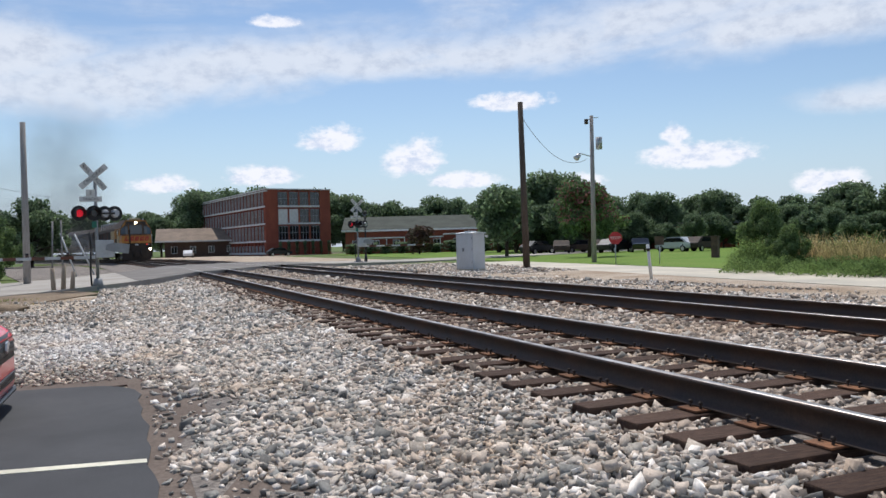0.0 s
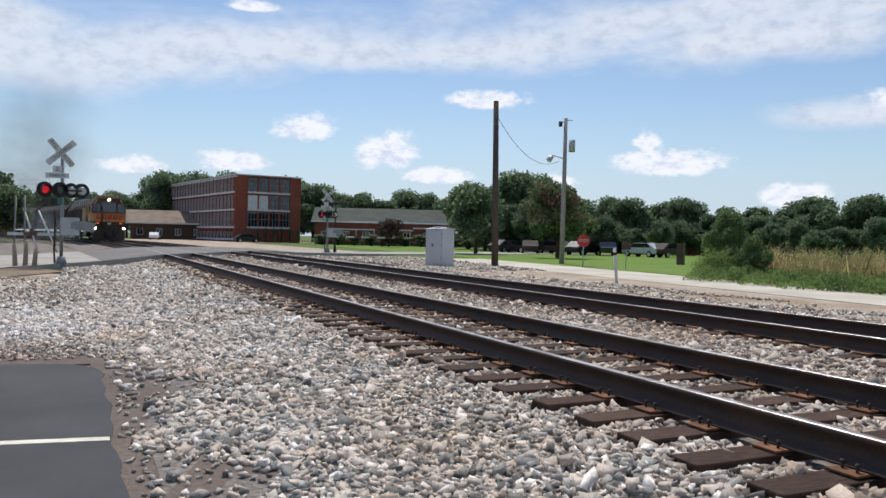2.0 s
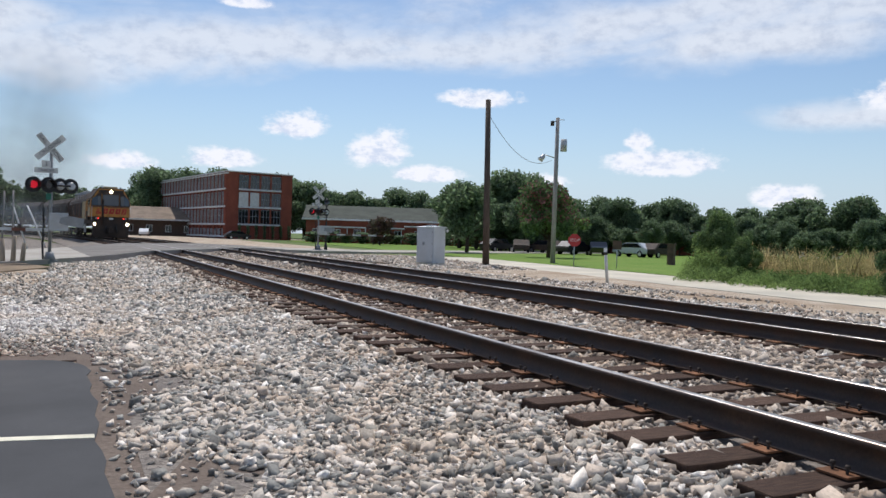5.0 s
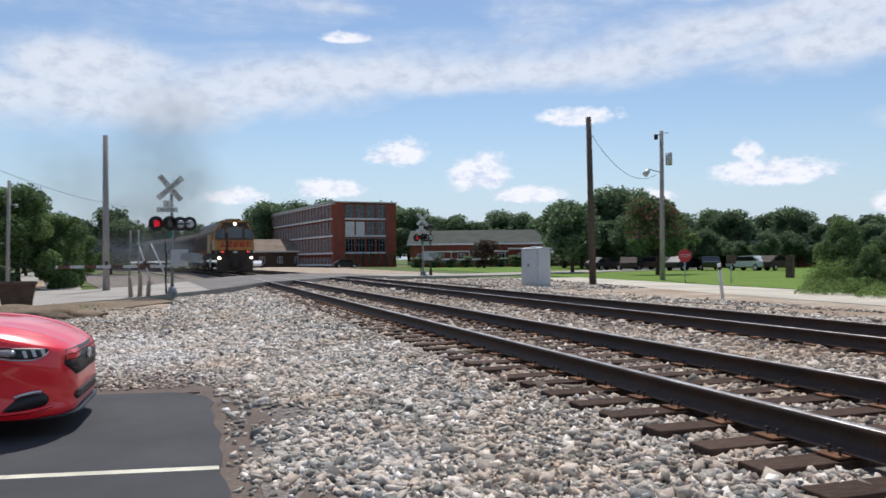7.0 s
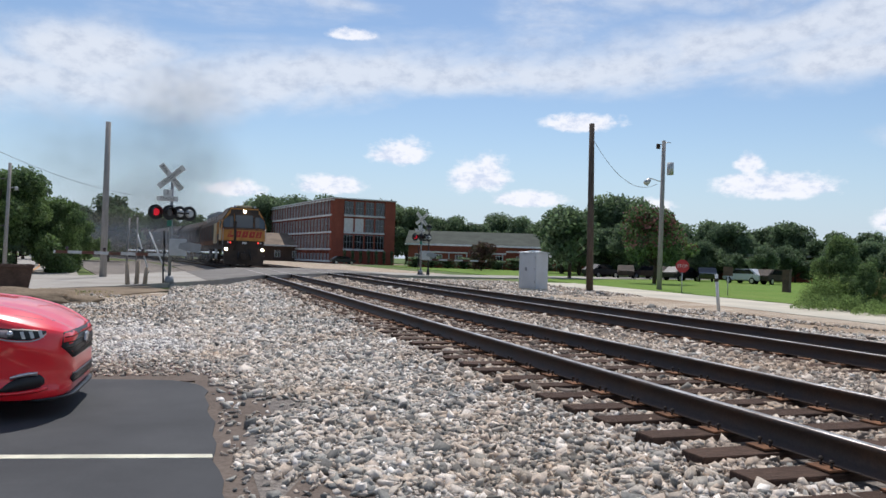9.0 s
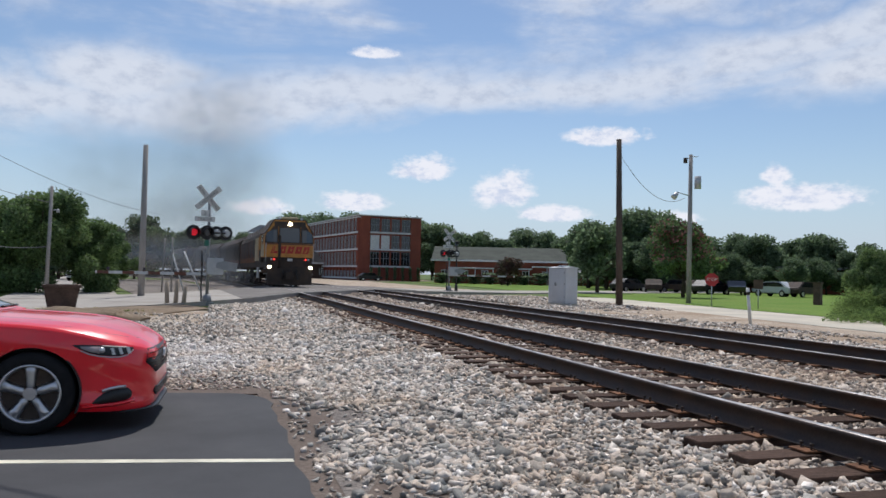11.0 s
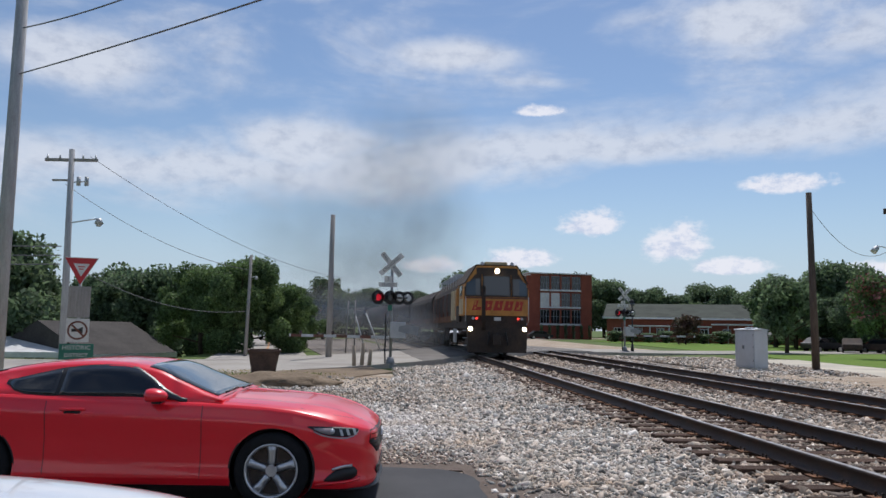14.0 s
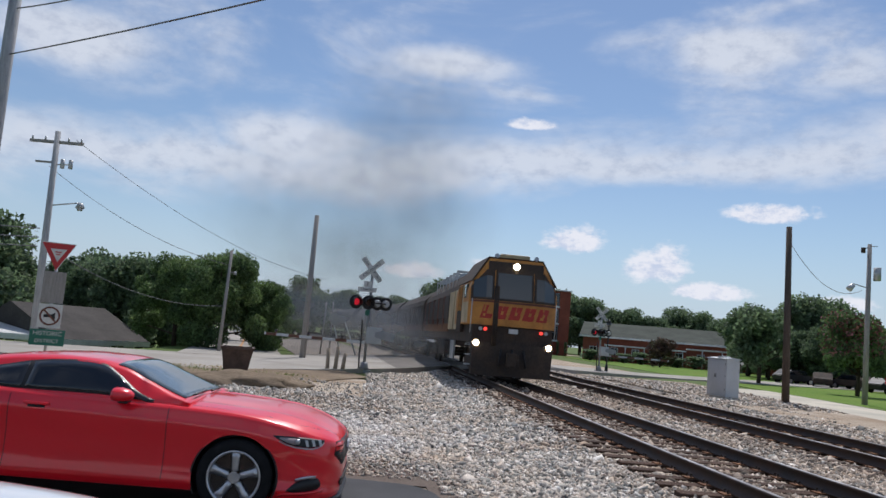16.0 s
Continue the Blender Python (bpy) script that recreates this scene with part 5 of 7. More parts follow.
def plant_woods():
    rnd = random.Random(21)
    kinds = ("oak", "oak_b", "oak_c")

    def put(az, d, s, label="large dark green broadleaf tree in a distant belt"):
        a = radians(az)
        ob = tree(rnd.choice(kinds), Matrix.Translation((d * math.sin(a), d * math.cos(a), -0.1)) @ pose(0, 0, 0, 0, 0, rnd.uniform(0, 360)), label, "belt of trees")
        ob.scale = (s * rnd.uniform(0.9, 1.2), s * rnd.uniform(0.9, 1.2), s)
    # behind the lawn
    for az in np.arange(27, 64, 1.25):
        top = np.interp(az, [27, 29, 33, 36, 39, 44, 47, 52, 58, 64], [7.4, 8.7, 8.6, 7.0, 6.0, 6.5, 6.3, 6.0, 6.3, 6.4])
        put(az + rnd.uniform(-0.4, 0.4), rnd.uniform(104, 114), top / 11.0 * rnd.uniform(0.92, 1.3))
        put(az + 0.6 + rnd.uniform(-0.4, 0.4), rnd.uniform(96, 103), top / 11.0 * rnd.uniform(0.6, 0.8))
    # behind the mill and the low buildings
    for az in np.arange(3.0, 28, 0.9):
        top = np.interp(az, [3, 5, 8, 10, 14, 16, 20, 24, 27], [9.5, 15.0, 16.0, 16.5, 15.5, 13.0, 13.0, 13.6, 13.0])
        put(az + rnd.uniform(-0.3, 0.3), rnd.uniform(200, 225), top / 11.0 * rnd.uniform(0.88, 1.08))
    # west of the line
    for az in np.arange(-40, 3, 1.5):
        back = az > -9
        put(az + rnd.uniform(-0.5, 0.5), rnd.uniform(215, 230) if back else rnd.uniform(120, 135), rnd.uniform(1.05, 1.35) if back else rnd.uniform(0.62, 0.78))


plant_woods()
tree("myrtle", pose(36.2, 55.4, 0), "crape myrtle with dull red blossom on the lawn")
tree("lawn_tree", pose(34.5, 66.9, 0), "dark green round lawn tree")
tree("purple", pose(41, 107, 0), "purple-leaved small tree by the low building")
for x, y, s, a in ((25.4, 25.2, 0.66, 0), (22.6, 14.6, 0.66, 80), (24.4, 23.4, 0.42, 160), (23.9, 12.6, 0.75, 220)):
    ob = tree("shrub", pose(x, y, -0.1, 0, 0, a), "bright green bush at the weedy verge", "verge bushes", "bush")
    ob.scale = (s, s, s * 1.3)
for i, (x, y, s) in enumerate(((-9.6, 46.5, 0.80), (-7.2, 48.5, 0.62), (-12.0, 49.0, 0.80), (-6.6, 53.0, 0.5))):
    ob = tree("near_tree", pose(x, y, terrain(x, y) - 0.05, 0, 0, 70 * i), "leafy bright green tree overhanging the side road", "roadside trees")
    ob.scale = (s, s, s)
for i, (x, y, s) in enumerate(((-17, 58, 0.98), (-21, 62, 0.95), (-26, 58, 0.98), (-33, 62, 1.05), (-12, 66, 0.9), (-31, 50, 0.95), (-24, 70, 1.1), (-38, 52, 1.05), (-27.0, 52, 1.3), (-34, 44, 0.9))):
    ob = tree("near_dark", pose(x, y, terrain(x, y) - 0.05, 0, 0, 50 * i), "dark green broadleaf tree behind the houses", "trees behind the houses")
    ob.scale = (s, s, s)
for i, (x, y, s) in enumerate(((-8.5, 100, 0.85), (-13, 104, 0.75), (-10.5, 116, 0.7), (-17, 98, 0.7))):
    ob = tree("oak_c", pose(x, y, -0.1, 0, 0, 50 * i), "round green tree beyond the crossing", "trees beyond the crossing")
    ob.scale = (s, s, s)
for i in range(7):
    ob = tree("cypress", pose(28.8 + 1.6 * i, 147.5 + 0.2 * i, 0, 0, 0, 40 * i), "narrow dark evergreen by the mill wall", "evergreens by the mill", "shrub")
    ob.scale = (0.5, 0.5, 0.85)


for i in range(15):
    ob = tree("cypress", pose(35.5 + 2.5 * i, 122.5 - 0.9 * i, 0, 0, 0, 67 * i), "clipped dark hedge bush before the low building", "hedge bushes", "bush")
    ob.scale = (2.2, 2.2, 0.55 + 0.08 * math.sin(2.3 * i))


def blades(name, n, area, height, width, mat, label, seed, lean=0.25):
    """Upright weeds and grass: one narrow leaf each, in loose clumps."""
    rng = np.random.default_rng(seed)
    x0, x1, y0, y1 = area
    k = max(6, n // 60)
    cx, cy = rng.uniform(x0, x1, k), rng.uniform(y0, y1, k)
    ch = rng.uniform(0.65, 1.25, k)
    i = rng.integers(0, k, n)
    x, y = cx[i] + rng.normal(0, 0.35, n), cy[i] + rng.normal(0, 0.35, n)
    h = height * ch[i] * rng.uniform(0.5, 1.1, n)
    a = rng.uniform(0, 6.283, n)
    w = width * rng.uniform(0.6, 1.4, n)
    dx, dy = np.cos(a) * w, np.sin(a) * w
    lx, ly = rng.normal(0, lean, n) * h, rng.normal(0, lean, n) * h
    z = np.full(n, -0.06)
    q = np.stack([np.stack([x - dx * 0.5, y - dy * 0.5, z], 1), np.stack([x + dx * 0.5, y + dy * 0.5, z], 1),
                  np.stack([x + dx + lx * 0.55, y + dy + ly * 0.55, z + h * 0.6], 1), np.stack([x + lx, y + ly, z + h], 1)], 1)
    ob = raw_mesh(name, q.reshape(-1, 3), np.arange(4 * n).reshape(-1, 4), [mat])
    return tagged(ob, label, "weeds", kind="stuff")


def weed_bank(name, n, area, height, size, mat, label, seed):
    """Low rank growth: small leaves heaped in uneven mounds."""
    rng = np.random.default_rng(seed)
    x0, x1, y0, y1 = area
    k = 160
    cx, cy, ch, cr = rng.uniform(x0, x1, k), rng.uniform(y0, y1, k), height * rng.uniform(0.45, 1.05, k), rng.uniform(0.35, 0.95, k)
    i = rng.integers(0, k, n)
    r = cr[i] * np.sqrt(rng.uniform(0, 1, n))
    a = rng.uniform(0, 6.283, n)
    z = ch[i] * (1 - (r / cr[i]) ** 2 * 0.7) * rng.uniform(0.1, 1.1, n) ** 0.6
    c = np.stack([cx[i] + r * np.cos(a), cy[i] + r * np.sin(a), z], 1)
    u = rng.normal(size=(n, 3)) + np.array([0, 0, 0.8])
    u /= np.linalg.norm(u, axis=1)[:, None]
    v = np.cross(u, rng.normal(size=(n, 3)))
    v /= np.linalg.norm(v, axis=1)[:, None] + 1e-6
    s = size * rng.uniform(0.6, 1.5, n)[:, None]
    q = np.stack([c - u * s, c + v * s * 0.45, c + u * s, c - v * s * 0.45], 1).reshape(-1, 3)
    return tagged(raw_mesh(name, q, np.arange(4 * n).reshape(-1, 4), [mat]), label, "weeds", kind="stuff")


weed_bank("green_weeds", 70000, (21.2, 25.5, 8.0, 23.0), 0.62, 0.038, "weeds", "tall green weeds along the road's edge", 1)
weed_bank("green_weeds", 16000, (23.6, 24.8, 24.0, 25.2), 1.3, 0.042, "weeds", "tall green weeds at the lawn's corner", 2)
weed_bank("dry_weeds", 60000, (25.2, 36, 8, 27), 1.4, 0.042, "straw", "tall straw-coloured weeds behind the green ones", 3)
blades("dry_weeds", 6000, (25.0, 34, 8, 26), 1.35, 0.02, "straw", "tall dry seed stalks above the weeds", 7)
weed_bank("green_weeds", 22000, (40, 64, 8, 34), 1.9, 0.14, "weeds", "rank green growth before the trees", 4)
blades("verge_grass", 2600, (-8.5, -2.0, 23.0, 29.0), 0.12, 0.02, "straw", "thin dry grass on the dirt bank", 5)
blades("verge_grass", 1500, (-8.5, -3.0, 24.5, 27.2), 0.14, 0.02, "weeds", "thin green grass beside the road", 6)


# ---- parked cars ----


def smooth_mesh(ob, level=2):
    md = ob.modifiers.new("smooth", "SUBSURF")
    md.levels = md.render_levels = level
    for p in ob.data.polygons:
        p.use_smooth = True
    return ob


def wheel(parent, x, y, side, r=0.345):
    """Tyre and five-spoke alloy wheel whose outer face is at y, looking to side."""
    bm = B()
    prof = [(r * 0.70, 0.0), (r * 0.78, 0.014), (r * 0.93, 0.010), (r, -0.03), (r, -0.19), (r * 0.93, -0.22), (r * 0.70, -0.22)]
    n = 36
    loft(bm, [[(x + a * math.cos(2 * math.pi * i / n), y + side * b, r + a * math.sin(2 * math.pi * i / n)) for a, b in prof] for i in range(n)] + [[(x + a, y + side * b, r) for a, b in prof]], closed=False)
    w = part("wheel", bm, "rubber", parent, "black tyre on a silver wheel", smooth=True)
    bm = B()
    prof = [(r * 0.715, 0.004), (r * 0.70, 0.012), (r * 0.655, 0.004), (r * 0.635, -0.03), (r * 0.63, -0.054)]
    loft(bm, [[(x + a * math.cos(2 * math.pi * i / n), y + side * b, r + a * math.sin(2 * math.pi * i / n)) for a, b in prof] for i in range(n)] + [[(x + a, y + side * b, r) for a, b in prof]], closed=False)
    part("rim", bm, "alloy", w, "silver alloy rim", smooth=True)
    bm = B()
    cyl(bm, (x, y - side * 0.060, r), (x, y - side * 0.052, r), r * 0.64, seg=28)
    part("brake_disc", bm, "grime", w)
    for s in range(5):
        a = math.radians(90 + 72 * s)
        bm = B()
        c, q = Vector((math.cos(a), 0, math.sin(a))), Vector((-math.sin(a), 0, math.cos(a)))
        o = Vector((x, y, r))
        rows = []
        for d, wd, dep in ((0.040, 0.042, -0.012), (0.10, 0.040, -0.022), (0.17, 0.044, -0.012), (r * 0.67, 0.060, -0.002)):
            p = o + c * d
            rows.append([p + q * wd + Vector((0, side * (dep - 0.03), 0)), p + q * wd * 0.55 + Vector((0, side * dep, 0)), p - q * wd * 0.55 + Vector((0, side * dep, 0)), p - q * wd + Vector((0, side * (dep - 0.03), 0))])
        loft(bm, rows)
        part("spoke", bm, "alloy", w, "silver wheel spoke", smooth=True)
    bm = B()
    cyl(bm, (x, y - side * 0.06, r), (x, y - side * 0.005, r), 0.062, 0.052, seg=20)
    part("hub_cap", bm, "alloy", w)
    for s in range(5):
        a = math.radians(54 + 72 * s)
        bm = B()
        cyl(bm, (x + 0.058 * math.cos(a), y - side * 0.03, r + 0.058 * math.sin(a)), (x + 0.058 * math.cos(a), y - side * 0.008, r + 0.058 * math.sin(a)), 0.012, seg=6)
        part("wheel_nut", bm, "grime", w)


def car_body(name, m, paint, label, st, axles, half):
    """Body shell lofted through stations (x, half width, bottom, shoulder, top) with sharp sill and shoulder lines."""
    t = thing(name, m, label, "car", "cars in the lot")
    bm = B()
    rows = []
    for x, w, zb, sh, top in st:
        h = [(w * 0.80, zb), (w * 0.97, zb + 0.03), (w, zb + (sh - zb) * 0.35), (w * 0.985, zb + (sh - zb) * 0.70), (w * 0.99, sh - 0.03), (w * 0.95, sh + 0.01), (w * 0.72, top - 0.015), (w * 0.36, top)]
        rows.append([(x, y, z) for y, z in h] + [(x, -y, z) for y, z in reversed(h)])
    loft(bm, rows)
    # wheel arches: black discs on the uncut skin paint the openings' shade
    body = smooth_mesh(part("body", bm, paint, t, "", smooth=True), 2)
    for ax in axles:
        for s in (-1, 1):
            bm = B()
            R, n = 0.405, 22
            pts = [(ax + R * math.cos(a), 0.33 + R * math.sin(a)) for a in np.linspace(-0.42, math.pi + 0.42, n)]
            prism(bm, pts, "y", s * (half - 0.25), s * (half + 0.004))
            part("wheel_arch", bm, "plastic", t, "black disc painted as the wheel arch's shade")
            bm = B()
            ring = [(ax + k * math.cos(a), 0.33 + k * math.sin(a)) for k, aa in ((R + 0.025, np.linspace(-0.40, math.pi + 0.40, n)), (R, np.linspace(math.pi + 0.40, -0.40, n))) for a in aa]
            prism(bm, ring, "y", s * (half - 0.1), s * (half + 0.012))
            part("arch_lip", bm, paint, t)
            wheel(t, ax, s * (half + 0.062), s)
    return t


def skin(name, pts, mat, parent, label="", thick=0.012, out=(0, 0, 0)):
    """A thin curved panel over a grid of points."""
    bm = B()
    loft(bm, pts, closed=False)
    ob = part(name, bm, mat, parent, label, smooth=True)
    md = ob.modifiers.new("thickness", "SOLIDIFY")
    md.thickness, md.offset = thick, 0
    return ob


# nose to tail: x, half width, bottom, crease, shoulder, top
COUPE = [(0.0, 0.44, 0.26, 0.34, 0.40, 0.44), (-0.012, 0.52, 0.20, 0.42, 0.62, 0.66), (-0.04, 0.60, 0.17, 0.47, 0.675, 0.715), (-0.09, 0.69, 0.155, 0.52, 0.70, 0.755), (-0.17, 0.775, 0.15, 0.56, 0.725, 0.80),
         (-0.28, 0.845, 0.15, 0.60, 0.755, 0.848), (-0.42, 0.90, 0.155, 0.655, 0.80, 0.892), (-0.60, 0.935, 0.165, 0.71, 0.85, 0.93), (-0.80, 0.952, 0.175, 0.75, 0.89, 0.952), (-1.08, 0.957, 0.18, 0.78, 0.918, 0.972),
         (-1.45, 0.955, 0.185, 0.797, 0.935, 0.99), (-1.9, 0.95, 0.185, 0.812, 0.95, 1.0), (-2.5, 0.948, 0.185, 0.83, 0.965, 1.0), (-3.1, 0.952, 0.19, 0.845, 0.985, 1.01), (-3.7, 0.962, 0.20, 0.862, 1.005, 1.03),
         (-4.2, 0.94, 0.23, 0.862, 1.02, 1.06), (-4.5, 0.895, 0.28, 0.85, 1.01, 1.06), (-4.68, 0.84, 0.34, 0.82, 0.97, 1.03), (-4.76, 0.76, 0.42, 0.74, 0.90, 0.95), (-4.785, 0.62, 0.50, 0.66, 0.78, 0.82)]
# cabin: x, half width at the belt, half width at the roof, belt, roof
CABIN = [(-1.44, 0.84, 0.80, 0.95, 0.985), (-1.62, 0.86, 0.765, 0.96, 1.05), (-1.83, 0.875, 0.725, 0.97, 1.142), (-2.12, 0.885, 0.68, 0.975, 1.262), (-2.40, 0.885, 0.66, 0.98, 1.308), (-2.69, 0.885, 0.655, 0.98, 1.318), (-2.96, 0.885, 0.65, 0.985, 1.306), (-3.24, 0.885, 0.645, 0.99, 1.28),
         (-3.5, 0.885, 0.64, 1.0, 1.236), (-3.78, 0.88, 0.635, 1.01, 1.168), (-4.1, 0.86, 0.65, 1.02, 1.095), (-4.36, 0.82, 0.70, 1.03, 1.055)]
AXLES, ARCH = (-0.95, -3.67), 0.385


def glide(table, x):
    """The table's row at x, with smooth slopes between its rows."""
    T = np.array(table)[::-1]
    X = T[:, 0]
    i = int(np.clip(np.searchsorted(X, x) - 1, 0, len(X) - 2))
    S = np.diff(T, axis=0) / np.diff(X)[:, None]

    def slope(k):
        if k == 0 or k == len(X) - 1:
            return S[min(k, len(S) - 1)]
        a, b = S[k - 1], S[k]
        return np.where(a * b > 0, 2 * a * b / (a + b + 1e-12), 0.0)
    h = X[i + 1] - X[i]
    s = (x - X[i]) / h
    r = (2 * s ** 3 - 3 * s ** 2 + 1) * T[i] + (s ** 3 - 2 * s ** 2 + s) * h * slope(i) + (3 * s ** 2 - 2 * s ** 3) * T[i + 1] + (s ** 3 - s ** 2) * h * slope(i + 1)
    return r[1:]


def coupe_section(x):
    """Half outline across the car at x, from the floor's middle up to the bonnet's middle."""
    w, zb, cr, sh, top = glide(COUPE, x)
    return [(0.0, zb), (0.80 * w, zb), (0.955 * w, zb + 0.02), (0.985 * w, zb + 0.09 * min(1, (cr - zb) * 2)), (0.962 * w, zb + 0.34 * (cr - zb)), (0.966 * w, zb + 0.66 * (cr - zb)), (0.998 * w, cr - 0.012), (0.996 * w, cr + 0.012),
            (0.962 * w, sh - 0.025), (0.935 * w, sh), (0.86 * w, sh + 0.3 * (top - sh)), (0.64 * w, top - 0.016), (0.60 * w, top - 0.022), (0.30 * w, top - 0.004), (0.0, top)]


def cabin_section(x):
    wb, wr, zb, zr = glide(CABIN, x)
    d = min(1.0, (zr - zb) / 0.2)
    return [(wb, zb - 0.09), (wb - 0.005, zb), (wr + 0.06, zr - 0.085 * d), (wr + 0.025, zr - 0.045 * d), (wr - 0.05, zr - 0.018 * d), (wr * 0.5, zr - 0.003), (0.0, zr)]


def side_at(section, x, z):
    """How far out the skin lies at x and height z."""
    s = [p for p in section(x)]
    k = max(range(len(s)), key=lambda i: s[i][1])
    s = s[1 if section is coupe_section else 0:k + 1]
    return float(np.interp(z, [p[1] for p in s], [p[0] for p in s]))


def top_at(section, x, y):
    s = section(x)[::-1]
    return float(np.interp(abs(y), [p[0] for p in s][:8 if section is coupe_section else 6], [p[1] for p in s][:8 if section is coupe_section else 6]))


def nose_at(y, z):
    """Where the front skin lies at y across and height z."""
    for x in np.arange(0.0, -0.9, -0.004):
        s = coupe_section(x)
        if s[0][1] <= z <= top_at(coupe_section, x, y) and side_at(coupe_section, x, z) >= abs(y):
            return float(x)
    return -0.9


def shell(name, section, xs, cuts, mat, parent, label, arches=()):
    """A skin through sections, both sides in one, with round openings over the wheels."""
    rows = []
    for x in xs:
        s = section(x)
        half = []
        for a, b in zip(s, s[1:]):
            half += [(a[0] + (b[0] - a[0]) * k / cuts, a[1] + (b[1] - a[1]) * k / cuts) for k in range(cuts)]
        half.append(s[-1])
        rows.append([(x, -y, z) for y, z in half] + [(x, y, z) for y, z in half[-2::-1]])
    P = np.array(rows)
    n, m = P.shape[:2]
    inner = np.zeros((n, m), bool)
    for ax in arches:
        inner |= (np.hypot(P[..., 0] - ax, P[..., 2] - 0.345) < ARCH) & (np.abs(P[..., 1]) > 0.5)
    keep = [(j, i) for j in range(n - 1) for i in range(m - 1) if not (inner[j, i] and inner[j + 1, i] and inner[j, i + 1] and inner[j + 1, i + 1])]
    for j, i in zip(*np.nonzero(inner)):
        ax = min(arches, key=lambda a: abs(a - P[j, i, 0]))
        d = P[j, i, [0, 2]] - np.array((ax, 0.345))
        P[j, i, [0, 2]] = np.array((ax, 0.345)) + d / max(np.hypot(*d), 1e-6) * ARCH
    F = np.array([(j * m + i, j * m + i + 1, (j + 1) * m + i + 1, (j + 1) * m + i) for j, i in keep])
    bm = B()
    vs = [bm.verts.new(p) for p in P.reshape(-1, 3)]
    for f in F:
        bm.faces.new([vs[k] for k in f])
    for row in (0, n - 1):
        bm.faces.new([vs[row * m + i] for i in range(m)])
    bmesh.ops.delete(bm, geom=[v for v in bm.verts if not v.link_faces], context="VERTS")
    bmesh.ops.recalc_face_normals(bm, faces=bm.faces)
    return part(name, bm, mat, parent, label, smooth=True)


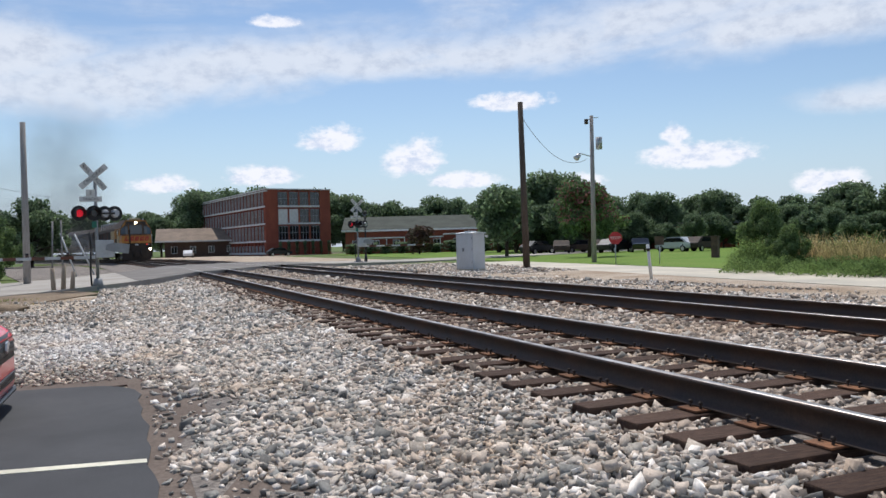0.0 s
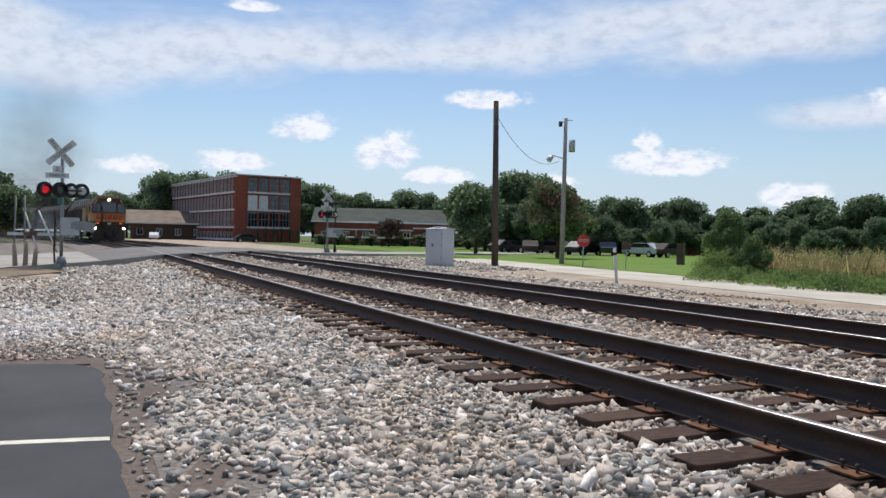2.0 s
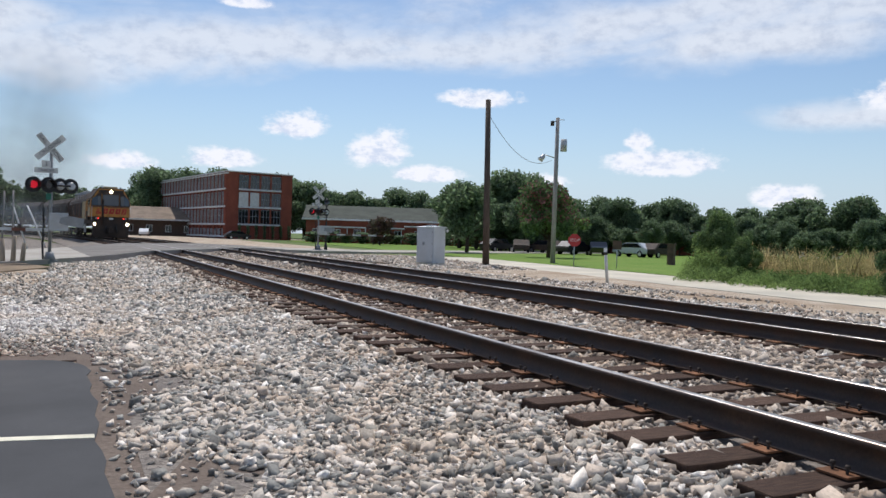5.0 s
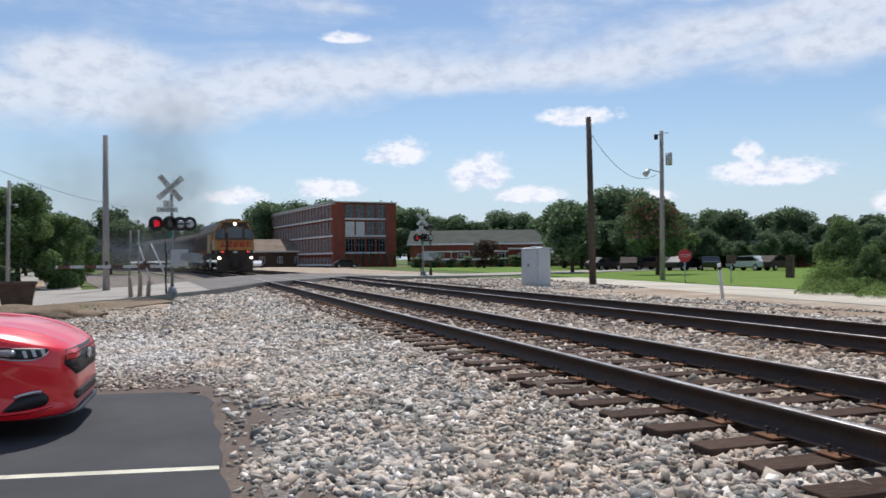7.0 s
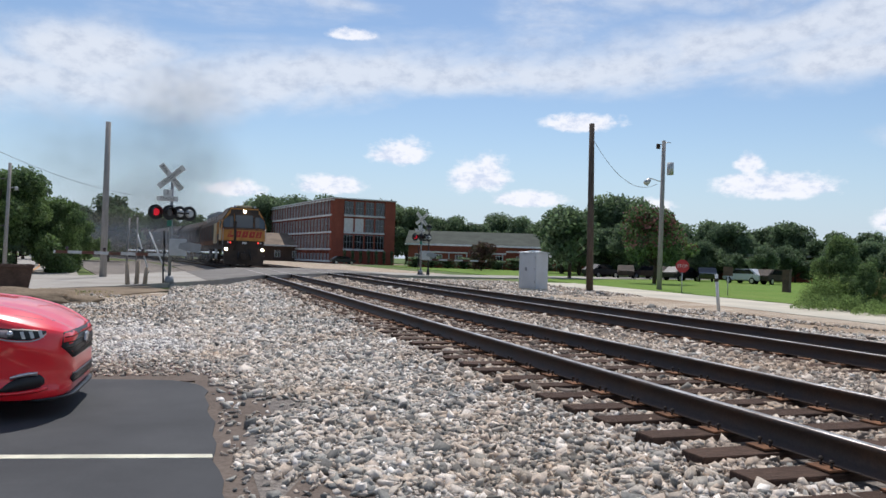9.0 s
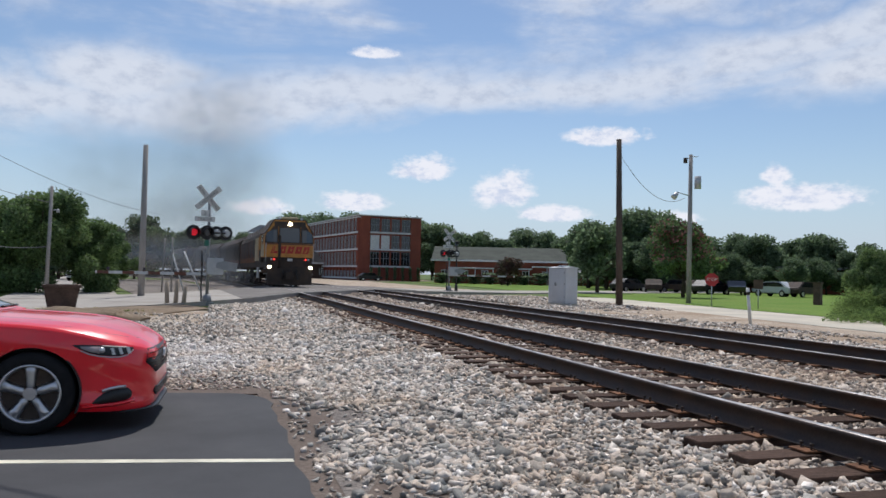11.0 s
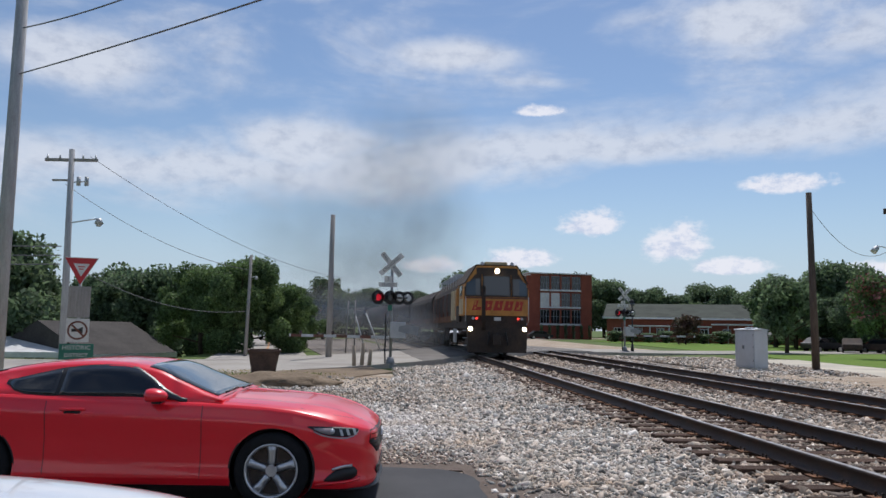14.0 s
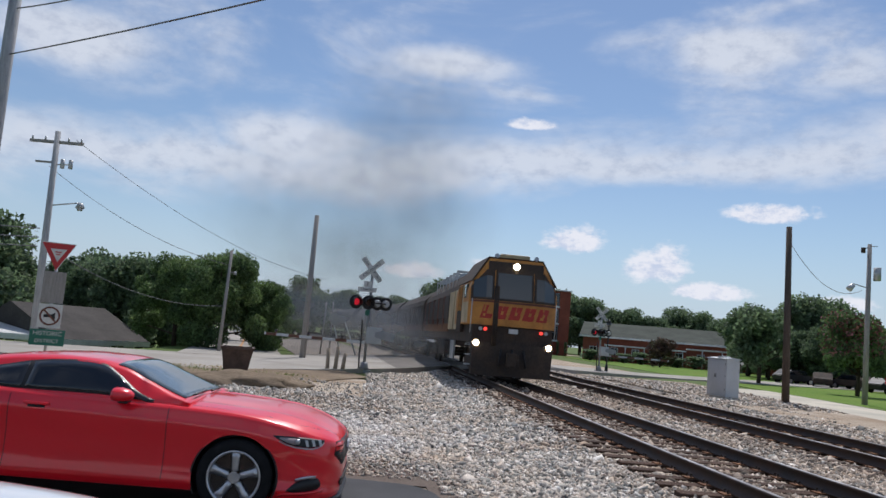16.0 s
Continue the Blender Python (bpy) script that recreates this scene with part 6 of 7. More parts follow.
def build_coupe():
    """Two-door coupe; origin under the nose centre, +x forward, 4.78 m long."""
    t = thing("red_coupe", pose(-0.885, 7.79, 0.018, 0, 0, -2.5), "shiny red two-door sports coupe parked in a bay", "car", "cars in the lot")
    xs = np.concatenate([[0.0, -0.006, -0.012, -0.025], np.arange(-0.04, -0.5, -0.03), np.arange(-0.5, -1.42, -0.02), np.arange(-1.42, -3.2, -0.06), np.arange(-3.2, -4.14, -0.02), np.arange(-4.14, -4.7, -0.05), [-4.70, -4.73, -4.76, -4.775, -4.785]])
    body = shell("body", coupe_section, xs, 4, "red", t, "glossy red body shell", AXLES)
    cabin = shell("cabin", cabin_section, np.concatenate([np.arange(-1.44, -4.36, -0.04), [-4.36]]), 3, "red", t, "red roof and pillars")

    def on_side(x, z, s, section=coupe_section, proud=0.004):
        return (x, s * (side_at(section, x, z) + proud), z)
    belt = ([-3.44, -3.36, -3.25, -3.05, -2.6, -2.25, -2.0, -1.86, -1.79], [1.10, 1.045, 1.015, 1.004, 1.004, 1.005, 0.995, 0.975, 0.96])
    head = ([-3.44, -3.22, -2.98, -2.75, -2.57, -2.4, -2.27, -2.1, -1.94, -1.79], [1.108, 1.165, 1.222, 1.252, 1.262, 1.258, 1.238, 1.143, 1.03, 0.968])
    for s in (-1, 1):
        for x0, x1 in ((-1.82, -2.93), (-2.97, -3.42)):
            rows = []
            for x in np.linspace(x0, x1, 22 if x0 > -2 else 10):
                a, b = np.interp(x, *belt), np.interp(x, *head)
                rows.append([on_side(x, a + (b - a) * k, s, cabin_section, 0.006) for k in (0, 0.2, 0.4, 0.6, 0.8, 1.0)])
            skin("side_window", rows, "winglass", t, "dark tinted side window", 0.006)
        rows = []
        for x in np.linspace(-1.76, -3.46, 34):
            a, b = np.interp(x, *belt), np.interp(x, *head)
            rows.append([on_side(x, a - 0.014 + (b - a + 0.026) * k, s, cabin_section, 0.0025) for k in (0, 0.25, 0.5, 0.75, 1.0)])
        skin("window_trim", rows, "plastic", t, "black window surround", 0.004)
        # mirror on its stalk
        bm = B()
        bmesh.ops.create_uvsphere(bm, u_segments=20, v_segments=12, radius=1, matrix=Matrix.Diagonal((0.13, 0.105, 0.068, 1)))
        for v in bm.verts:
            if v.co.x < -0.05:
                v.co.x = -0.05 + (v.co.x + 0.05) * 0.35
            v.co.z = max(v.co.z, -0.05) * (1.0 - 0.5 * max(0.0, v.co.x))
        mi = part("door_mirror", bm, "red", t, "red door mirror", pose(-2.02, s * 1.035, 1.015, 0, 0, s * -8), smooth=True)
        bm = B()
        box(bm, -0.02, -0.17, -0.072, 0.07, 0.03, -0.045, 0.012)
        part("mirror_stalk", bm, "plastic", mi, "black mirror stalk", pose(0.06, 0, 0, 0, 0, 0 if s > 0 else 180))
        # shut lines and handle
        for x in (-1.60, -3.02):
            bm = B()
            loft(bm, [[on_side(x + d, z, s, proud=0.0012) for d in (-0.003, 0.003)] for z in np.linspace(0.27, 0.945, 24)], closed=False)
            part("door_seam", bm, "plastic", t, "dark door shut line")
        bm = B()
        y = side_at(coupe_section, -2.78, 0.87)
        box(bm, -2.89, s * (y - 0.02), 0.862, -2.66, s * (y + 0.022), 0.887, 0.01)
        part("door_handle", bm, "red", t, "red pull handle")
        # black strip on the door paints the shade of a handle recess
        rows = [[on_side(x, z, s, proud=0.003) for z in (0.862, 0.838)] for x in np.linspace(-2.85, -2.70, 5)]
        skin("handle_recess", rows, "plastic", t, "black strip painted as shade below the handle", 0.003)
        # headlamp wrapped round the corner: black bowl, clear cover, three slanted bars
        lamp = [(-0.63, 0.752, 0.744), (-0.57, 0.750, 0.712), (-0.50, 0.748, 0.680), (-0.42, 0.744, 0.660), (-0.34, 0.738, 0.650), (-0.27, 0.730, 0.648), (-0.215, 0.722, 0.662), (-0.175, 0.714, 0.700)]
        rows = [[on_side(x, z0 + (z1 - z0) * k, s, proud=0.004) for k in (0, 0.35, 0.7, 1)] for x, z0, z1 in lamp]
        bowl = skin("headlamp", rows, "plastic", t, "slanting headlamp with three bars", 0.004)
        rows = [[on_side(x, z0 - 0.012 + (z1 - z0 + 0.024) * k, s, proud=0.010) for k in (0, 0.5, 1)] for x, z0, z1 in lamp[1:4]]
        skin("lamp_glass", rows, "lampglass", bowl, "clear lamp glass", 0.004)
        for k in range(3):
            x = -0.345 + 0.058 * k
            bm = B()
            loft(bm, [[on_side(x + d + 0.02 * (1 - q), 0.660 + 0.058 * q + 0.002 * k, s, proud=0.014) for d in (0.0, 0.012, 0.024)] for q in (0.0, 0.5, 1.0)], closed=False)
            part("lamp_bar", bm, "white", bowl, "slanted white lamp bar")
        bm = B()
        bmesh.ops.create_uvsphere(bm, u_segments=14, v_segments=8, radius=0.026, matrix=Matrix.Translation(on_side(-0.41, 0.702, s, proud=0.0)))
        part("lamp_bulb", bm, "alloy", bowl, "bright projector lens", smooth=True)
        rows = [[on_side(x, z1 - 0.004, s, proud=0.007), on_side(x, z1 - 0.014, s, proud=0.006)] for x, z0, z1 in lamp[1:]]
        skin("lamp_rim", rows, "metal", bowl, "pale lower lamp rim", 0.004)
        # lower corner inlet with its lamp
        rows = [[on_side(x, a + (b - a) * k, s, proud=0.003) for k in (0, 0.5, 1)] for x, a, b in ((-0.47, 0.25, 0.262), (-0.42, 0.245, 0.31), (-0.36, 0.245, 0.352), (-0.30, 0.25, 0.372), (-0.24, 0.258, 0.376), (-0.20, 0.268, 0.365), (-0.175, 0.29, 0.33))]
        inlet = skin("fog_inlet", rows, "plastic", t, "black lower air inlet", 0.004)
        rows = [[on_side(x, z, s, proud=0.012) for z in (a, a + 0.026)] for x, a in ((-0.40, 0.338), (-0.34, 0.356), (-0.28, 0.366), (-0.22, 0.366))]
        skin("fog_lamp", rows, "alloy", inlet, "pale fog lamp strip", 0.008)
        rows = [[on_side(x, z, s, proud=p) for z, p in ((a + 0.012, 0.002), (a, 0.022), (a - 0.018, 0.004))] for x, a in ((-0.55, 0.218), (-0.44, 0.232), (-0.32, 0.236), (-0.22, 0.246), (-0.15, 0.262))]
        skin("inlet_lip", rows, "red", t, "red lip under the inlet", 0.006)
        # bonnet shut line
        rows = [[(x, s * y, top_at(coupe_section, x, y) + 0.0015), (x, s * (y + 0.006), top_at(coupe_section, x, y + 0.006) + 0.0015)] for x, y in ((-0.16, 0.50), (-0.25, 0.62), (-0.4, 0.72), (-0.7, 0.79), (-1.1, 0.81), (-1.42, 0.81))]
        bm = B()
        loft(bm, rows, closed=False)
        part("bonnet_seam", bm, "plastic", t, "thin bonnet shut line")
        for ax in AXLES:
            bm = B()
            n = 40
            ring = [(ax + k * math.cos(a), 0.345 + k * math.sin(a)) for k, aa in ((ARCH + 0.012, np.linspace(-0.45, math.pi + 0.45, n)), (ARCH - 0.002, np.linspace(math.pi + 0.45, -0.45, n))) for a in aa]
            prism(bm, ring, "y", s * 0.60, s * 0.925)
            prism(bm, [(ax + ARCH * math.cos(a), 0.345 + ARCH * math.sin(a)) for a in np.linspace(-0.42, math.pi + 0.42, n)], "y", s * 0.58, s * 0.62)
            part("wheel_arch", bm, "plastic", t, "dark wheel housing")
            wheel(t, ax, s * 0.938, s)
    # windscreen and rear glass
    for xa, xb, nm in ((-1.50, -2.19, "windscreen"), (-4.30, -3.55, "rear_window")):
        rows = []
        for x in np.linspace(xa, xb, 12):
            w = glide(CABIN, x)[1] - 0.03
            rows.append([(x, w * k, top_at(cabin_section, x, w * k) + 0.006) for k in np.linspace(-1, 1, 13)])
        skin(nm, rows, "screen" if nm == "windscreen" else "cabglass", t, "curved blue-grey glass", 0.006)
    # grille with its surround and lower inlet
    for z0, z1, w0, wm, w1, nm in ((0.475, 0.695, 0.52, 0.66, 0.62, "grille"), (0.265, 0.345, 0.50, 0.54, 0.50, "lower_grille")):
        rows = []
        for k in np.linspace(-1, 1, 17):
            rows.append([(nose_at(k * w, z) + 0.006, k * w, z) for z, w in ((z0, w0), (z0 * 0.55 + z1 * 0.45, wm), (z1, w1))])
        g = skin(nm, rows, "plastic", t, "black honeycomb grille", 0.006)
        for q in (0.2, 0.4, 0.6, 0.8):
            z, w = z0 + (z1 - z0) * q, np.interp(q, [0, 0.45, 1], [w0, wm, w1]) * 0.97
            skin("grille_bar", [[(nose_at(k * w, z) + 0.010, k * w, z - 0.004), (nose_at(k * w, z) + 0.010, k * w, z + 0.004)] for k in np.linspace(-1, 1, 13)], "grime", g, "", 0.003)
    bm = B()
    prism(bm, [(-0.09, 0.575), (-0.05, 0.63), (0.02, 0.645), (0.10, 0.615), (0.04, 0.60), (0.05, 0.545), (0.02, 0.585), (-0.04, 0.545)], "x", 0.008, 0.022)
    part("badge", bm, "alloy", t, "small silver badge shape")
    skin("splitter", [[(nose_at(k * 0.80, 0.215) + 0.02, k * 0.80, 0.165), (nose_at(k * 0.80, 0.215) - 0.10, k * 0.78, 0.16)] for k in np.linspace(-1, 1, 21)], "plastic", t, "black chin splitter", 0.018)
    for y0, x0 in ((-0.62, -1.46), (0.02, -1.44)):
        bm = B()
        pts = [(x0 - 0.02 * k, y0 + 0.58 * k, top_at(cabin_section, min(-1.45, x0 - 0.05), y0 + 0.58 * k) + 0.02) for k in (0, 0.5, 1)]
        for a, b in zip(pts, pts[1:]):
            cyl(bm, a, b, 0.012, seg=6)
        part("wiper", bm, "plastic", t, "black wiper blade")
    # tail lamps
    for s in (-1, 1):
        rows = [[on_side(x, z, s, proud=0.004) for z in (0.82, 0.90, 0.95)] for x in np.linspace(-4.55, -4.70, 4)]
        skin("tail_lamp", rows, "lens", t, "dark red tail lamp", 0.006)


build_coupe()


def build_white_car():
    st = [(0.0, 0.55, 0.38, 0.58, 0.66), (-0.08, 0.70, 0.26, 0.68, 0.74), (-0.25, 0.82, 0.20, 0.76, 0.84), (-0.55, 0.88, 0.18, 0.83, 0.90), (-0.95, 0.90, 0.18, 0.88, 0.95), (-1.5, 0.90, 0.18, 0.92, 1.0), (-2.2, 0.90, 0.18, 0.94, 1.02), (-3.2, 0.90, 0.18, 0.95, 1.02), (-3.9, 0.90, 0.2, 0.96, 1.04), (-4.4, 0.84, 0.28, 0.94, 1.02), (-4.55, 0.70, 0.45, 0.84, 0.92)]
    t = car_body("white_car", pose(-1.34, 2.72, 0.018, 0, 0, 2), "carwhite", "white hatchback parked in the next bay", st, (-0.95, -3.55), 0.90)
    bm = B()
    rows = []
    for x, wb, wr, zb, zr in ((-1.35, 0.80, 0.70, 0.96, 0.98), (-1.9, 0.84, 0.62, 0.96, 1.32), (-2.4, 0.84, 0.60, 0.96, 1.45), (-3.4, 0.84, 0.60, 0.97, 1.45), (-4.1, 0.82, 0.60, 0.98, 1.25), (-4.4, 0.78, 0.62, 1.0, 1.05)):
        h = [(wb, zb - 0.05), (wb - 0.03, zb + (zr - zb) * 0.4), (wr + 0.05, zb + (zr - zb) * 0.88), (wr - 0.1, zr)]
        rows.append([(x, y, z) for y, z in h] + [(x, -y, z) for y, z in reversed(h)])
    loft(bm, rows)
    smooth_mesh(part("cabin", bm, "winglass", t, "dark glazed cabin"), 1)
    bm = B()
    prism(bm, [(-2.3, -0.5), (-2.3, 0.5), (-3.6, 0.5), (-3.6, -0.5)], "z", 1.45, 1.485)
    part("roof", bm, "carwhite", t)
    for s in (-1, 1):
        bm = B()
        bmesh.ops.create_uvsphere(bm, u_segments=16, v_segments=10, radius=0.13, matrix=Matrix.Translation((-0.17, s * 0.66, 0.58)) @ Matrix.Diagonal((0.9, 0.5, 0.45, 1)))
        part("headlamp", bm, "cabglass", t, smooth=True)


build_white_car()


def simple_car(m, paint, label, group="cars on the far lot"):
    t = thing("parked_car", m, label, "car", group)
    bm = B()
    prism(bm, [(-2.2, 0.35), (2.2, 0.35), (2.25, 0.75), (1.3, 0.92), (0.7, 1.42), (-1.2, 1.45), (-1.9, 0.95), (-2.25, 0.85)], "y", -0.85, 0.85)
    bmesh.ops.bevel(bm, geom=list(bm.edges), offset=0.08, segments=2, affect="EDGES")
    part("body", bm, paint, t)
    for s in (-1, 1):
        bm = B()
        prism(bm, [(1.15, 0.95), (0.65, 1.36), (-1.1, 1.38), (-1.65, 0.98)], "y", s * 0.83, s * 0.862)
        part("side_window", bm, "winglass", t)
        for x in (-1.4, 1.4):
            bm = B()
            cyl(bm, (x, s * 0.7, 0.32), (x, s * 0.88, 0.32), 0.32, seg=16)
            w = part("wheel", bm, "rubber", t)
            bm = B()
            cyl(bm, (x, s * 0.86, 0.32), (x, s * 0.89, 0.32), 0.2, seg=14)
            part("rim", bm, "alloy", w)
    return t


for i, (az, d, c) in enumerate(((29.5, 88, "plastic"), (31.2, 86, "grime"), (33.0, 87, "grime"), (35.0, 84, "plastic"), (36.6, 84, "winglass"), (39.2, 82, "cabinet"), (40.8, 82, "grime"))):
    a = radians(az)
    simple_car(pose(d * math.sin(a), d * math.cos(a), -0.03, 0, 0, 20 + 40 * (i % 3)), c, "parked car in the shade of the trees")
simple_car(pose(27.2, 140.5, 0, 0, 0, 5), "plastic", "dark pickup-sized car parked by the mill")
simple_car(pose(13.5, 160, 0, 0, 0, 80), "carwhite", "white car parked beside the mill")
simple_car(pose(-13.0, 88, 0, 0, 0, 75), "carwhite", "white car on the side road", "cars on the side road")
gable_house("white_trailer", pose(92, 77, 0, 0, 0, -40), 6, 2.6, 2.2, 0.3, "white", "white", "small white trailer among the weeds", 2, 0.1)


# ---- west side of the crossing ----


def sign_post():
    t = thing("sign_post", pose(-8.65, 20.25, 0, 0, 0, 20), "sign post with yield, no horn and historic district signs", "road sign")
    bm = B()
    cyl(bm, (0, 0.04, -0.2), (0, 0.04, 3.3), 0.035, seg=8)
    part("post", bm, "metal", t)
    bm = B()
    prism(bm, [(-0.40, 0.36), (0.40, 0.36), (0.0, -0.36)], "y", -0.012, 0.0)
    f = part("yield_sign", bm, "signred", t, "red and white triangular yield sign", pose(0, 0, 2.96))
    bm = B()
    prism(bm, [(-0.19, 0.20), (0.19, 0.20), (0.0, -0.13)], "y", -0.018, -0.012)
    part("centre", bm, "white", f)
    for w, z in ((0.16, 0.12), (0.10, 0.06)):
        bm = B()
        box(bm, -w / 2, -0.021, z - 0.015, w / 2, -0.018, z + 0.015)
        part("letter_bar", bm, "signred", f)
    bm = B()
    prism(bm, [(-0.40, 0.36), (0.40, 0.36), (0.0, -0.36), (0.0, -0.33), (0.375, 0.342), (-0.375, 0.342)], "y", -0.015, -0.0125)
    part("rim", bm, "white", f)
    bm = B()
    box(bm, -0.26, 0.0, 1.78, 0.26, 0.015, 2.58, 0.004)
    part("notice_board", bm, "wood", t, "weathered brown board")
    bm = B()
    box(bm, -0.27, -0.02, 1.16, 0.27, -0.008, 1.76, 0.004)
    f = part("no_horn_sign", bm, "white", t, "white sign with a crossed-out horn")
    bm = B()
    n = 28
    ring = [(k * math.cos(a), 1.46 + k * math.sin(a)) for k, aa in ((0.24, np.linspace(0, 6.28, n)), (0.195, np.linspace(6.28, 0, n))) for a in aa]
    prism(bm, ring, "y", -0.026, -0.02)
    part("ring", bm, "oxide", f)
    bm = B()
    prism(bm, [(-0.14, 1.42), (-0.14, 1.50), (0.02, 1.50), (0.12, 1.55), (0.12, 1.38), (0.02, 1.43)], "y", -0.024, -0.02)
    part("horn_shape", bm, "black", f)
    bm = B()
    prism(bm, [(-0.17, 1.60), (-0.14, 1.63), (0.17, 1.32), (0.14, 1.29)], "y", -0.029, -0.024)
    part("slash", bm, "oxide", f)
    bm = B()
    box(bm, -0.40, -0.022, 0.72, 0.40, -0.010, 1.12, 0.004)
    f = part("historic_sign", bm, "signgreen", t, "green historic district sign with white letters")
    text(f, "HISTORIC", 0.15, pose(0, -0.026, 1.02, 90, 0, 0), "white")
    text(f, "DISTRICT", 0.13, pose(0, -0.026, 0.83, 90, 0, 0), "white")


sign_post()


def cross_pole():
    t = utility_pole(pose(-14.95, 35.6, 0, 0, -1), 9.4, 0.17, "pole_grey", "tall utility pole with crossarm and street lamp")
    bm = B()
    box(bm, -1.15, -0.06, 8.85, 1.15, 0.06, 8.98, 0.01)
    arm = part("crossarm", bm, "wood", t)
    for x in (-1.05, -0.5, 0.5, 1.05):
        bm = B()
        cyl(bm, (x, 0, 8.98), (x, 0, 9.15), 0.05, 0.03, seg=8)
        part("insulator", bm, "metal", arm)
    bm = B()
    box(bm, -0.8, -0.05, 7.95, 0.1, 0.05, 8.03)
    part("lower_arm", bm, "wood", t)
    for x in (0.35, 0.7):
        bm = B()
        cyl(bm, (x, 0, 7.75), (x, 0, 8.15), 0.09, seg=10)
        part("cutout", bm, "metal", t)
    bm = B()
    cyl(bm, (0.1, 0, 7.9), (0.75, 0, 7.95), 0.03, seg=6)
    part("cutout_bracket", bm, "metal", t)
    bm = B()
    cyl(bm, (0, 0, 6.05), (1.3, -0.1, 6.25), 0.03, seg=8)
    a = part("lamp_arm", bm, "metal", t)
    bm = B()
    cyl(bm, (1.35, -0.1, 6.25), (1.35, -0.1, 6.02), 0.10, 0.20, seg=14)
    cyl(bm, (1.35, -0.1, 6.02), (1.35, -0.1, 5.90), 0.16, 0.10, seg=14)
    part("lamp_head", bm, "metal", a, "pale street lamp head")


cross_pole()
big_pole = utility_pole(pose(-9.5, 17.9, 0), 11.5, 0.17, "pole_grey", "tall utility pole beside the parking lot")
pole_d = utility_pole(pose(-8.2, 42.5, 0, 0, 1), 5.4, 0.10, "wood", "slim weathered pole before the roadside trees")
bm = B()
cyl(bm, (0, 0, 4.2), (0.35, -0.1, 4.25), 0.02, seg=6)
cyl(bm, (0.35, -0.1, 4.28), (0.35, -0.1, 4.1), 0.05, 0.09, seg=10)
part("yard_lamp", bm, "metal", pole_d, "small pale yard lamp")
for z0, e in ((7.35, (-2.3, 11.0, 6.85)), (8.45, (-6.6, 15.6, 8.35))):
    a, b = Vector((-9.5, 17.9, z0)), Vector(e)
    cable(a, a + (b - a) * 1.6, 0.1, 0.016)
cable((-14.3, 35.6, 9.1), (-3.7, 60.0, 5.3), 1.0, 0.013)
cable((-15.3, 35.6, 7.8), (-8.2, 42.5, 4.6), 0.6, 0.014)
for z in (5.0, 4.6, 4.2):
    cable((-15.3, 35.6, z), (-34, 30.0, z + 0.8), 0.5, 0.025)
cable((-15.2, 35.7, 4.4), (-8.2, 42.5, 2.4), 0.8, 0.016)


def planter():
    t = thing("planter", pose(-4.85, 26.45, 0.0, 0, 0, 8), "large square brown tapered planter beside the road", "planter")
    bm = B()
    loft(bm, [[(x * w, y * w, z) for x, y in ((-1, -1), (1, -1), (1, 1), (-1, 1))] for w, z in ((0.36, -0.03), (0.50, 0.78), (0.54, 0.79), (0.54, 0.87), (0.47, 0.87), (0.46, 0.70))])
    part("tub", bm, "planter", t)


planter()


def stumps():
    """Short weathered bollards of wood by the signal."""
    for x, y, h, lean in ((-2.05, 32.4, 0.95, -3), (-1.75, 32.6, 1.05, 2), (-1.45, 32.5, 0.8, 4)):
        t = thing("wooden_bollard", pose(x, y, -0.05, 0, lean, 0), "short weathered wooden bollard beside the road", "bollard", "wooden bollards")
        bm = B()
        cyl(bm, (0, 0, 0), (0.01, 0, h), 0.09, 0.075, seg=9)
        part("post", bm, "straw_wood", t)


stumps()


STRUTS = [((-2.81, 51.04, 2.62), (-1.95, 50.7, -0.1), 0.05, "white"), ((-2.05, 50.72, 2.53), (-0.95, 50.6, -0.1), 0.05, "white"), ((-3.21, 51.2, 3.32), (-3.31, 51.2, -0.1), 0.05, "wood"), ((-2.76, 51.0, 3.37), (-2.74, 51.0, -0.1), 0.05, "wood")]
for a, b, r, mat in STRUTS:
    t = thing("thin_post", pose(0, 0, 0), "thin bare post standing beyond the crossing road", "post", "thin posts")
    bm = B()
    cyl(bm, a, b, r, seg=7)
    part("shaft", bm, mat, t)


def lamp_post():
    t = thing("street_lamp", pose(18.6, 60.5, 0), "black ornate street lamp beside the crossing", "street lamp")
    bm = B()
    cyl(bm, (0, 0, 0), (0, 0, 0.7), 0.16, 0.09, seg=12)
    cyl(bm, (0, 0, 0.6), (0, 0, 3.6), 0.055, seg=10)
    part("post", bm, "black", t)
    bm = B()
    cyl(bm, (0, 0, 3.6), (0, 0, 3.95), 0.12, 0.2, seg=10)
    part("lantern", bm, "cabglass", t)
    bm = B()
    cyl(bm, (0, 0, 3.95), (0, 0, 4.2), 0.24, 0.03, seg=10)
    part("lantern_cap", bm, "black", t)


lamp_post()
for x, y in ((36.9, 41.4),):
    t = thing("brick_pillar", pose(x, y, 0, 0, 0, 30), "short brown brick pillar among the weeds", "pillar")
    bm = B()
    box(bm, -0.22, -0.22, -0.1, 0.22, 0.22, 1.35, 0.02)
    part("shaft", bm, "planter", t)
    bm = B()
    box(bm, -0.26, -0.26, 1.35, 0.26, 0.26, 1.43, 0.01)
    part("cap", bm, "planter", t)

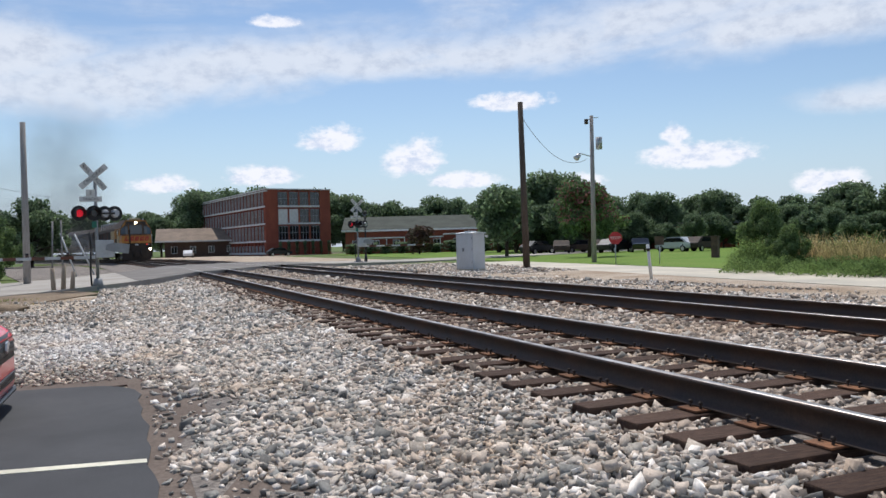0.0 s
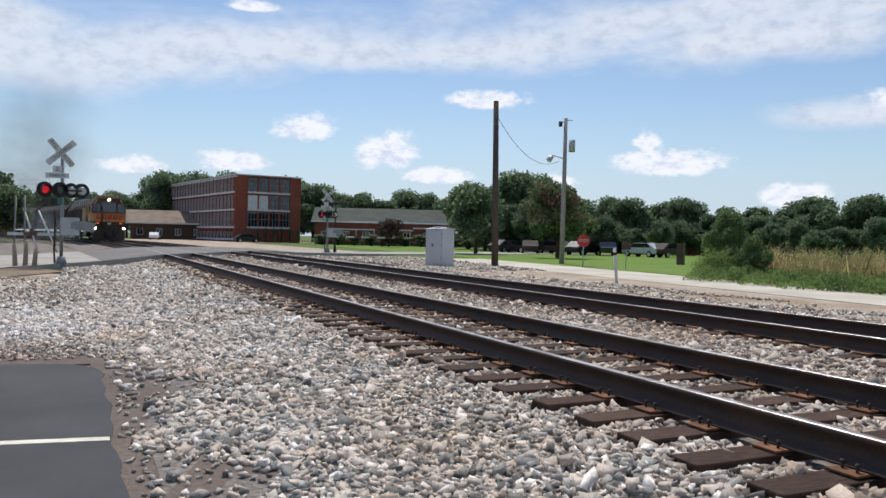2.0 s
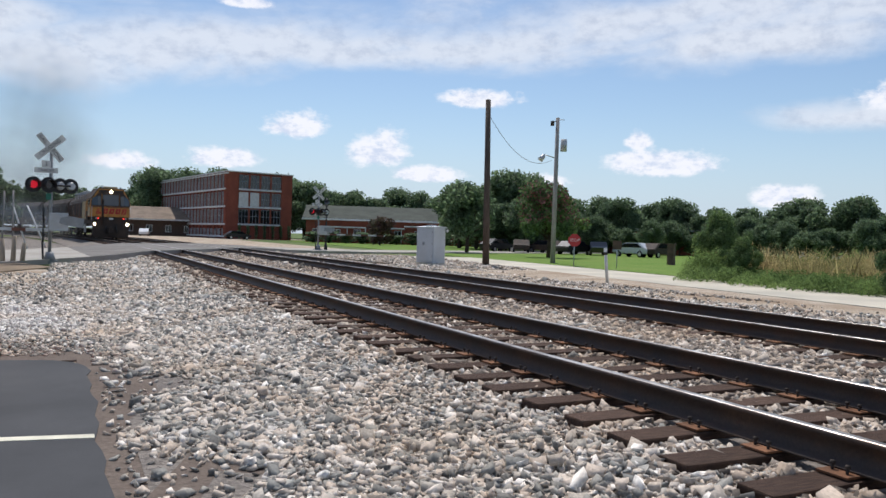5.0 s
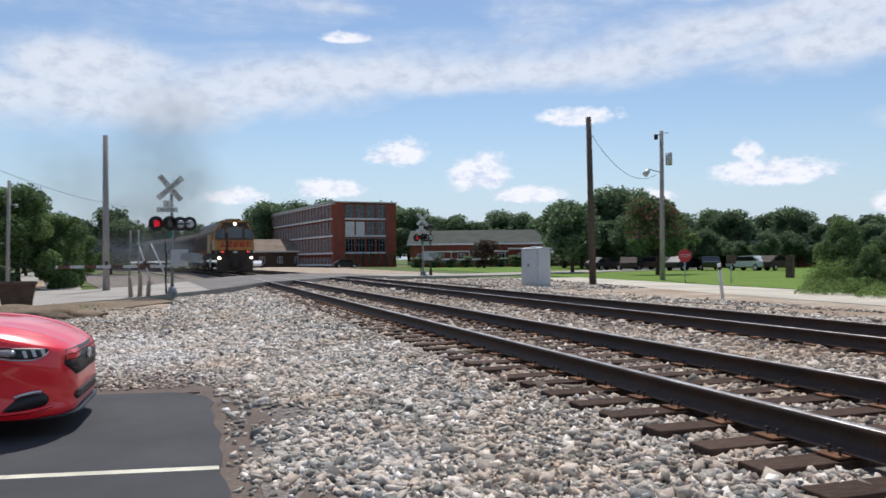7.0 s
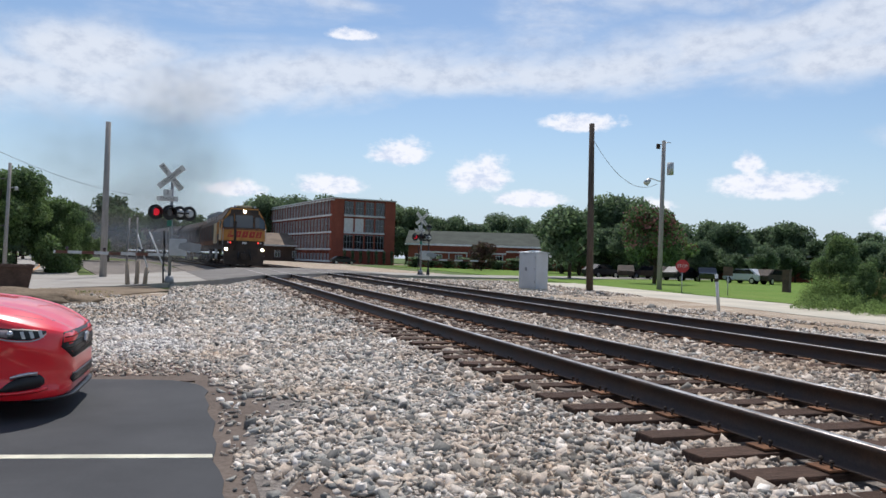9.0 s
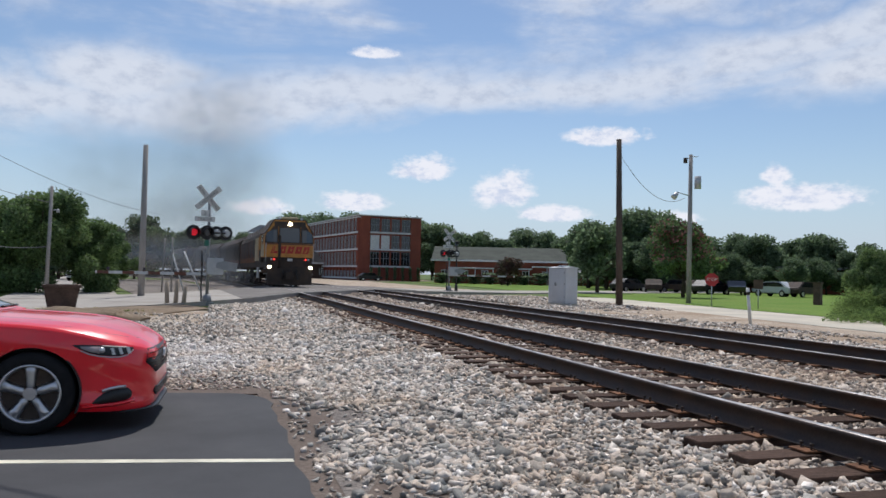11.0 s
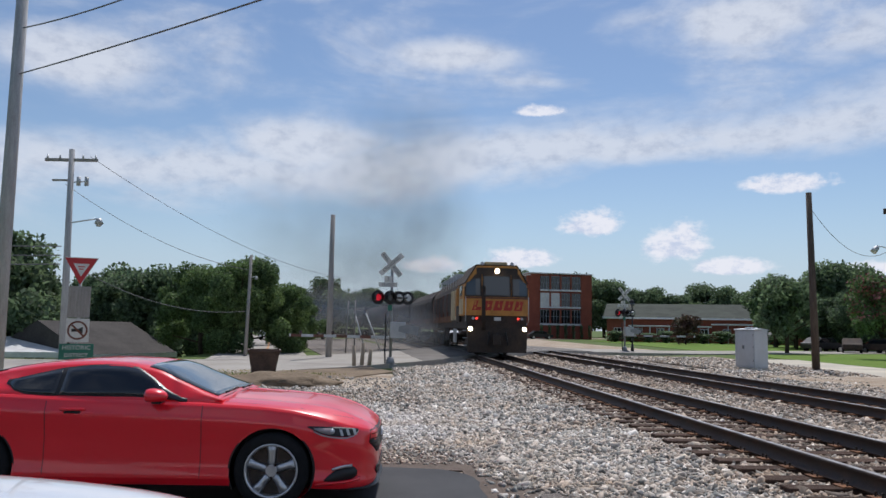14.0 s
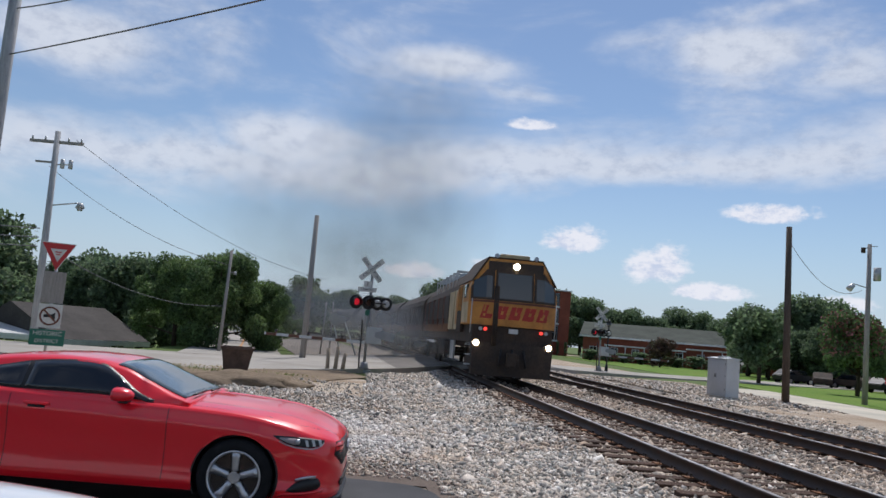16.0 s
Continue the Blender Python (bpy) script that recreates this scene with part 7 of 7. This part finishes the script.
# dirt heap behind the coupe
bm = B()
bmesh.ops.create_icosphere(bm, subdivisions=4, radius=1)
for v in bm.verts:
    v.co.z = max(v.co.z, -0.2)
    v.co *= 1 + 0.25 * noise.noise(v.co * 2.2) + 0.08 * noise.noise(v.co * 7)
heap = part("dirt_mound", bm, "dirt", smooth=True, at=Matrix.Translation((-3.9, 22.2, 0.0)) @ Matrix.Diagonal((1.7, 1.0, 0.36, 1)))
tagged(heap, "low heap of bare brown dirt with dry grass", "dirt heap")


# ---- smoke and dust over the train ----


def puff(name, r, rz, mat, label):
    """A soft domed billow about its own middle."""
    bm = B()
    n = 32
    loft(bm, [[(k * math.cos(2 * math.pi * i / n), 0.35 * (1 - k * k) * -1, k * math.sin(2 * math.pi * i / n)) for i in range(n + 1)] for k in (1.0, 0.85, 0.65, 0.45, 0.25, 0.08, 0.0005)], closed=False)
    ob = part(name, bm, mat, smooth=True)
    ob.scale = (r, r, rz)
    return tagged(ob, label, "smoke", "smoke over the train")


PUFFS = []
for back, dx, z, r, rz, mat in ((26, -2.0, 5.0, 5.5, 4.2, "smoke"), (27, -3.5, 8.5, 6.2, 5.4, "smoke"), (29, -4.5, 12.5, 7.2, 6.4, "smoke"), (31, -3.0, 17.0, 8.5, 7.0, "smoke"), (25, -6.0, 6.0, 5.4, 4.6, "smoke"),
                                 (30, -0.5, 10.5, 6.0, 5.6, "smoke"), (20, -4.5, 2.2, 4.6, 2.6, "dust"), (24, -7.5, 2.2, 6.0, 2.8, "dust"), (14, -3.8, 1.6, 3.2, 1.6, "dust"), (38, -9.0, 7.0, 9.0, 6.0, "smoke"), (44, -12.0, 12.0, 11.0, 8.0, "smoke"), (6, -3.4, 1.0, 2.6, 1.1, "dust"), (34, -10.0, 2.6, 8.0, 3.2, "dust")):
    PUFFS.append((back, dx, z, puff("smoke_puff" if mat == "smoke" else "dust_puff", r, rz, mat, "thin brown exhaust smoke above the train" if mat == "smoke" else "pale grey dust beside the train")))


def puff_rows(back, dx, z):
    return [(t, Matrix.Translation((TRACKS[0] + bend(y + back) + dx + 0.25 * math.sin(t * 0.9 + back), y + back, z + 0.3 * math.sin(t * 0.7 + dx)))) for t, y in FRONT]


def motions():
    walk(lead_car, car_rows(0.0, LEAD_LEN))
    back = LEAD_LEN + GAP
    for k, ob in trailing:
        walk(ob, car_rows(back, CAR_LEN))
        back += CAR_LEN + GAP
    for back, dx, z, ob in PUFFS:
        walk(ob, puff_rows(back, dx, z))


motions()
